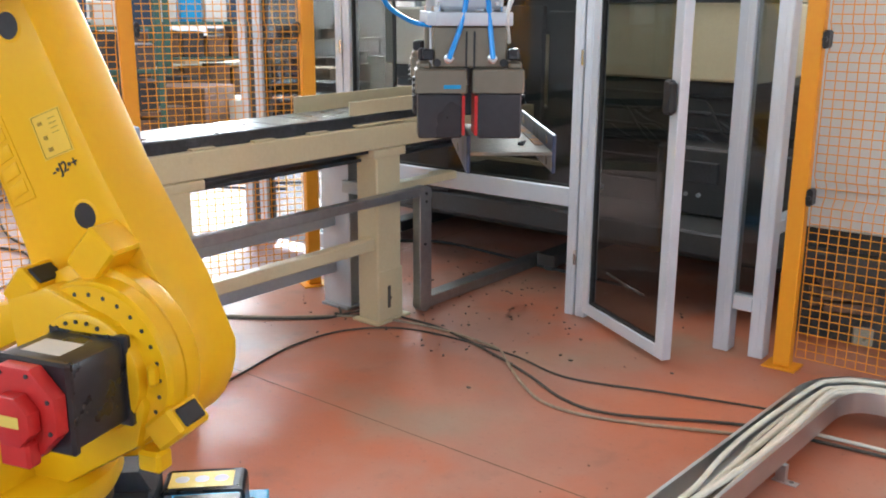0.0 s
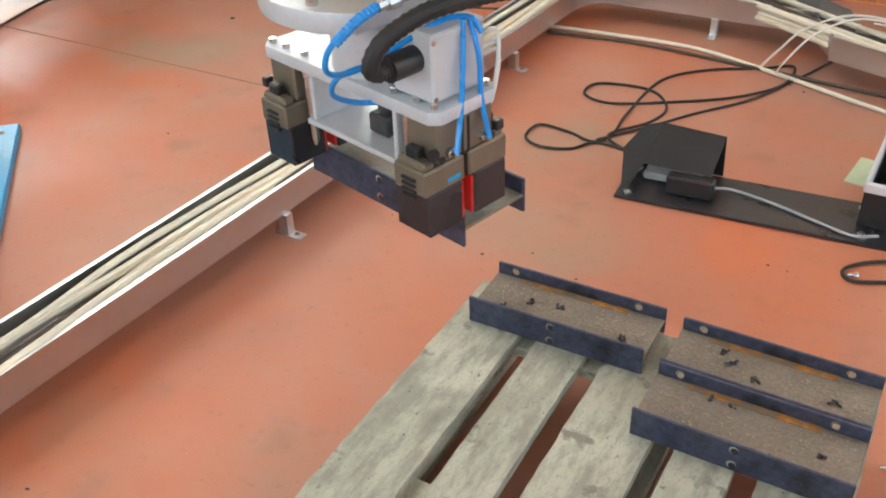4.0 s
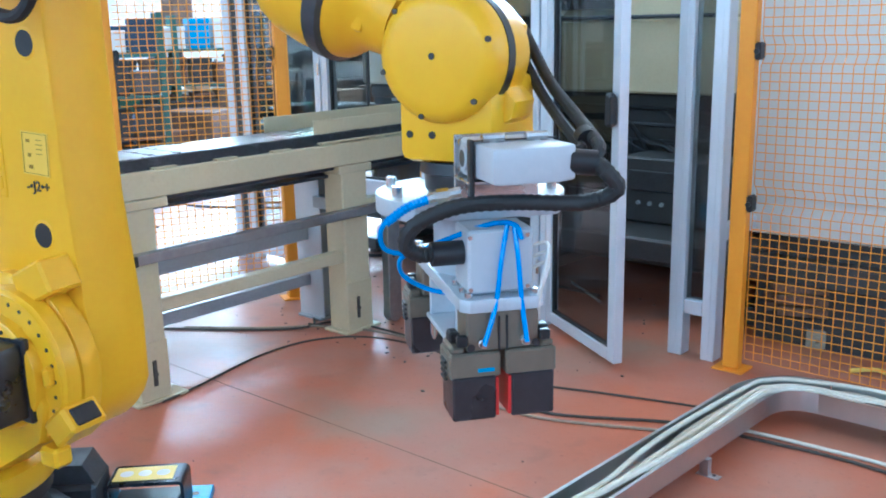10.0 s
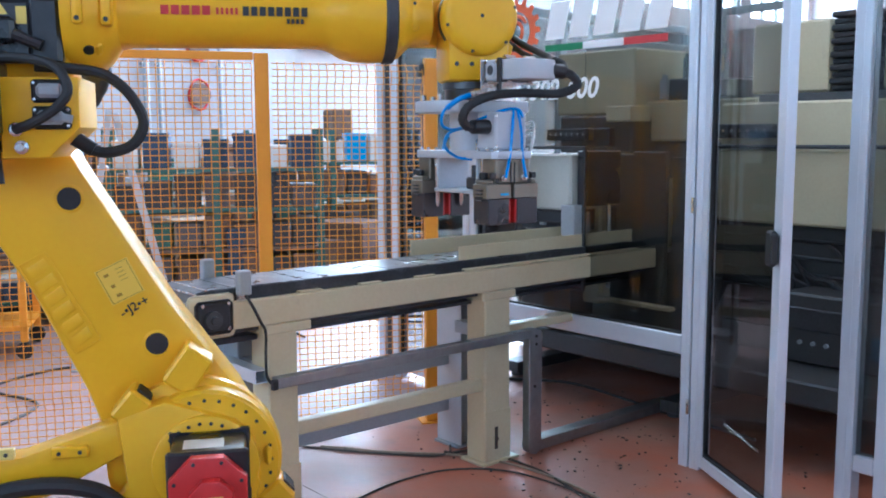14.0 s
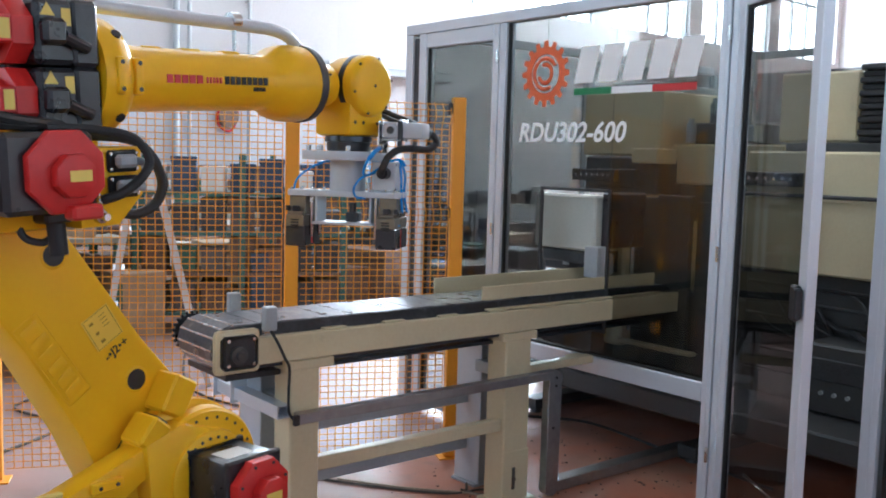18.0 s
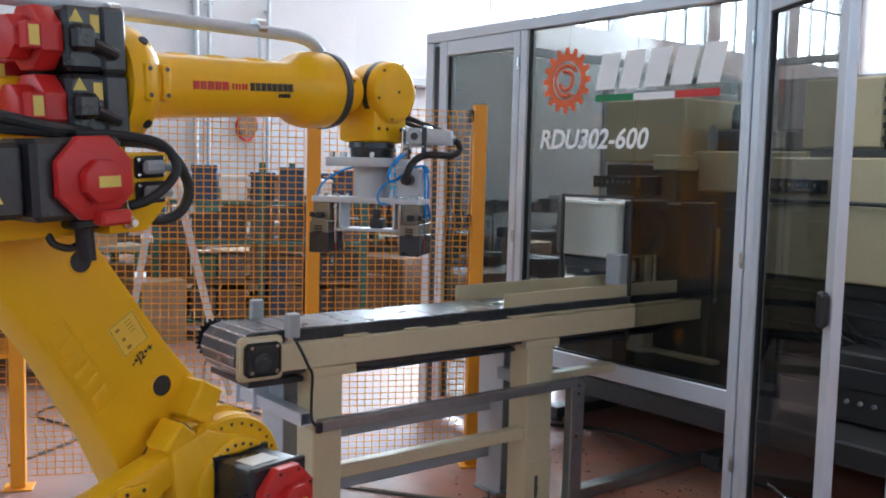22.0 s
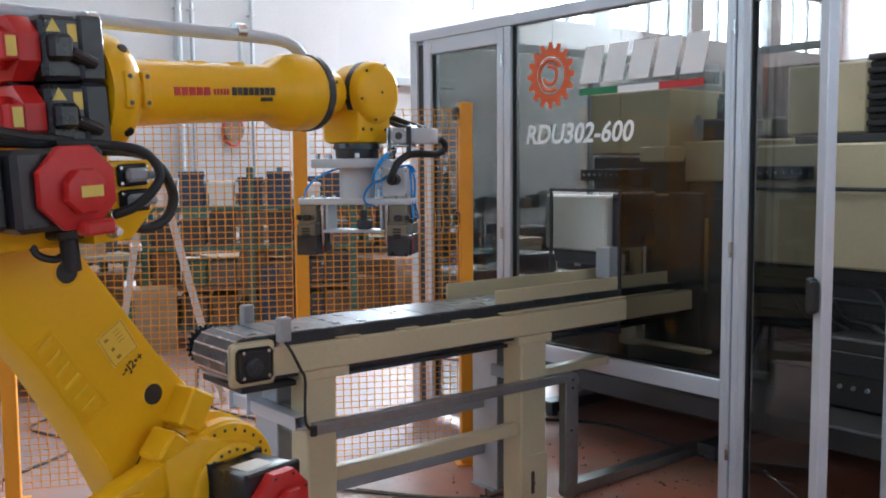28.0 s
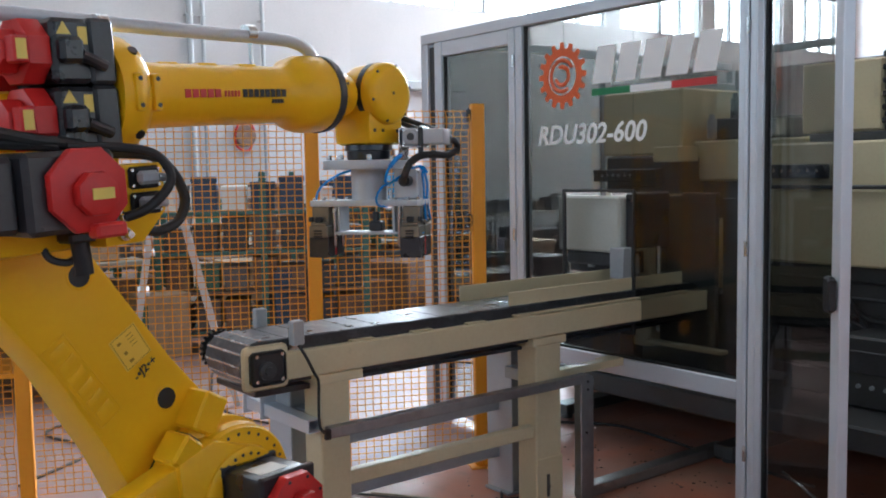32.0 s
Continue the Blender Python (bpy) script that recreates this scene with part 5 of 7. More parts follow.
hose(bm, [(0.15, 0.10, 0.105), (0.19, 0.19, 0.100), (0.24, 0.262, 0.080), (0.26, 0.290, 0.03), (0.262, 0.268, -0.01), (0.26, 0.215, -0.045), (0.24, 0.172, -0.060)], 0.0115, 10)
part("hose", bm, RUBBER, fore, "black looped cable hose")
bm = mesh()
hose(bm, [(0.13, 0.20, 0.088), (0.13, 0.255, 0.084), (0.125, 0.315, 0.078), (0.12, 0.36, 0.064), (0.115, 0.405, 0.025), (0.11, 0.434, -0.033), (0.11, 0.425, -0.075), (0.11, 0.398, -0.102), (0.11, 0.350, -0.115), (0.11, 0.31, -0.108)], 0.0135, 10)
cyl(bm, (0.11, 0.318, -0.108), (0.11, 0.262, -0.072), 0.018, n=14)
part("hose", bm, RUBBER, fore, "black looped cable hose")
bm = mesh()
hose(bm, [(0.17, -0.30, 0.20), (0.18, -0.15, 0.16), (0.17, 0.0, 0.125), (0.14, 0.09, 0.115), (0.15, 0.14, 0.105)], 0.015, 10)
hose(bm, [(0.12, -0.25, 0.12), (0.17, -0.10, 0.12), (0.16, 0.04, 0.11), (0.12, 0.10, 0.11)], 0.012, 8)
part("hose", bm, RUBBER, fore)
bm = mesh()
hose(bm, [(0.12, 0.03, -0.10), (0.13, 0.04, -0.14), (0.14, 0.075, -0.155), (0.15, 0.095, -0.145)], 0.009, 8)
cyl(bm, (0.16, 0.10, -0.10), (0.16, 0.105, -0.185), 0.021, n=14)
box(bm, (0.13, 0.06, -0.11), (0.19, 0.13, -0.085), 0.006)
part("lead", bm, BLACK, fore)
# dress pack over the forearm
bm = mesh()
hose(bm, [(-0.05, -0.45, 0.450), (-0.04, -0.15, 0.430), (-0.02, 0.25, 0.412), (0.0, 0.55, 0.400), (0.0, 0.85, 0.392), (0.0, 0.95, 0.386), (0.0, 1.005, 0.370), (0.0, 1.035, 0.345), (0.0, 1.047, 0.32)], 0.0185, 14)
part("dress_pack_hose", bm, MILLED, fore, "grey dress-pack conduit above the forearm")
for d in (0.30, 0.78):
    bm = mesh()
    box(bm, (-0.006, d + 0.004, 0.30), (0.006, d + 0.016, 0.385), 0.003)
    cyl(bm, (0, d - 0.008, 0.404), (0, d + 0.024, 0.404), 0.024, n=16)
    part("hose_clamp", bm, STEEL, fore)
bm = mesh()
hose(bm, [(-0.10, 0.08, 0.24), (-0.18, 0.19, 0.26), (-0.23, 0.27, 0.20), (-0.25, 0.285, 0.10), (-0.27, 0.23, 0.01), (-0.28, 0.14, -0.04), (-0.28, 0.05, -0.07)], 0.040, 14, ribs=0.003)
part("cable_sleeve", bm, DARK, fore)
# writing: plain bars in place of the maker's name and model
for a, step, wide, count, low, high, mt in ((0.483, 0.0245, 0.019, 5, -0.011, 0.011, FLAGRED), (0.614, 0.0115, 0.006, 5, -0.009, 0.007, FLAGRED), (0.678, 0.0205, 0.015, 8, -0.011, 0.011, INK), (0.785, 0.0115, 0.007, 4, -0.028, -0.017, INK)):
    bm = mesh()
    for k in range(count):
        box(bm, (0.0740, a + k * step, AX + low), (0.0866 - 0.004 * (a - 0.483), a + k * step + wide, AX + high), 0)
    part("print", bm, mt, fore)
# wrist
bm = mesh()
turned(bm, (-0.05, 0, 0), X, [(0, 0.084), (0.03, 0.096), (0.095, 0.099)], 48)
turned(bm, (0.062, 0, 0), X, [(0, 0.101), (0.030, 0.100), (0.042, 0.094), (0.049, 0.083), (0.052, 0.070)], 48)
box(bm, (-0.080, -0.084, -0.165), (0.082, 0.084, -0.03), 0.018, seg=2)
prism(bm, [(0.06, -0.12), (0.098, -0.095), (0.104, -0.07), (0.075, -0.04)], 0, -0.03, 0.045, bevel=0.006)
wrist = part("wrist", bm, YELLOW, robot, "yellow wrist housing with a domed round cover")
bm = mesh()
turned(bm, (0.040, 0, 0), X, [(0, 0.1025), (0.022, 0.1025)], 48)
part("seal_ring", bm, BLACK, wrist)
for k in range(6):
    an = 2 * math.pi * (k + 0.25) / 6
    bm = mesh()
    c = Vector((0.104, 0.0925 * math.cos(an), 0.0925 * math.sin(an)))
    cyl(bm, c, c + X * 0.005, 0.0045, n=8)
    part("screw", bm, OLDCABLE, wrist)
bm = mesh()
cyl(bm, (0.113, 0, 0), (0.1155, 0, 0), 0.005, n=10)
part("screw", bm, SATIN, wrist)
for ya in (-0.06, -0.02, 0.05):
    bm = mesh()
    cyl(bm, (0.081, ya, -0.12), (0.084, ya, -0.12), 0.006, n=8)
    part("screw", bm, SATIN, wrist)
bm = mesh()
turned(bm, (0, 0, -0.165), -Z, [(0, 0.078), (0.018, 0.08), (0.02, 0.073), (0.045, 0.072), (0.05, 0.068)], 36)
part("tool_flange", bm, SATIN, wrist, "black ring flange")

# ---- gripper ----
grip = thing("gripper", "aluminium double gripper with black jaws hanging from the robot flange", "gripper")


def bolt(bm, c, r=0.008, h=0.014, way=Z):
    way = Vector(way)
    cyl(bm, c, Vector(c) + way * h, r, n=10)
    cyl(bm, Vector(c) + way * h, Vector(c) + way * (h + 0.0005), r * 0.55, n=6)


bm = mesh()
o = [(0.153 * math.cos(radians(a)), 0.153 * math.sin(radians(a))) for a in np.linspace(47, 313, 40)]
prism(bm, o, 2, -0.245, -0.215, bevel=0.003)
part("adapter_plate", bm, MILLED, grip, "round milled aluminium adapter plate")
for k in range(6):
    an = radians(72 + 43 * k)
    bm = mesh()
    bolt(bm, (0.132 * math.cos(an), 0.132 * math.sin(an), -0.215), 0.0085, 0.017)
    part("bolt", bm, STEEL, grip)
bm = mesh()
turned(bm, (0, 0, -0.245), -Z, [(0, 0.06), (0.101, 0.06)], 36)
part("spacer", bm, MILLED, grip, "aluminium spacer tube")
HP = -0.346
bm = mesh()
lx, ly, ch = 0.193, 0.0645, 0.013
prism(bm, [(-lx + ch, -ly), (lx - ch, -ly), (lx, -ly + ch), (lx, ly - ch), (lx - ch, ly), (-lx + ch, ly), (-lx, ly - ch), (-lx, -ly + ch)], 2, HP - 0.020, HP, bevel=0.002)
part("base_plate", bm, MILLED, grip, "milled aluminium base plate")
for a in (-0.178, -0.145, -0.10, 0.10, 0.145, 0.178):
    for b in (-0.05, 0.05):
        bm = mesh()
        bolt(bm, (a, b, HP), 0.006, 0.008)
        part("bolt", bm, STEEL, grip)
LOW = HP - 0.020
for s in (-1, 1):
    c = 0.156 * s
    bm = mesh()
    box(bm, (c - 0.029, -0.056, LOW - 0.062), (c + 0.029, 0.056, LOW), 0.003)
    bod = part("actuator", bm, OLIVE, grip, "bronze anodised pneumatic gripper body")
    bm = mesh()
    for o in (-0.006, 0.006):
        box(bm, (c + s * 0.0295 - 0.0015, o - 0.0015, LOW - 0.062), (c + s * 0.0295 + 0.0015, o + 0.0015, LOW - 0.008))
    part("slot", bm, BLACK, bod)
    for t in (-1, 1):
        bm = mesh()
        a, b = sorted((0.004 * t, 0.083 * t))
        box(bm, (c - 0.032, a, LOW - 0.102), (c + 0.032, b, LOW - 0.063), 0.003)
        box(bm, (c - 0.028, min(0.058 * t, 0.080 * t), LOW - 0.065), (c + 0.028, max(0.058 * t, 0.080 * t), LOW - 0.052), 0.004)
        jaw = part("jaw", bm, OLIVE, grip, "bronze anodised sliding jaw")
        bm = mesh()
        a, b = sorted((0.012 * t, 0.079 * t))
        box(bm, (c - 0.034, a, LOW - 0.168), (c + 0.034, b, LOW - 0.100), 0.0025)
        part("finger", bm, SATIN, jaw, "black steel gripping finger")
        bm = mesh()
        a, b = sorted((0.0075 * t, 0.0125 * t))
        box(bm, (c - 0.031, a, LOW - 0.164), (c + 0.031, b, LOW - 0.104))
        part("pad", bm, RED, jaw, "red gripping pad")
        bm = mesh()
        box(bm, (c + s * 0.031 - 0.006, min(0.056 * t, 0.072 * t), LOW - 0.050), (c + s * 0.031 + 0.006, max(0.056 * t, 0.072 * t), LOW - 0.034), 0.002)
        part("switch", bm, BLACK, jaw)
        bm = mesh()
        box(bm, (c - 0.012, min(0.062 * t, 0.078 * t), LOW - 0.052), (c + 0.012, max(0.062 * t, 0.078 * t), LOW - 0.034), 0.003)
        part("switch", bm, BLACK, jaw)
        bm = mesh()
        for k in range(4):
            box(bm, (c - 0.014, min(0.081 * t, 0.087 * t), LOW - 0.082 - k * 0.009), (c + 0.014, max(0.081 * t, 0.087 * t), LOW - 0.077 - k * 0.009), 0.0015)
        part("serration", bm, BLACK, jaw)
        bm = mesh()
        turned(bm, (c + s * 0.029, 0.033 * t, LOW - 0.048), (s, 0, 0), [(0, 0.0075), (0.007, 0.0075), (0.008, 0.0048), (0.016, 0.0048)], 10)
        part("air_fitting", bm, STEEL, bod)
        bm = mesh()
        cyl(bm, (c + s * 0.0325, 0.05 * t, LOW - 0.054), (c + s * 0.0335, 0.05 * t, LOW - 0.054), 0.006, n=12)
        part("port", bm, BLACK, bod)
    bm = mesh()
    box(bm, (c + s * 0.0322 - 0.0008, -0.040, LOW - 0.093), (c + s * 0.0322 + 0.0008, -0.014, LOW - 0.087))
    part("badge", bm, BLUE, bod, "small blue badge")
# middle frame with guide pins
bm = mesh()
for a in (-0.098, 0.090):
    box(bm, (a, -0.05, LOW - 0.085), (a + 0.008, 0.05, LOW), 0.002)
box(bm, (-0.108, -0.054, LOW - 0.094), (0.108, 0.054, LOW - 0.085), 0.002)
part("middle_frame", bm, MILLED, grip, "aluminium frame between the jaws")
for a in (-0.112, 0.112):
    for b in (-0.04, 0.04):
        bm = mesh()
        turned(bm, (a, b, LOW), -Z, [(0, 0.008), (0.125, 0.008), (0.138, 0.0035)], 12)
        part("guide_pin", bm, STEEL, grip)
bm = mesh()
box(bm, (0.0, -0.02, LOW - 0.084), (0.045, 0.025, LOW - 0.052), 0.004)
cyl(bm, (0.02, 0, LOW - 0.052), (0.02, 0, LOW - 0.02), 0.012, n=12)
part("valve", bm, DARK, grip)
# junction box, big connector and hoses
ENAMEL = paint("light_grey_enamel", (0.52, 0.54, 0.57), 0.4, spread=0.03)
bm = mesh()
box(bm, (0.098, -0.050, HP + 0.004), (0.178, 0.050, HP + 0.100), 0.004)
jb = part("junction_box", bm, ENAMEL, grip, "light grey junction box")
for b in (-0.047, 0.040):
    for c in (0.012, 0.090):
        bm = mesh()
        cyl(bm, (0.178, b, HP + c), (0.180, b, HP + c), 0.0035, n=8)
        part("screw", bm, STEEL, jb)
for b in (-0.04, 0.035):
    bm = mesh()
    cyl(bm, (0.085, b, HP), (0.085, b, HP + 0.03), 0.006, n=8)
    part("standoff", bm, STEEL, jb)
HM = Matrix.Translation((0.190, 0.020, -0.142)) @ Matrix.Rotation(radians(2), 4, "Z")
bm = mesh()
box(bm, (-0.075, -0.072, -0.075), (-0.071, 0.06, 0.030), 0.001, HM)
box(bm, (-0.075, -0.072, -0.034), (0.0, 0.06, -0.030), 0.001, HM)
part("bracket", bm, STEEL, grip, "bent sheet steel bracket")
bm = mesh()
box(bm, (-0.065, -0.066, -0.027), (-0.004, 0.058, 0.027), 0.005, HM)
prism(bm, [(0.0, -0.062), (0.070, -0.058), (0.076, -0.045), (0.076, 0.035), (0.060, 0.064), (0.0, 0.058)], 2, -0.025, 0.025, HM, bevel=0.004)
hood = part("connector_hood", bm, ENAMEL, grip, "light grey heavy-duty connector hood")
bm = mesh()
turned(bm, HM @ Vector((-0.035, -0.066, 0.0)), HM.to_3x3() @ Vector((0, -1, 0)), [(0, 0.018), (0.004, 0.018), (0.0045, 0.013)], 18)
pt = part("blank_port", bm, ENAMEL, hood)
bm = mesh()
cyl(bm, HM @ Vector((-0.035, -0.0705, 0.0)), HM @ Vector((-0.035, -0.0712, 0.0)), 0.0125, n=18)
part("bore", bm, SHADEGREY, hood)
bm = mesh()
box(bm, (-0.010, -0.071, -0.055), (0.006, -0.064, 0.030), 0.002, HM)
box(bm, (-0.006, -0.066, 0.027), (0.002, 0.060, 0.0285), 0.0, HM)
part("latch_strap", bm, BLACK, hood)
for a, b in ((-0.058, 0.02), (-0.012, 0.02), (-0.058, -0.02)):
    bm = mesh()
    cyl(bm, HM @ Vector((a, -0.066, b)), HM @ Vector((a, -0.069, b)), 0.004, n=8)
    part("screw", bm, STEEL, hood)
for a in (-0.035, 0.03):
    bm = mesh()
    box(bm, (-0.008, a - 0.006, -0.03), (0.004, a + 0.006, 0.031), 0.002, HM)
    cyl(bm, HM @ Vector((-0.002, a - 0.016, 0.031)), HM @ Vector((-0.002, a + 0.016, 0.031)), 0.007, n=10)
    part("latch", bm, STEEL, hood)
end = HM @ Vector((0.050, 0.058, 0.0))
e2 = HM @ Vector((0.058, 0.096, -0.004))
bm = mesh()
cyl(bm, end, e2, 0.018, n=16)
part("hose_gland", bm, BLACK, grip)
bm = mesh()
cyl(bm, (0.145, -0.098, -0.284), (0.145, -0.049, -0.284), 0.0185, n=16)
part("hose_gland", bm, BLACK, grip)
bm = mesh()
hose(bm, [e2, (0.268, 0.125, -0.156), (0.272, 0.138, -0.180), (0.248, 0.100, -0.200), (0.215, 0.01, -0.200), (0.190, -0.065, -0.206), (0.172, -0.122, -0.230), (0.160, -0.138, -0.262), (0.148, -0.118, -0.282), (0.145, -0.096, -0.284)], 0.0125, 10, ribs=0.0015)
part("corrugated_hose", bm, RUBBER, grip, "black corrugated cable hose")
bm = mesh()
hose(bm, [(-0.08, 0.12, 0.03), (0.03, 0.125, -0.045), (0.12, 0.13, -0.085), (0.195, 0.13, -0.112), (0.232, 0.128, -0.128), (0.235, 0.112, -0.142), (0.215, 0.085, -0.145)], 0.010, 10, ribs=0.0012)
part("corrugated_hose", bm, RUBBER, grip)
bm = mesh()
hose(bm, [(-0.06, 0.10, 0.01), (0.03, 0.11, -0.06), (0.11, 0.115, -0.10), (0.18, 0.115, -0.125), (0.215, 0.105, -0.130), (0.19, 0.08, -0.140)], 0.009, 8, ribs=0.0012)
part("corrugated_hose", bm, RUBBER, grip)
bm = mesh()
cyl(bm, (0.182, 0.124, -0.113), (0.198, 0.124, -0.119), 0.016, n=12)
part("cable_tie", bm, BLACK, grip)
for pts in (
    [(0.130, -0.112, -0.208), (0.124, -0.145, -0.224), (0.112, -0.166, -0.25), (0.10, -0.158, -0.282), (0.105, -0.12, -0.29), (0.13, -0.075, -0.268), (0.155, -0.01, -0.242), (0.18, 0.02, -0.240), (0.192, 0.028, -0.26)],
    [(0.12, -0.09, -0.282), (0.085, -0.13, -0.30), (0.06, -0.125, -0.335), (0.055, -0.085, -0.362), (0.075, -0.05, -0.368)],
    [(0.175, 0.01, -0.241), (0.186, -0.002, -0.29), (0.19, -0.012, -0.355), (0.2, -0.033, LOW - 0.048)],
    [(0.178, 0.02, -0.241), (0.192, 0.022, -0.29), (0.19, 0.028, -0.355), (0.2, 0.033, LOW - 0.048)],
    [(-0.05, 0.045, -0.24), (-0.14, 0.07, -0.265), (-0.20, 0.045, -0.32), (-0.2, 0.033, LOW - 0.048)],
):
    bm = mesh()
    hose(bm, pts, 0.0040, 8)
    part("air_tube", bm, TUBE, grip, "bright blue air tube")
bm = mesh()
hose(bm, [(0.134, -0.095, -0.203), (0.128, -0.128, -0.215), (0.118, -0.158, -0.238)], 0.0078, 8, ribs=0.0014)
part("spring_guard", bm, TUBE, grip)
bm = mesh()
cyl(bm, (0.134, -0.098, -0.203), (0.142, -0.050, -0.194), 0.009, n=10)
cyl(bm, (0.136, -0.085, -0.201), (0.139, -0.068, -0.199), 0.0125, n=8)
part("air_coupling", bm, STEEL, grip)
for k in range(3):
    bm = mesh()
    hose(bm, [(0.155, 0.05, HP + 0.03 + 0.018 * k), (0.18, 0.072, HP + 0.045 + 0.013 * k), (0.19, 0.055, HP + 0.0), (0.17, 0.06, LOW - 0.025)], 0.0032, 6)
    part("wire", bm, WHITE, grip, "thin white wire")

# ---- short steel beams ----
RUSTLINE = paint("orange_rust", (0.36, 0.15, 0.025), 0.8, spread=0.3, scale=40, stain=(0.17, 0.13, 0.09), stain_at=0.5, stain_scale=30)


WEBTOP = 0.034


def profile_piece(name, at):
    """A short H-section steel length: two upright flanges joined by a web at mid-height."""
    c = thing(name, "short rusty H-section steel length with drilled flanges", "steel profile", at, "steel profiles")
    w, l, h, t, top = 0.140, 0.36, 0.060, 0.006, WEBTOP
    for s in (-1, 1):
        bm = mesh()
        a, b = sorted((s * (w / 2 - t), s * w / 2))
        box(bm, (-l / 2, a, 0), (l / 2, b, h), 0.0015)
        part("flange", bm, BLUESTEEL, c)
    bm = mesh()
    box(bm, (-l / 2 + 0.06, w / 2 - t - 0.016, top), (l / 2 - 0.07, w / 2 - t - 0.001, top + 0.0012))
    part("rust_line", bm, RUSTLINE, c, "orange rust along the web edge")
    bm = mesh()
    box(bm, (-l / 2 + 0.0005, -w / 2 + t, top - 0.006), (l / 2 - 0.0005, w / 2 - t, top), 0.001)
    part("web", bm, RUST, c)
    for xx, s, up in ((-0.14, 1, 0.80), (0.125, 1, 0.80), (-0.005, -1, 0.79), (-0.14, 1, 0.22), (0.125, 1, 0.22), (-0.005, -1, 0.25)):
        bm = mesh()
        y = s * w / 2
        cyl(bm, (xx, y - s * (t + 0.0008), h * up), (xx, y + s * 0.0008, h * up), 0.0080, n=16)
        hl = part("hole", bm, STEEL, c, "bright round drilled hole")
        bm = mesh()
        cyl(bm, (xx + 0.0015, y - s * (t + 0.0012), h * up - 0.002), (xx + 0.0015, y + s * 0.0012, h * up - 0.002), 0.0062, n=16)
        part("bore", bm, CARD if s > 0 and up > 0.5 else BLACK, hl)
    for k in range(4):
        rs = random.Random(k * 17 + int(abs(at.translation.x * 90 + at.translation.y * 31)))
        bm = mesh()
        xx, yy = rs.uniform(-0.15, 0.15), rs.uniform(-0.05, 0.05)
        for j in range(3):
            cyl(bm, (xx + rs.uniform(-0.008, 0.008), yy + rs.uniform(-0.008, 0.008), top), (xx + rs.uniform(-0.012, 0.012), yy + rs.uniform(-0.012, 0.012), top + 0.005), 0.0025, n=6)
        part("chip", bm, SATIN, c)
    return c


PX0, PX1, PTOP = -0.541, 0.254, 0.144
CH = [(-0.325, 1.315), (0.070, 1.305), (0.070, 1.163)]
for k, (a, b) in enumerate(CH):
    profile_piece("steel_profile", pose(a, b, PTOP, 0, 0, -0.8 if k else 0.5))
held = profile_piece("steel_profile", pose(0, 0, 0))

# loose swarf on the beams
for (a, b) in CH:
    rs = random.Random(int(a * 100) + int(b * 10))
    bm = mesh()
    for k in range(260):
        xx, yy = a + rs.choice((-1, 1)) * abs(rs.gauss(0.11, 0.05)), b + rs.gauss(0, 0.03)
        if abs(xx - a) < 0.17 and abs(yy - b) < 0.06:
            s = rs.uniform(0.0006, 0.0016)
            box(bm, (xx - s, yy - s, PTOP + WEBTOP), (xx + s, yy + s, PTOP + WEBTOP + s))
    solid("swarf", bm, paint("swarf_grains", (0.30, 0.26, 0.20), 0.5, metal=0.4, spread=0.2), "fine metal swarf grains lying on the beam web", "swarf", kind="stuff")

# ---- pallet ----
pal = thing("pallet", "weathered grey wooden euro pallet loaded with short steel beams", "pallet")
edges, xx = [], PX0
for w in (0.145, 0.100, 0.145, 0.100, 0.145):
    edges.append((xx, xx + w))
    xx += w + 0.040
PY0, PY1 = 0.18, 1.38
rs = random.Random(5)
for a, b in edges:
    bm = mesh()
    t = bmesh.new()
    bmesh.ops.create_grid(t, x_segments=3, y_segments=40, size=0.5)
    for v in t.verts:
        edge = abs(v.co.x) > 0.4
        v.co = Vector(((a + b) / 2 + v.co.x * (b - a) + (rs.gauss(0, 0.0009) if edge else 0), (PY0 + PY1) / 2 + v.co.y * (PY1 - PY0), PTOP - 0.0006 - (abs(rs.gauss(0, 0.0008)) if edge else 0)))
    g = bmesh.ops.extrude_face_region(t, geom=t.faces[:])
    for v in g["geom"]:
        if isinstance(v, bmesh.types.BMVert):
            v.co.z = PTOP - 0.022
    join(bm, t)
    part("top_board", bm, PALLET, pal)
for y in (PY0, (PY0 + PY1) / 2 - 0.07, PY1 - 0.145):
    bm = mesh()
    box(bm, (PX0 + 0.004, y, PTOP - 0.044), (PX1 - 0.004, y + 0.145, PTOP - 0.0225), 0.002)
    part("stringer_board", bm, PALLET, pal)
    for xx in (PX0 + 0.002, (PX0 + PX1) / 2 - 0.07, PX1 - 0.102):
        bm = mesh()
        box(bm, (xx, y + 0.004, 0.022), (xx + (0.145 if -0.3 < xx < 0.1 else 0.1), y + 0.14, PTOP - 0.0445), 0.002)
        part("block", bm, PALLET, pal)
for xx, w in ((PX0 + 0.002, 0.1), ((PX0 + PX1) / 2 - 0.07, 0.145), (PX1 - 0.102, 0.1)):
    bm = mesh()
    box(bm, (xx, PY0, 0), (xx + w, PY1, 0.0215), 0.002)
    part("bottom_board", bm, PALLET, pal)

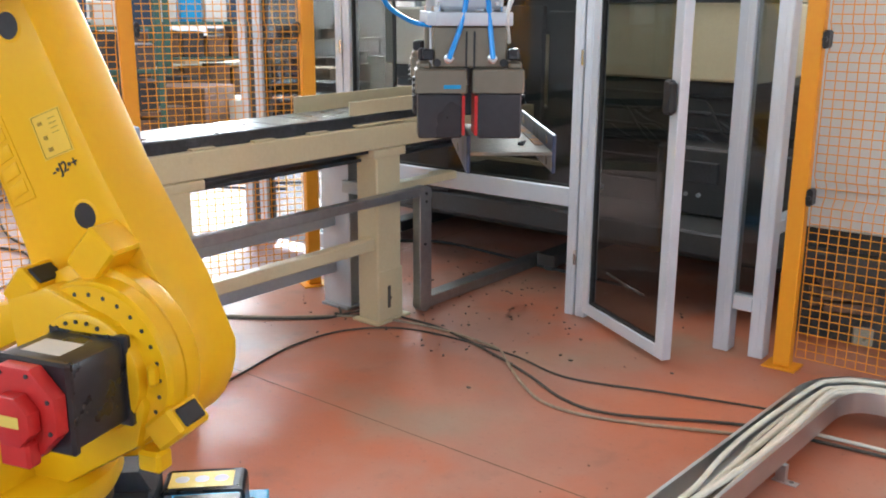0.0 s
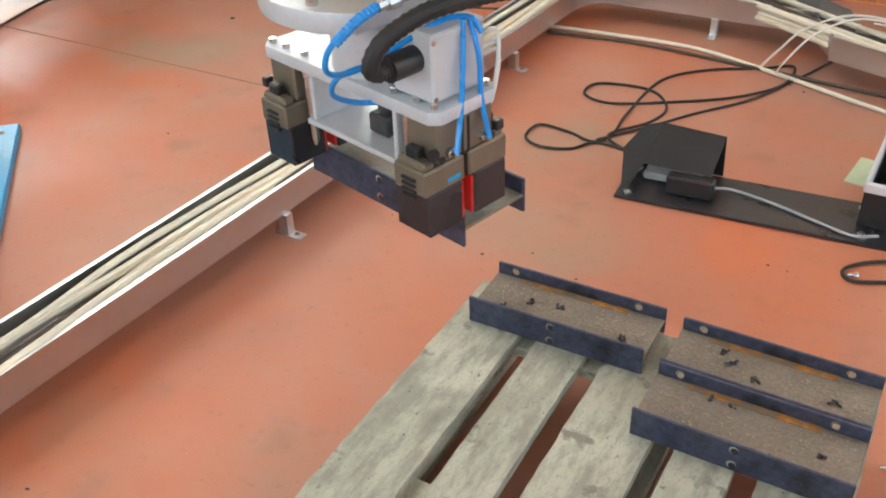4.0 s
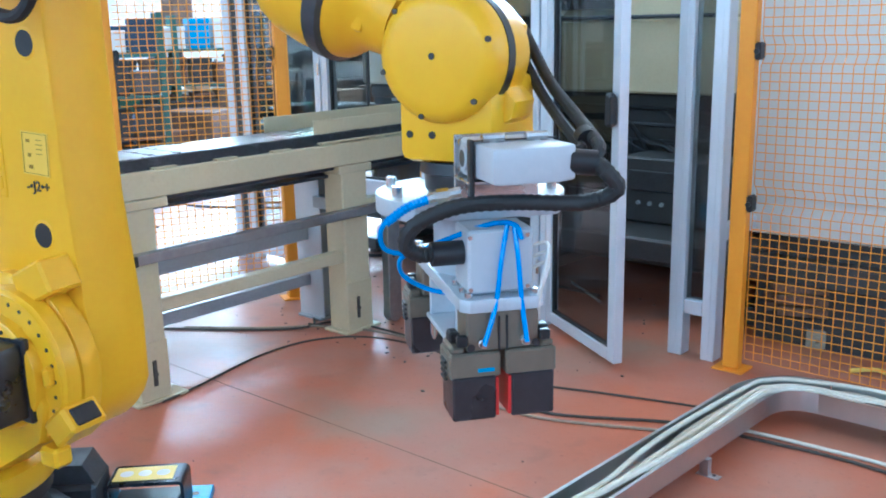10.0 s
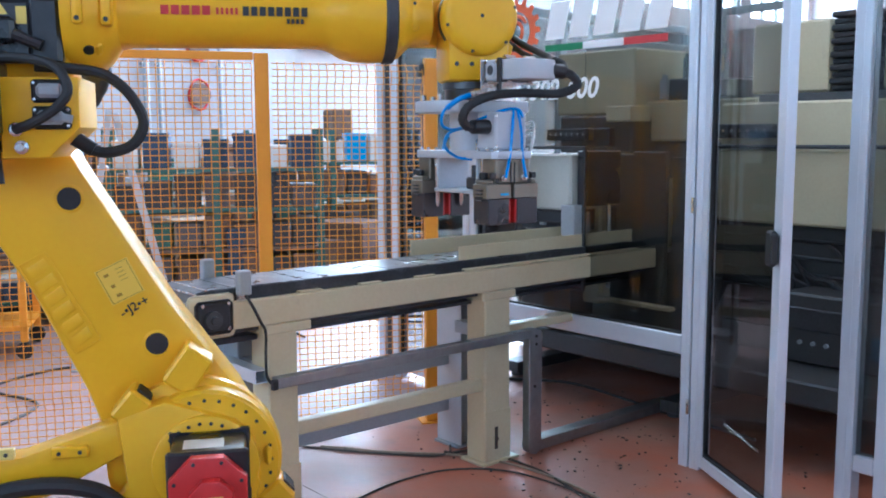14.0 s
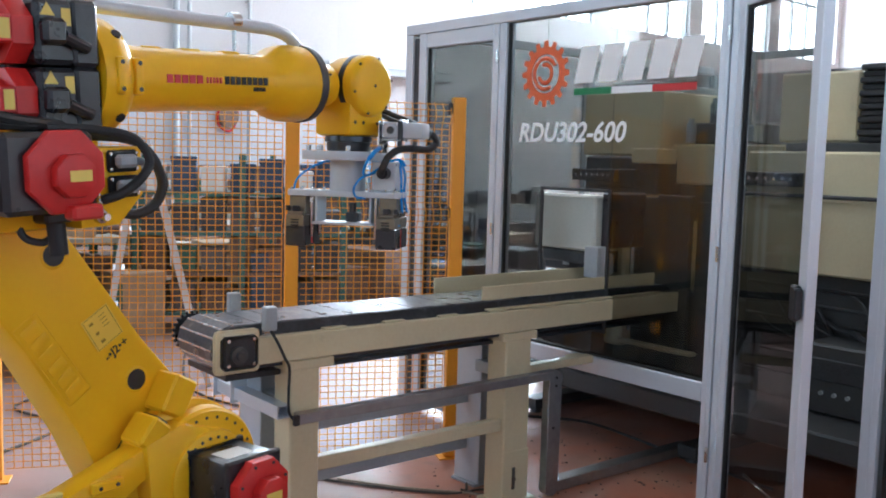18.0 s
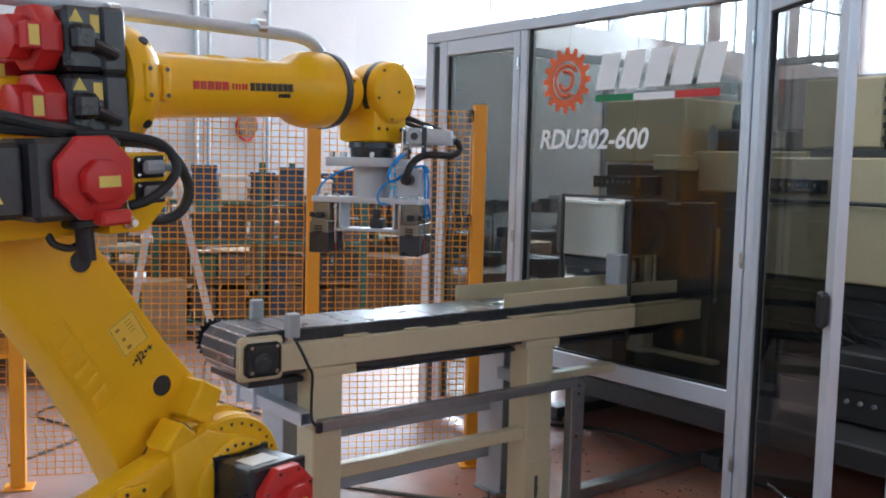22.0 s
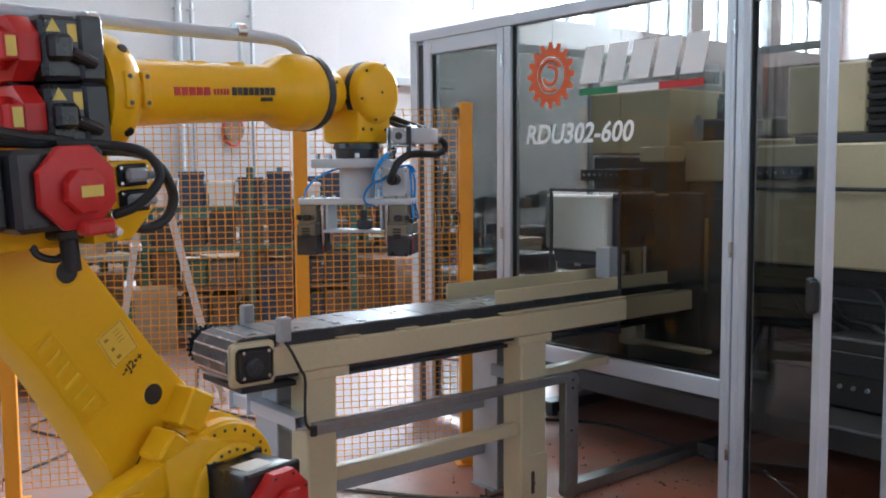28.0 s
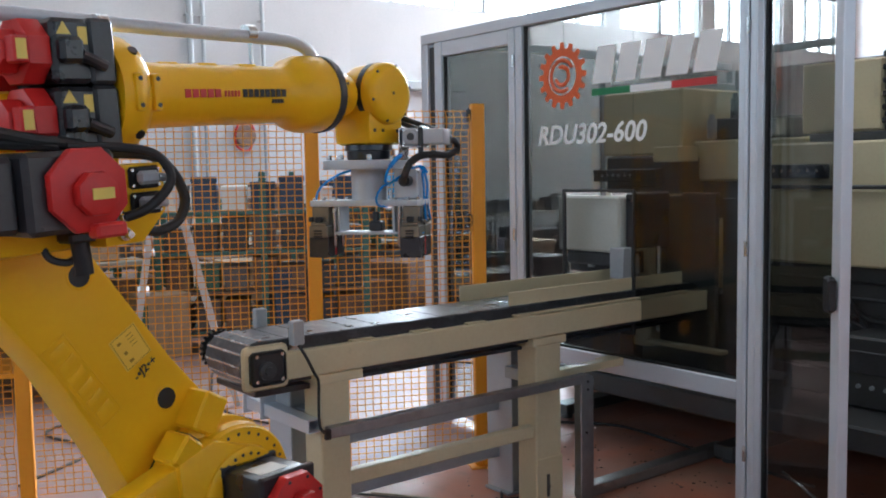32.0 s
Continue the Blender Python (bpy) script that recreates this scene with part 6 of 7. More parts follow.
# ---- blue floor plate with fork pockets ----
PM = Matrix.Translation((-2.325, 1.596, 0)) @ Matrix.Rotation(radians(-44.3), 4, "Z")
plate = thing("floor_plate", "bright blue painted steel floor plate with bolt holes", "plate", PM)
bm = mesh()
box(bm, (0, -1.45, 0), (1.19, 0, 0.028), 0.003)
part("sheet", bm, BLUE, plate)
for a in (0.06, 0.34, 0.62, 0.90, 1.13):
    for b in (-0.05, -1.38):
        bm = mesh()
        cyl(bm, (a, b, 0.0282), (a, b, 0.0292), 0.012, n=14)
        part("bolt_hole", bm, BLACK, plate)
bm = mesh()
box(bm, (0.30, -0.48, 0.0285), (0.62, -0.20, 0.045), 0.003)
part("shim", bm, BLUE, plate)


def pocket(at, lab):
    p = thing("fork_pocket", "black steel fork pocket" + lab, "bracket", PM @ at, "fork pockets")
    bm = mesh()
    r, w, h = 0.018, 0.235, 0.13
    out, inn = [], []
    for cy, cz, a0 in ((w - r, h - r, 0), (r, h - r, 90), (r, r, 180), (w - r, r, 270)):
        for an in range(a0, a0 + 91, 30):
            out.append((cy + r * math.cos(radians(an)), cz + r * math.sin(radians(an))))
            inn.append((cy + (r - 0.010) * math.cos(radians(an)), cz + (r - 0.010) * math.sin(radians(an))))
    k = len(out)
    for i in range(k):
        j = (i + 1) % k
        prism(bm, [out[i], out[j], inn[j], inn[i]], 0, 0.0, 0.125)
    bmesh.ops.remove_doubles(bm, verts=bm.verts[:], dist=1e-5)
    part("sleeve", bm, SATIN, p)
    bm = mesh()
    box(bm, (0.02, 0.02, 0.0), (0.145, 0.215, 0.062), 0.003)
    part("inner_block", bm, SATIN, p)
    return p


p1 = pocket(Matrix.Translation((0.105, -0.285, 0.029)), " with a yellow warning label")
bm = mesh()
box(bm, (0.015, 0.02, 0.1305), (0.105, 0.20, 0.1315))
lb = part("warning_label", bm, LABEL, p1, "yellow label with round pictograms")
bm = mesh()
for k in range(3):
    cyl(bm, (0.060, 0.055 + k * 0.055, 0.1316), (0.060, 0.055 + k * 0.055, 0.1321), 0.020, n=18)
part("pictogram", bm, WHITE, lb)
p2 = pocket(Matrix.Translation((0.700, -0.285, 0.029)), "")
for px in (0.20, 0.80):
    bm = mesh()
    hose(bm, [(px, -0.285, 0.05), (px + 0.01, -0.31, 0.10), (px, -0.34, 0.13), (px - 0.01, -0.37, 0.10), (px, -0.36, 0.05), (px, -0.33, 0.045)], 0.010, 8)
    solid("fork_cable", bm, RUBBER, "short black cable behind a fork pocket", "cable", at=PM)

# ---- cable tray ----
TW = 0.076


def tray(at, length, label, feet):
    t = thing("cable_tray", label, "cable tray", at, "cable trays")
    w, lo, hi = TW, 0.060, 0.136
    bm = mesh()
    box(bm, (-w, 0, lo), (w, length, lo + 0.002))
    part("bottom", bm, GALV, t)
    for s in (-1, 1):
        bm = mesh()
        a, b = (w - 0.002, w) if s > 0 else (-w, -w + 0.002)
        c, d = (w - 0.011, w + 0.001) if s > 0 else (-w - 0.001, -w + 0.011)
        prism(bm, [(a, lo + 0.003), (b, lo + 0.003), (b, hi), (d, hi + 0.003), (c, hi + 0.003), (c, hi + 0.001), (a, hi + 0.001)], 1, 0, length)
        part("side_wall", bm, GALV, t)
    for y in feet:
        bm = mesh()
        box(bm, (w - 0.02, y - 0.012, 0.002), (w + 0.012, y + 0.012, lo))
        box(bm, (w - 0.03, y - 0.016, 0), (w + 0.05, y + 0.016, 0.003))
        f = part("foot", bm, GALV, t)
        bm = mesh()
        cyl(bm, (w + 0.03, y, 0.003), (w + 0.03, y, 0.007), 0.007, n=8)
        part("bolt", bm, STEEL, f)
    return t


TA = Matrix.Translation((-1.32, 0.0, 0)) @ Matrix.Rotation(radians(-3.2), 4, "Z") @ Matrix.Translation((-0.025, 0, 0))
tray(TA @ Matrix.Translation((0, -1.2, 0)), 4.35, "open galvanised cable tray full of grey cables on the floor", (0.31, 1.51, 2.71, 3.91))
TB = Matrix.Translation((-0.96, 3.365, 0)) @ Matrix.Rotation(radians(-90), 4, "Z")
tray(TB, 0.72, "open galvanised cable tray running beside the fence", (0.37,))
TC = Matrix.Translation((-0.13, 3.15, 0)) @ Matrix.Rotation(radians(-110), 4, "Z")
tray(TC, 1.9, "open galvanised cable tray leading away from the fence", (0.5, 1.4))
# corner piece
corner = thing("tray_corner", "curved galvanised corner of the cable tray", "cable tray")
pa, pb = TA @ Vector((0, 3.15, 0)), TB @ Vector((0, 0, 0))
arc = []
for k in range(9):
    s = k / 8
    c1, c2 = TA @ Vector((0, 3.29, 0)), TB @ Vector((0, -0.12, 0))
    arc.append(pa * (1 - s) ** 3 + 3 * c1 * s * (1 - s) ** 2 + 3 * c2 * s * s * (1 - s) + pb * s**3)
for nm, off, lo, hi, th in (("side_wall", -TW, 0.063, 0.139, 0.002), ("side_wall", TW - 0.002, 0.063, 0.139, 0.002), ("bottom", -TW, 0.060, 0.062, 2 * TW)):
    sides = []
    for k, c in enumerate(arc):
        w = (arc[min(k + 1, 8)] - arc[max(k - 1, 0)]).normalized()
        sd = Vector((w.y, -w.x, 0))
        sides.append((c + sd * off, c + sd * (off + th)))
    bm = mesh()
    prism(bm, [(a.x, a.y) for a, b in sides] + [(b.x, b.y) for a, b in sides[::-1]], 2, lo, hi)
    part(nm, bm, GALV, corner)
bend = thing("tray_corner", "galvanised corner plate joining two cable trays", "cable tray")
q1, q2 = TB @ Vector((0, 0.72, 0)), TC @ Vector((0, 0, 0))
for s in (-1, 1):
    a, b = TB @ Vector((s * TW, 0.70, 0)), TC @ Vector((s * TW, 0.02, 0))
    m1 = (a + b) / 2 + (Vector((0.03, 0.03, 0)) if s < 0 else Vector((0.0, 0.0, 0)))
    w = (b - a).normalized()
    sd = Vector((w.y, -w.x, 0)) * 0.002
    bm = mesh()
    prism(bm, [(v.x, v.y) for v in (a, m1, b, b + sd, m1 + sd, a + sd)], 2, 0.062, 0.1385)
    part("side_wall", bm, GALV, bend)
bm = mesh()
prism(bm, [(v.x, v.y) for v in (TB @ Vector((-TW, 0.70, 0)), TC @ Vector((-TW, 0.02, 0)), TC @ Vector((TW, 0.02, 0)), TB @ Vector((TW, 0.70, 0)))], 2, 0.0585, 0.0598)
part("bottom", bm, GALV, bend)
rs = random.Random(11)
drift = [rs.gauss(0, 0.009) for k in range(40)]
for k in range(20):
    bm = mesh()
    pts = []
    base, lay = (-0.024 + 0.0125 * k, 0.074) if k < 7 else (-0.018 + 0.0125 * (k - 7), 0.096) if k < 14 else (-0.010 + 0.0140 * (k - 14), 0.114 + 0.007 * (k % 3))
    slow, off = rs.gauss(0, 0.006), base
    step = 0
    y = -1.15
    while y < 3.0:
        slow = 0.7 * slow + rs.gauss(0, 0.0115)
        off = min(0.062, max(-0.050, base + drift[step] + slow))
        step += 1
        pts.append(TA @ Vector((off, y, lay + rs.gauss(0, 0.004))))
        y += 0.28
    n = len(arc)
    for j, c in enumerate(arc[1:-1:2]):
        pts.append(c + Vector((off * 0.6, -off * 0.6, lay + 0.01)))
    y = 0.1
    while y < 0.7:
        off = min(0.06, max(-0.06, off + rs.gauss(0, 0.014)))
        pts.append(TB @ Vector((off, y, lay + rs.gauss(0, 0.004) + 0.01)))
        y += 0.2
    y = 0.15
    while y < 1.8:
        off = min(0.06, max(-0.06, off + rs.gauss(0, 0.014)))
        pts.append(TC @ Vector((off, y, lay + rs.gauss(0, 0.004) + 0.01)))
        y += 0.25
    hose(bm, pts, rs.choice((0.0085, 0.0100, 0.0115)), 8, 4)
    solid("tray_cable", bm, CABLE if k % 8 else OLDCABLE, "grey sheathed cable lying in the tray" if k % 8 else "dark cable lying in the tray", "cable", "cables in the tray")


# ---- mesh fences ----
def fence_panel(run, p, q, lo, hi, folds=(0.35, 0.75, 1.35, 1.85), pitch=0.045, r=0.0026, tall=0.045):
    """A welded wire panel from p to q with pressed folds."""
    p, q = Vector((*p, 0)), Vector((*q, 0))
    span = (q - p).length
    m = Matrix.Translation(p) @ Matrix.Rotation(math.atan2((q - p).y, (q - p).x), 4, "Z")
    bm = mesh()

    def wire(a, b):
        a, b = Vector(a), Vector(b)
        s, u, w = frame_of(b - a)
        ra = [bm.verts.new(a + d * r) for d in (s, u, -s, -u)]
        rb = [bm.verts.new(b + d * r) for d in (s, u, -s, -u)]
        for i in range(4):
            bm.faces.new((ra[i], ra[(i + 1) % 4], rb[(i + 1) % 4], rb[i]))

    zs = [lo]
    for f in folds:
        if lo + 0.1 < f < hi - 0.06:
            zs += [f - 0.06, f - 0.022, f + 0.022, f + 0.06]
    zs.append(hi)
    ys = [0.034 if any(abs(z - f) < 0.03 for f in folds) else 0.0 for z in zs]
    k = int(span / pitch)
    for i in range(k + 1):
        xx = min(i * pitch, span)
        for j in range(len(zs) - 1):
            wire((xx, ys[j], zs[j]), (xx, ys[j + 1], zs[j + 1]))
    z = lo
    while z < hi:
        y = float(np.interp(z, zs, ys))
        wire((0, y, z), (span, y, z))
        z += tall
    return part("wire_mesh", bm, ORANGE, run, "orange welded wire mesh", at=m)


def fence_post(run, p, turn, hi, clips):
    m = Matrix.Translation((*p, 0)) @ Matrix.Rotation(radians(turn), 4, "Z")
    bm = mesh()
    box(bm, (-0.035, -0.025, 0.008), (0.035, 0.025, hi), 0.004)
    f = part("post", bm, ORANGE, run, at=m)
    bm = mesh()
    box(bm, (-0.07, -0.06, 0), (0.07, 0.06, 0.008), 0.002)
    part("foot_plate", bm, ORANGE, f)
    for z in clips:
        bm = mesh()
        box(bm, (0.036, -0.04, z - 0.035), (0.062, 0.02, z + 0.035), 0.008)
        cyl(bm, (0.05, -0.04, z), (0.05, -0.052, z), 0.011, n=6)
        part("clip", bm, BLACK, f)


FA, FB, FC = Vector((-3.875, 3.275)), Vector((-4.245, 2.47)), Vector((-4.84, 1.16))
turn = math.degrees(math.atan2((FA - FB).y, (FA - FB).x))
FD = FC + (FC - FB).normalized() * 1.5
run = thing("safety_fence", "orange welded wire safety fence with square posts", "fence", group="safety fences")
fence_post(run, FA, turn + 180, 1.98, (0.75, 1.36, 1.92))
for p in (FB, FC, FD):
    fence_post(run, p, turn, 1.99, (0.75, 1.36))
for a, b in ((FA, FB), (FB, FC), (FC, FD)):
    d = (b - a).normalized() * 0.05
    fence_panel(run, a + d, b - d, 0.06, 1.95, (0.30, 0.82, 1.345, 1.885), 0.042, 0.0022, 0.033)
bm = mesh()
d = FC - FB
m = Matrix.Translation((*FB, 0)) @ Matrix.Rotation(math.atan2(d.y, d.x), 4, "Z")
box(bm, (0.04, -0.018, 1.955), (d.length - 0.04, 0.018, 1.995), 0.003, m)
part("top_bar", bm, ORANGE, run)
run = thing("safety_fence", "orange welded wire safety fence beside the cable tray", "fence", group="safety fences")
for xx in (-1.467, 0.99, 3.44):
    fence_post(run, (xx, 3.70), 0, 2.0, (0.74, 1.36, 1.92))
for a, b in ((-1.42, 0.94), (1.04, 3.39)):
    fence_panel(run, (a, 3.715), (b, 3.715), 0.05, 1.97, folds=(0.76, 1.36, 1.88), pitch=0.040, r=0.0020, tall=0.036)

# ---- things on the floor ----
def floor_cable(pts, r, mat, label, z=None):
    bm = mesh()
    r *= 0.8
    hose(bm, [(a, b, (z or r) + 0.001 * (i % 2)) for i, (a, b) in enumerate(pts)], r, 8, 7)
    return solid("floor_cable", bm, mat, label, "cable", "floor cables")


LC = "dusty dark cable lying in curves on the floor"
floor_cable([(-3.96, 2.483), (-3.677, 2.668), (-3.416, 2.892), (-3.327, 3.10), (-2.956, 3.15), (-2.60, 3.06), (-2.26, 2.93), (-2.0, 2.80), (-1.79, 2.80), (-1.45, 2.98), (-1.28, 3.05)], 0.0075, OLDCABLE, LC)
floor_cable([(-3.9, 2.56), (-3.60, 2.76), (-3.30, 3.02), (-2.95, 3.12), (-2.55, 3.10), (-2.40, 2.99), (-2.2, 2.82), (-2.02, 2.72), (-1.78, 2.745), (-1.42, 2.90), (-1.25, 2.97)], 0.0075, DUSTCABLE, "dusty beige-brown cable lying in curves on the floor")
floor_cable([(-3.12, 1.92), (-3.16, 2.15), (-3.25, 2.55), (-3.20, 2.85), (-2.96, 3.05), (-2.45, 3.07), (-2.11, 3.0), (-1.75, 3.10), (-1.45, 3.19), (-1.3, 3.22)], 0.006, OLDCABLE, LC)
floor_cable([(-3.40, 3.0), (-3.50, 3.10), (-3.49, 3.22), (-3.40, 3.25), (-3.33, 3.15), (-3.31, 3.02), (-3.42, 2.98)], 0.008, OLDCABLE, "coil of dark cable beside the conveyor leg")
floor_cable([(-4.3, 4.15), (-4.185, 4.224), (-3.901, 4.425), (-3.47, 4.402), (-3.185, 4.357), (-2.977, 4.337), (-2.5, 4.30)], 0.012, RUBBER, "black cable under the machine")
floor_cable([(-0.50, 2.29), (-0.647, 2.312), (-0.708, 2.243), (-0.796, 2.216), (-0.861, 2.256), (-0.854, 2.343), (-0.758, 2.339), (-0.664, 2.311), (-0.632, 2.388), (-0.641, 2.533), (-0.627, 2.813), (-0.517, 2.957), (-0.352, 3.055), (-0.261, 3.108), (-0.261, 2.947), (-0.375, 2.788), (-0.557, 2.663), (-0.715, 2.578), (-0.816, 2.61), (-0.804, 2.704), (-0.637, 2.729), (-0.544, 2.624), (-0.558, 2.507), (-0.64, 2.37), (-0.55, 2.30), (-0.46, 2.28)], 0.0055, RUBBER, "black cable in loose loops beside the foot switch")
floor_cable([(-0.66, 2.33), (-0.56, 2.46), (-0.453, 2.623), (-0.323, 2.798), (-0.219, 3.041), (-0.136, 3.25), (-0.051, 3.42)], 0.005, RUBBER, "black cable running from the foot switch to the tray")
floor_cable([(0.8, 2.0), (0.55, 2.06), (0.357, 2.05), (0.206, 2.052), (0.112, 1.981), (0.134, 1.931), (0.242, 1.977), (0.362, 1.991), (0.6, 1.95), (0.9, 1.9)], 0.0055, RUBBER, "black cable looped on the floor beside the case")
floor_cable([(-1.2, 3.10), (-0.9, 3.12), (-0.6, 3.12), (-0.3, 3.02), (0.0, 2.9), (0.4, 2.75), (0.8, 2.7)], 0.009, CABLE, "grey cable running along the tray")
floor_cable([(-1.15, 3.05), (-0.8, 3.08), (-0.45, 3.05), (0.0, 3.0), (0.5, 2.95)], 0.008, OLDCABLE, LC)
for k, pts in enumerate(([(-0.30, 3.02, 0.01), (-0.27, 2.95, 0.08), (-0.2, 3.0, 0.17), (-0.1, 3.1, 0.2), (0.0, 3.2, 0.17)], [(-0.36, 3.05, 0.01), (-0.30, 3.0, 0.10), (-0.24, 3.06, 0.16), (-0.12, 3.16, 0.19), (0.02, 3.22, 0.17)], [(-0.05, 3.2, 0.16), (0.05, 3.05, 0.2), (0.2, 3.0, 0.12), (0.32, 2.95, 0.02)])):
    bm = mesh()
    hose(bm, pts, 0.004, 6)
    solid("white_lead", bm, WHITE, "thin white lead hanging over the tray rim", "cable", "white leads")

# foot switch on its black plate
fs = thing("foot_switch", "black hooded foot switch on a long black steel plate", "foot switch", pose(-0.497, 2.045, 0, 0, 0, 4.5))
bm = mesh()
box(bm, (0, 0, 0), (1.25, 0.20, 0.010), 0.001)
part("base_plate", bm, SATIN, fs, "scratched glossy black plate")
for a, b in ((0.03, 0.03), (0.03, 0.17), (0.62, 0.03), (0.62, 0.17)):
    bm = mesh()
    cyl(bm, (a, b, 0.01), (a, b, 0.013), 0.016, n=14)
    cyl(bm, (a, b, 0.013), (a, b, 0.022), 0.009, n=6)
    part("bolt", bm, STEEL, fs)


def sheet(bm, pts, thick=0.003):
    """A flat folded sheet panel through the points."""
    pts = [Vector(p) for p in pts]
    nrm = (pts[1] - pts[0]).cross(pts[2] - pts[0]).normalized() * thick
    lo, hi = [bm.verts.new(p) for p in pts], [bm.verts.new(p + nrm) for p in pts]
    k = len(pts)
    bm.faces.new(lo[::-1])
    bm.faces.new(hi)
    for i in range(k):
        bm.faces.new((lo[i], lo[(i + 1) % k], hi[(i + 1) % k], hi[i]))


for pts in (
    [(0.055, 0.080, 0.075), (0.235, 0.090, 0.065), (0.250, 0.160, 0.150), (0.075, 0.155, 0.165)],
    [(0.055, 0.080, 0.075), (0.075, 0.155, 0.165), (0.035, 0.150, 0.155), (-0.005, 0.090, 0.105), (0.010, 0.035, 0.012), (0.025, 0.037, 0.012)],
    [(0.075, 0.158, 0.165), (0.250, 0.163, 0.150), (0.250, 0.200, 0.012), (0.060, 0.200, 0.012)],
    [(-0.005, 0.090, 0.105), (0.035, 0.150, 0.155), (0.060, 0.200, 0.012), (0.000, 0.135, 0.012)],
):
    bm = mesh()
    sheet(bm, pts)
    part("hood_panel", bm, BLACK, fs, "black sheet hood panel")
bm = mesh()
box(bm, (0.050, 0.105, 0.012), (0.200, 0.185, 0.035), 0.006)
part("pedal", bm, GREY, fs)
bm = mesh()
box(bm, (0.125, 0.050, 0.012), (0.250, 0.090, 0.066), 0.005)
part("end_box", bm, BLACK, fs)
bm = mesh()
hose(bm, [(0.245, 0.08, 0.04), (0.29, 0.13, 0.016), (0.40, 0.10, 0.015), (0.52, 0.05, 0.015), (0.60, 0.02, 0.015), (0.66, 0.04, 0.015)], 0.004, 8)
part("lead", bm, GREY, fs)

# open tool case
tc = thing("tool_case", "open black tool case with aluminium edges and hand tools", "tool case", pose(0.10, 2.175, 0.012, 0, 0, -1))
bm = mesh()
rings = []
for inset, zz in ((0, 0), (0, 0.105), (0.006, 0.105), (0.006, 0.004)):
    rings.append([bm.verts.new(v) for v in ((inset, inset, zz), (0.46 - inset, inset, zz), (0.46 - inset, 0.30 - inset, zz), (inset, 0.30 - inset, zz))])
for lower, upper_ring in zip(rings, rings[1:]):
    for i in range(4):
        bm.faces.new((lower[i], lower[(i + 1) % 4], upper_ring[(i + 1) % 4], upper_ring[i]))
bm.faces.new(rings[0][::-1])
bm.faces.new(rings[-1])
part("shell", bm, BLACK, tc)
bm = mesh()
for a, b in (((-0.004, -0.004), (0.464, 0.010)), ((-0.004, 0.290), (0.464, 0.304)), ((-0.004, 0.010), (0.010, 0.290)), ((0.450, 0.010), (0.464, 0.290))):
    box(bm, (a[0], a[1], 0.094), (b[0], b[1], 0.122), 0.004)
part("edge_frame", bm, ALU, tc, "bright aluminium edge frame")
LM = Matrix.Translation((0, 0.306, 0.115)) @ Matrix.Rotation(radians(12), 4, "X")
bm = mesh()
box(bm, (0, 0, 0.0), (0.46, 0.05, 0.30), 0.006, LM)
part("lid", bm, BLACK, tc)
bm = mesh()
for a, b in (((-0.004, 0.0), (0.010, 0.304)), ((0.450, 0.0), (0.464, 0.304)), ((0.010, 0.290), (0.450, 0.304))):
    box(bm, (a[0], -0.006, a[1]), (b[0], 0.056, b[1]), 0.004, LM)
part("edge_frame", bm, ALU, tc)
for k in range(8):
    bm = mesh()
    xx = 0.035 + k * 0.034
    cyl(bm, LM @ Vector((xx, -0.012, 0.19 - 0.004 * k)), LM @ Vector((xx, -0.012, 0.27)), 0.011, 0.009, n=10)
    h = part("screwdriver", bm, RED, tc, "screwdriver with red and yellow handle")
    bm = mesh()
    cyl(bm, LM @ Vector((xx, -0.012, 0.125)), LM @ Vector((xx, -0.012, 0.19 - 0.004 * k)), 0.009, n=8)
    part("grip", bm, LABEL, h)
bm = mesh()
box(bm, (0.02, -0.016, 0.20), (0.44, 0.0, 0.212), 0.002, LM)
part("loop_strip", bm, RUBBER, tc)
for xx in (0.10, 0.34):
    bm = mesh()
    box(bm, (xx, -0.014, 0.082), (xx + 0.04, -0.004, 0.118), 0.004)
    box(bm, (xx + 0.006, -0.022, 0.050), (xx + 0.034, -0.010, 0.090), 0.005)
    cyl(bm, (xx + 0.004, -0.016, 0.088), (xx + 0.036, -0.016, 0.088), 0.005, n=10)
    part("latch", bm, STEEL, tc)
bm = mesh()
hose(bm, [(0.18, -0.003, 0.04), (0.19, -0.025, 0.035), (0.27, -0.025, 0.035), (0.28, -0.003, 0.04)], 0.006, 8)
part("handle", bm, BLACK, tc)
rs = random.Random(3)
for k in range(9):
    xx, yy = 0.05 + rs.random() * 0.34, 0.05 + rs.random() * 0.18
    bm = mesh()
    if k % 3 == 0:
        box(bm, (xx, yy, 0.06), (xx + 0.11, yy + 0.05, 0.115), 0.012, seg=2)
        part("instrument", bm, DARK, tc, "dark hand-held instrument")
    else:
        cyl(bm, (xx, yy, 0.10), (xx + rs.uniform(-0.02, 0.09), yy + rs.uniform(0.03, 0.09), 0.112), 0.010, n=10)
        part("tool_handle", bm, (RED, LABEL, WHITE)[k % 3], tc)
bm = mesh()
prism(bm, [(0, 0), (0.16, -0.03), (0.2, 0.12), (0.03, 0.16)], 2, 0.0, 0.002)
solid("paper_sheet", bm, paint("pale_green_paper", (0.45, 0.58, 0.42), 0.7), "pale green paper sheet beside the case", "paper", at=pose(0.03, 2.40, 0.0, 0, 0, 4))

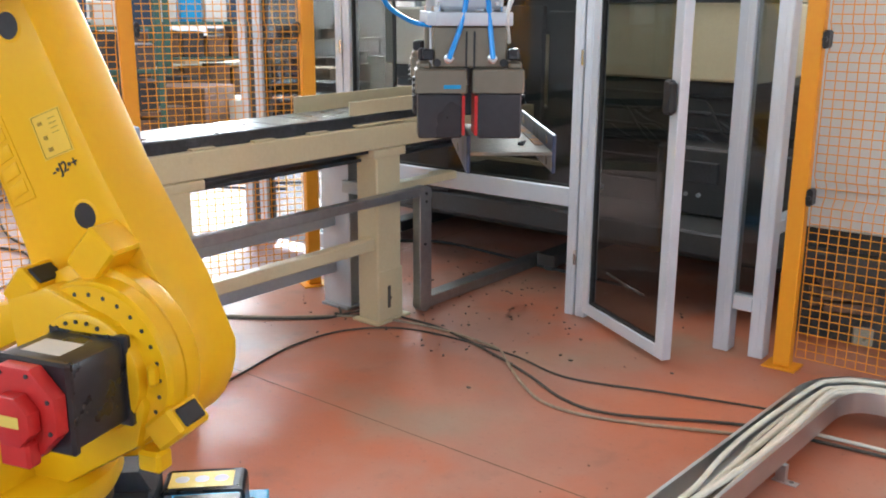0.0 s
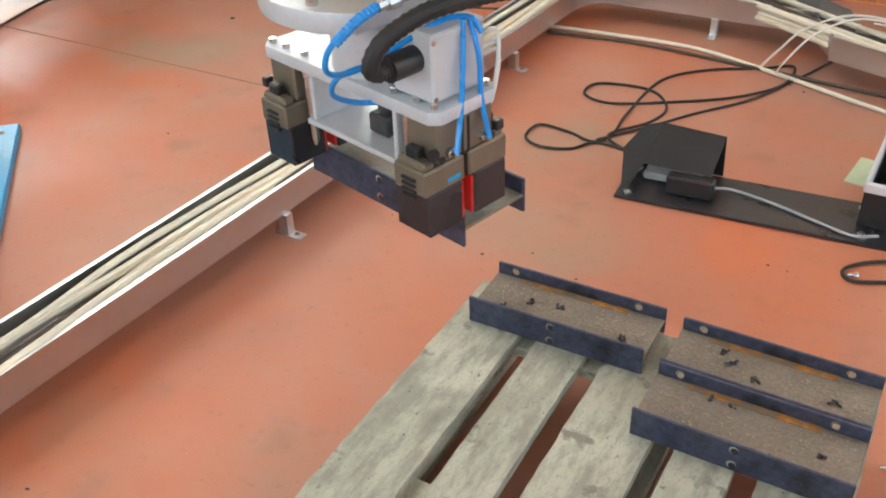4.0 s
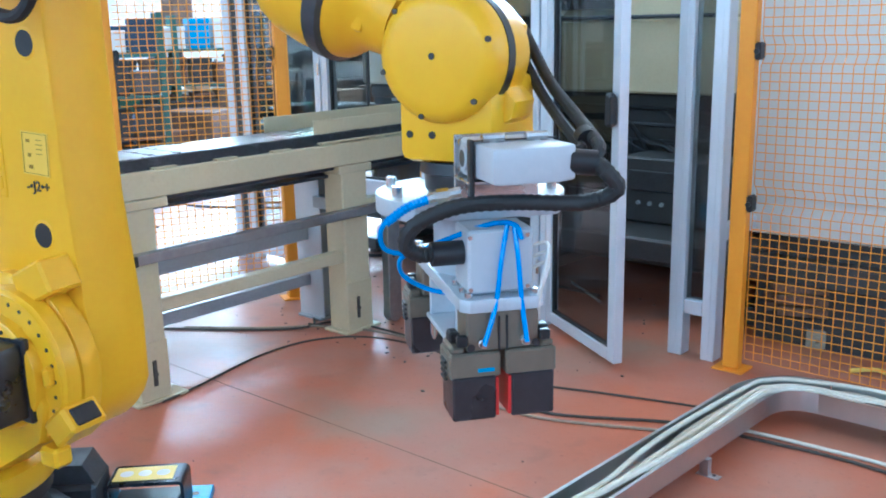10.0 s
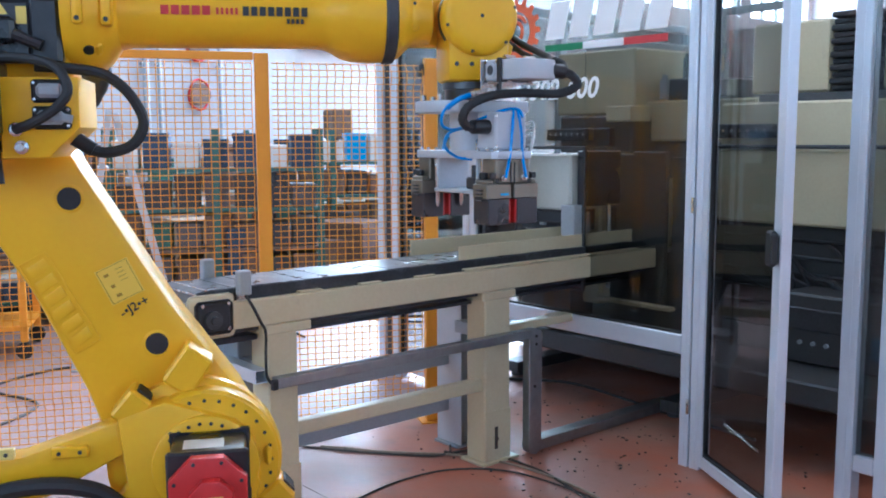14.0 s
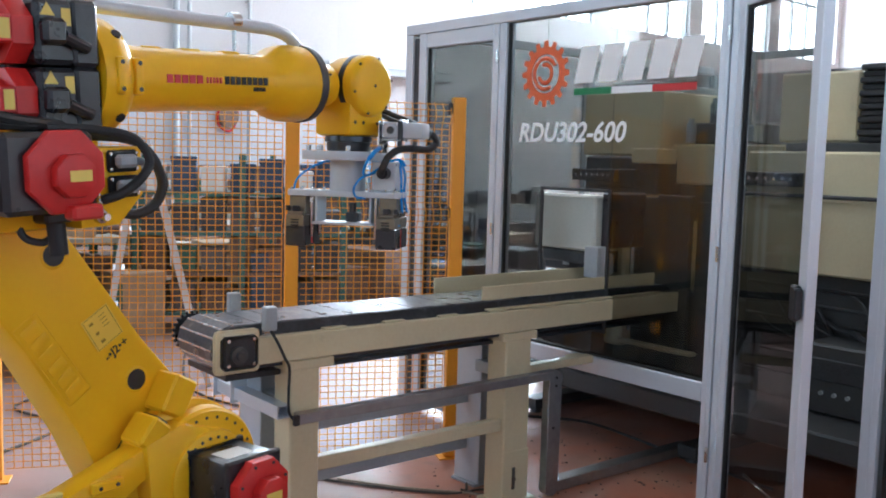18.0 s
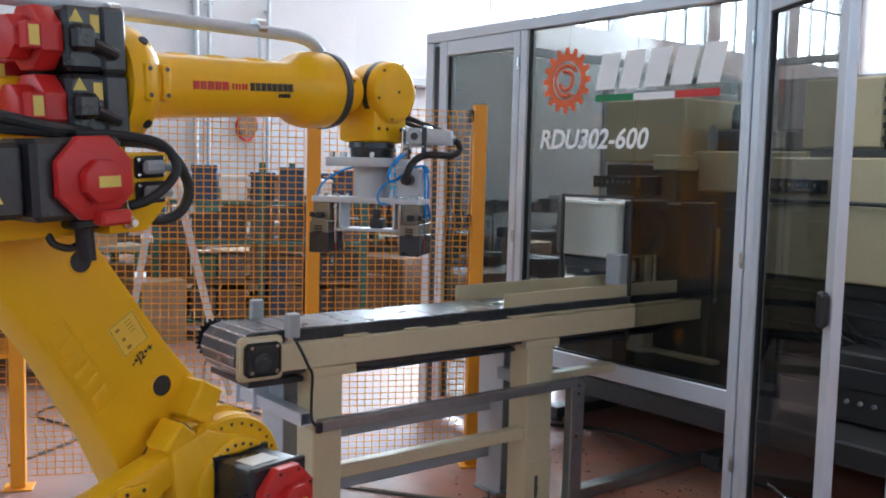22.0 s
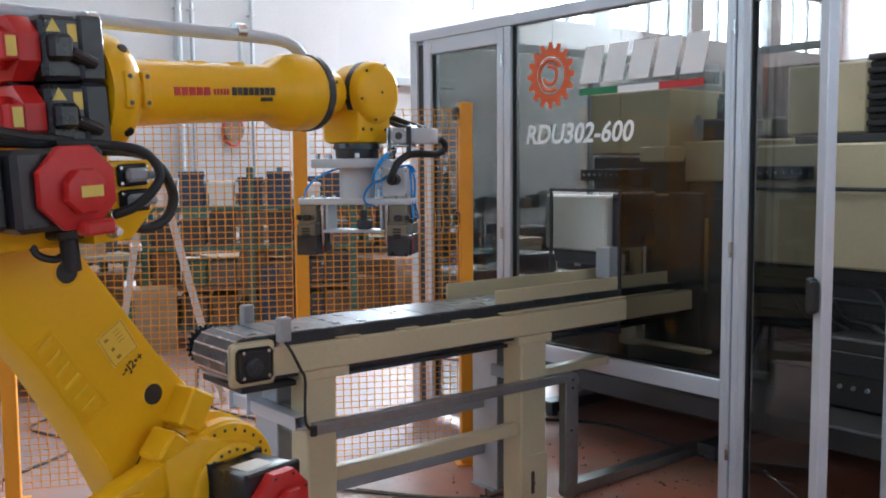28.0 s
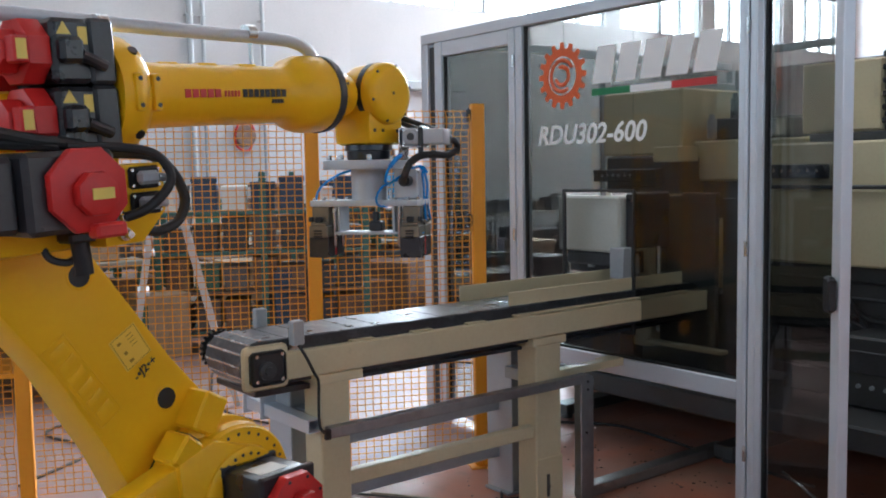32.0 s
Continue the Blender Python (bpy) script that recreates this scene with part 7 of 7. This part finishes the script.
# crumbs of swarf and loose screws on the floor
rs = random.Random(21)
bm = mesh()
for k in range(260):
    xx, yy = rs.gauss(-3.0, 0.55), rs.gauss(3.7, 0.45)
    s = rs.uniform(0.002, 0.008)
    box(bm, (xx - s, yy - s * 0.6, 0), (xx + s, yy + s * 0.6, s * 0.6), 0, Matrix.Translation((xx, yy, 0)) @ Matrix.Rotation(rs.random() * 6, 4, "Z") @ Matrix.Translation((-xx, -yy, 0)))
for k in range(60):
    xx, yy = rs.uniform(-3.0, 0.6), rs.uniform(0.3, 3.4)
    s = rs.uniform(0.001, 0.004)
    box(bm, (xx - s, yy - s * 0.6, 0), (xx + s, yy + s * 0.6, s * 0.6))
solid("floor_swarf", bm, OLDCABLE, "dark metal crumbs scattered on the floor", "swarf", kind="stuff")
for xx, yy in ((0.283, 1.36), (0.36, 1.62), (0.12, 1.95)):
    bm = mesh()
    cyl(bm, (xx, yy, 0.006), (xx + 0.018, yy + 0.006, 0.006), 0.004, n=8)
    cyl(bm, (xx + 0.018, yy + 0.006, 0.007), (xx + 0.024, yy + 0.008, 0.007), 0.007, n=6)
    solid("loose_bolt", bm, STEEL, "small steel bolt lying on the floor", "bolt", "loose bolts")

# ---- behind the fence beside the tray ----
cab = thing("switch_cabinet", "tall off-white steel switch cabinet on a plinth", "cabinet", pose(-1.60, 4.12, 0))
bm = mesh()
box(bm, (0, 0, 0.52), (0.77, 0.9, 2.3), 0.01)
part("body", bm, WHITE, cab)
bm = mesh()
box(bm, (0.02, -0.02, 0.70), (0.70, -0.001, 2.27), 0.006)
d = part("door", bm, WHITE, cab)
bm = mesh()
box(bm, (0.62, -0.035, 1.3), (0.65, -0.02, 1.45), 0.005)
part("handle", bm, BLACK, d)
bm = mesh()
box(bm, (0.03, 0.06, 0.0), (0.72, 0.84, 0.519))
part("plinth", bm, DARK, cab)
cab2 = copy_thing(cab, pose(-0.80, 5.0, 0.0))
copy_thing(cab, pose(0.0, 5.05, 0.0))
rk = thing("bar_stack", "stack of dark rusty steel bars on wooden bearers", "steel bars", pose(-1.45, 4.10, 0, 0, 0, 20))
rs = random.Random(8)
for lay in range(4):
    for k in range(9 - lay):
        if rs.random() < 0.12:
            continue
        bm = mesh()
        a = k * 0.075
        box(bm, (rs.uniform(-0.05, 0.05), a, 0.09 + lay * 0.055), (1.25 + rs.uniform(-0.15, 0.2), a + 0.06, 0.135 + lay * 0.055), 0.004)
        part("bar", bm, BROWN if rs.random() < 0.7 else DARK, rk)
for a in (0.15, 1.0):
    bm = mesh()
    box(bm, (a, 0, 0), (a + 0.1, 0.7, 0.088), 0.004)
    part("bearer", bm, WOOD, rk)
tb = thing("work_table", "teal steel work table with a yellow cloth", "table", pose(-0.45, 4.6, 0, 0, 0, 8))
bm = mesh()
box(bm, (0, 0, 0.56), (1.3, 0.8, 0.60), 0.005)
part("tabletop", bm, WOOD, tb)
for a, b in ((0.02, 0.02), (1.22, 0.02), (0.02, 0.72), (1.22, 0.72)):
    bm = mesh()
    box(bm, (a, b, 0), (a + 0.06, b + 0.06, 0.56), 0.004)
    part("leg", bm, paint("teal_paint", (0.02, 0.22, 0.22), 0.45), tb)
bm = mesh()
t = bmesh.new()
bmesh.ops.create_grid(t, x_segments=14, y_segments=10, size=0.5)
for v in t.verts:
    v.co = Vector((0.45 + v.co.x * 0.8, 0.35 + v.co.y * 0.7, 0.625 + 0.03 * noise.noise(v.co * 5) + 0.02 * noise.noise(v.co * 13)))
g = bmesh.ops.extrude_face_region(t, geom=t.faces[:])
for v in g["geom"]:
    if isinstance(v, bmesh.types.BMVert):
        v.co.z = 0.601
join(bm, t)
solid("yellow_cloth", bm, paint("yellow_cloth", (0.72, 0.58, 0.16), 0.8), "crumpled yellow cloth lying on the table", "cloth", at=pose(-0.45, 4.6, 0, 0, 0, 8))
bm = mesh()
hose(bm, [(-1.05, 3.95, 0.01), (-0.95, 4.0, 0.02), (-0.85, 3.95, 0.015), (-0.8, 4.0, 0.02), (-0.6, 4.05, 0.01), (-0.3, 4.0, 0.01)], 0.01, 8)
solid("yellow_hose", bm, LABEL, "yellow air hose lying behind the fence", "hose")

# ---- workshop behind the robot ----
def bench(at, wide, deep, high, mt, label):
    b = thing("workbench", label, "workbench", at, "workbenches")
    bm = mesh()
    box(bm, (0, 0, high - 0.05), (wide, deep, high), 0.006)
    part("benchtop", bm, WOOD, b)
    for a, c in ((0.03, 0.03), (wide - 0.09, 0.03), (0.03, deep - 0.09), (wide - 0.09, deep - 0.09)):
        bm = mesh()
        box(bm, (a, c, 0), (a + 0.06, c + 0.06, high - 0.05))
        part("leg", bm, mt, b)
    bm = mesh()
    box(bm, (0.05, 0.05, 0.2), (wide - 0.05, deep - 0.05, 0.23))
    part("shelf", bm, mt, b)


TONES = (BROWN, BROWN, GREEN, PURPLE, DARK, BROWN, CARD, NAVY, DARK, BROWN, GREEN, PURPLE, GREY, WHITE, BROWN, BROWN, DARK)
LABELS = {"navy_plastic": "navy blue", "brown_stock": "brown", "cardboard": "cardboard", "machine_green": "green", "dull_violet_grey": "violet-grey", "dark_grey_casting": "dark grey", "white_paint": "white", "red_paint": "red", "blue_paint": "blue", "cream_paint": "cream", "grey_paint": "grey"}
rs = random.Random(17)


def crate(x, y, z, w, d, h, mt, turn=0):
    c = thing("storage_box", LABELS[mt.name] + " storage box standing among workshop stock", "box", pose(x, y, z, 0, 0, turn), "storage boxes")
    bm = mesh()
    box(bm, (0, 0, 0), (w, d, h), 0.008)
    part("body", bm, mt, c)
    bm = mesh()
    box(bm, (-0.008, -0.008, h * 0.86), (w + 0.008, d + 0.008, h + 0.006), 0.006)
    part("rim", bm, mt, c)


for x, y, w, h in ((-9.4, 5.7, 2.4, 0.8), (-10.6, 4.2, 2.6, 0.9), (-11.4, 7.6, 2.4, 0.85), (-8.0, 1.4, 1.6, 0.9), (-10.0, 2.2, 2.0, 0.95), (-12.0, 10.5, 2.4, 0.9)):
    bench(pose(x, y, 0, 0, 0, 90), w, 0.75, h, GREEN if y < 4 else GREY, "steel workbench loaded with boxes and stock")
    for k in range(int(w / 0.22)):
        s = rs.uniform(0.10, 0.30)
        crate(x - rs.uniform(0.25, 0.65), y + 0.05 + k * 0.22, h, rs.uniform(0.15, 0.3), 0.18, s, rs.choice(TONES), rs.uniform(-12, 12))
    for k in range(int(w / 0.35)):
        crate(x - rs.uniform(0.35, 0.65), y + 0.08 + k * 0.35, 0.23, rs.uniform(0.2, 0.4), 0.30, rs.uniform(0.15, 0.45), rs.choice(TONES), rs.uniform(-6, 6))
for x, y, turn in ((-8.4, 5.6, 40), (-9.6, 7.4, 30), (-11.0, 6.2, 50), (-9.0, 3.6, 60), (-11.6, 9.2, 35)):
    copy_thing(rk, pose(x, y, 0, 0, 0, turn))
for k in range(70):
    x, y = rs.uniform(-12.4, -7.9), rs.uniform(1.0, 10.5)
    crate(x, y, 0, rs.uniform(0.3, 0.7), rs.uniform(0.3, 0.6), rs.uniform(0.25, 0.75), rs.choice(TONES), rs.uniform(-20, 20))
# teal bin rack
TEAL = paint("teal_rack_paint", (0.05, 0.13, 0.115), 0.45, spread=0.08)
for rx, ry, turn in ((-8.3, 3.15, 62), (-9.3, 5.1, 62)):
    at = pose(rx, ry, 0, 0, 0, turn)
    rack = thing("storage_rack", "teal steel rack with rows of dark bins", "rack", at, "bin racks")
    for a in (0, 0.95, 1.9):
        for b in (0.0, 0.5):
            bm = mesh()
            box(bm, (a, b, 0), (a + 0.06, b + 0.06, 1.65), 0.003)
            part("upright", bm, TEAL, rack)
    for z in (0.15, 0.52, 0.89, 1.26):
        bm = mesh()
        box(bm, (0, 0.01, z), (1.96, 0.55, z + 0.03), 0.003)
        part("shelf", bm, TEAL if z != 0.52 else BROWN, rack)
        for k in range(7):
            c = at @ Vector((0.08 + k * 0.265, 0.06, z + 0.032))
            crate(c.x, c.y, c.z, 0.22, 0.4, rs.uniform(0.2, 0.32), rs.choice((NAVY, NAVY, WHITE, NAVY, BLUE, WHITE)) if z > 1.2 else rs.choice((BROWN, DARK, BROWN, BROWN, PURPLE, DARK, GREEN)), turn)
# shelving against the wall
for y in (1.0, 3.2, 5.4):
    sh = thing("shelving", "brown steel shelving full of stock against the wall", "shelf", pose(-12.7, y, 0), "shelving racks")
    for a in (0, 1.95):
        for b in (0.0, 0.5):
            bm = mesh()
            box(bm, (b, a, 0), (b + 0.05, a + 0.05, 1.5))
            part("upright", bm, GREY, sh)
    for z in (0.15, 0.6, 1.05, 1.45):
        bm = mesh()
        box(bm, (0, 0, z), (0.55, 2.0, z + 0.03))
        part("shelf", bm, BROWN, sh)
    for z in (0.18, 0.63, 1.08):
        for k in range(6):
            crate(-12.6, y + 0.08 + k * 0.31, z, 0.4, 0.26, rs.uniform(0.15, 0.38), rs.choice(TONES))
# drilling machine
dm = thing("drill_press", "dark old drill press on a workshop bench", "drill press", pose(-11.0, 7.45, 0, 0, 0, -20))
for nm, a, b in (("base", (-0.3, -0.25, 0), (0.3, 0.25, 0.8)), ("column", (-0.06, -0.06, 0.8), (0.06, 0.06, 1.9)), ("table", (-0.05, -0.25, 1.05), (0.45, 0.25, 1.12)), ("head", (-0.15, -0.14, 1.55), (0.42, 0.14, 1.95))):
    bm = mesh()
    box(bm, a, b, 0.02)
    part(nm, bm, DARK if nm != "head" else BROWN, dm)
bm = mesh()
cyl(bm, (0.3, 0, 1.25), (0.3, 0, 1.55), 0.04, n=14)
part("spindle", bm, STEEL, dm)
# wall things
for y, z in ((6.35, 2.9), (6.35, 2.2)):
    hr = thing("hose_reel", "red hose reel on the workshop wall", "hose reel", pose(-13.0, y, z), "hose reels")
    bm = mesh()
    turned(bm, (0.0, 0, 0), X, [(0, 0.06), (0.03, 0.06), (0.032, 0.16), (0.04, 0.16), (0.045, 0.09), (0.12, 0.09), (0.125, 0.16), (0.135, 0.16)], 28)
    part("reel", bm, BROWN, hr)
    bm = mesh()
    hose(bm, [(0.08 + 0.025 * math.sin(a * 3), 0.16 * math.cos(a), 0.22 * math.sin(a)) for a in np.linspace(0, 24, 80)], 0.016, 6, 2)
    part("hose", bm, RED, hr)
bm = mesh()
box(bm, (-13.0, 8.05, 3.0), (-12.84, 10.6, 3.16), 0.02)
solid("wall_duct", bm, GREY, "long grey duct fixed on the wall", "duct")
for y, r in ((5.55, 0.045), (5.75, 0.03), (6.7, 0.03)):
    bm = mesh()
    cyl(bm, (-12.92, y, 0.0), (-12.92, y, 4.4), r, n=14)
    pp = solid("wall_pipe", bm, GREY, "vertical grey pipe fixed on the workshop wall", "pipe", "wall pipes")
    for z in (1.2, 2.6, 3.9):
        bm = mesh()
        box(bm, (-13.0, y - r - 0.015, z), (-12.90, y + r + 0.015, z + 0.03), 0.003)
        part("pipe_clip", bm, STEEL, pp)
# orange trolley, ladder, loose hoses
tr = thing("trolley", "orange steel trolley with wheels and boxes", "trolley", pose(-7.4, 1.0, 0, 0, 0, 65))
for a, b in ((0, 0), (1.1, 0), (0, 0.6), (1.1, 0.6)):
    bm = mesh()
    box(bm, (a, b, 0.12), (a + 0.05, b + 0.05, 0.95), 0.004)
    part("upright", bm, ORANGE, tr)
    bm = mesh()
    cyl(bm, (a + 0.025, b - 0.015, 0.06), (a + 0.025, b + 0.025, 0.06), 0.06, n=16)
    part("wheel", bm, BLACK, tr)
for z in (0.2, 0.55, 0.92):
    bm = mesh()
    box(bm, (0, 0, z), (1.15, 0.65, z + 0.035), 0.004)
    part("deck", bm, ORANGE if z != 0.55 else WOOD, tr)
for k in range(5):
    crate(-7.3 - 0.28 + rs.uniform(-0.1, 0.1), 1.15 + k * 0.2, 0.585, 0.2, 0.17, rs.uniform(0.1, 0.25), rs.choice(TONES))
lad = thing("step_ladder", "aluminium step ladder standing behind the fence", "ladder", pose(-6.3, 2.15, 0, 0, 0, 70))
for s in (0, 0.42):
    for fr, to in (((0, 0), (0.30, 1.75)), ((0.75, 0), (0.33, 1.75))):
        bm = mesh()
        m = Matrix.Translation((fr[0], s, fr[1])) @ Matrix.Rotation(math.atan2(to[0] - fr[0], to[1]), 4, "Y")
        box(bm, (-0.02, -0.012, 0), (0.02, 0.012, 1.78), 0.002, m)
        part("rail", bm, MILLED, lad)
for k in range(6):
    bm = mesh()
    z = 0.27 * (k + 1)
    xx = 0.30 * z / 1.75
    box(bm, (xx - 0.03, 0.012, z), (xx + 0.05, 0.408, z + 0.025), 0.003)
    part("tread", bm, MILLED, lad)
for pts in ([(-5.2, 1.2), (-5.6, 1.7), (-6.2, 1.6), (-6.4, 2.2), (-5.8, 2.6), (-5.3, 2.4), (-5.0, 2.0)], [(-5.1, 2.9), (-5.9, 2.7), (-6.8, 3.0), (-7.4, 3.4), (-7.0, 4.0), (-6.2, 3.9)], [(-6.0, 5.0), (-6.8, 4.6), (-7.6, 5.0), (-7.4, 5.8), (-6.6, 5.9), (-6.1, 5.4), (-6.5, 4.9)]):
    floor_cable(pts, 0.011, OLDCABLE, "dark hose lying in loops on the workshop floor")


def motions():
    """The robot's swing with the gripper, and the beam that it sets down on the pallet."""
    times = [0.1 * k for k in range(165)] + [16.5, 32.0]
    poses = [(t, links(t)) for t in times]
    for ob, k in ((turret, 0), (upper, 1), (fore, 2), (wrist, 3), (grip, 4)):
        walk(ob, [(t, p[k]) for t, p in poses])
    drop = 6.45
    grab = Matrix.Translation((0, 0.0665, LOW - 0.225))
    rest = links(drop)[4] @ grab
    rows = [(t, p[4] @ grab) for t, p in poses if t < drop]
    walk(held, rows + [(drop, rest), (drop + 0.2, rest), (32.0, rest)])


motions()
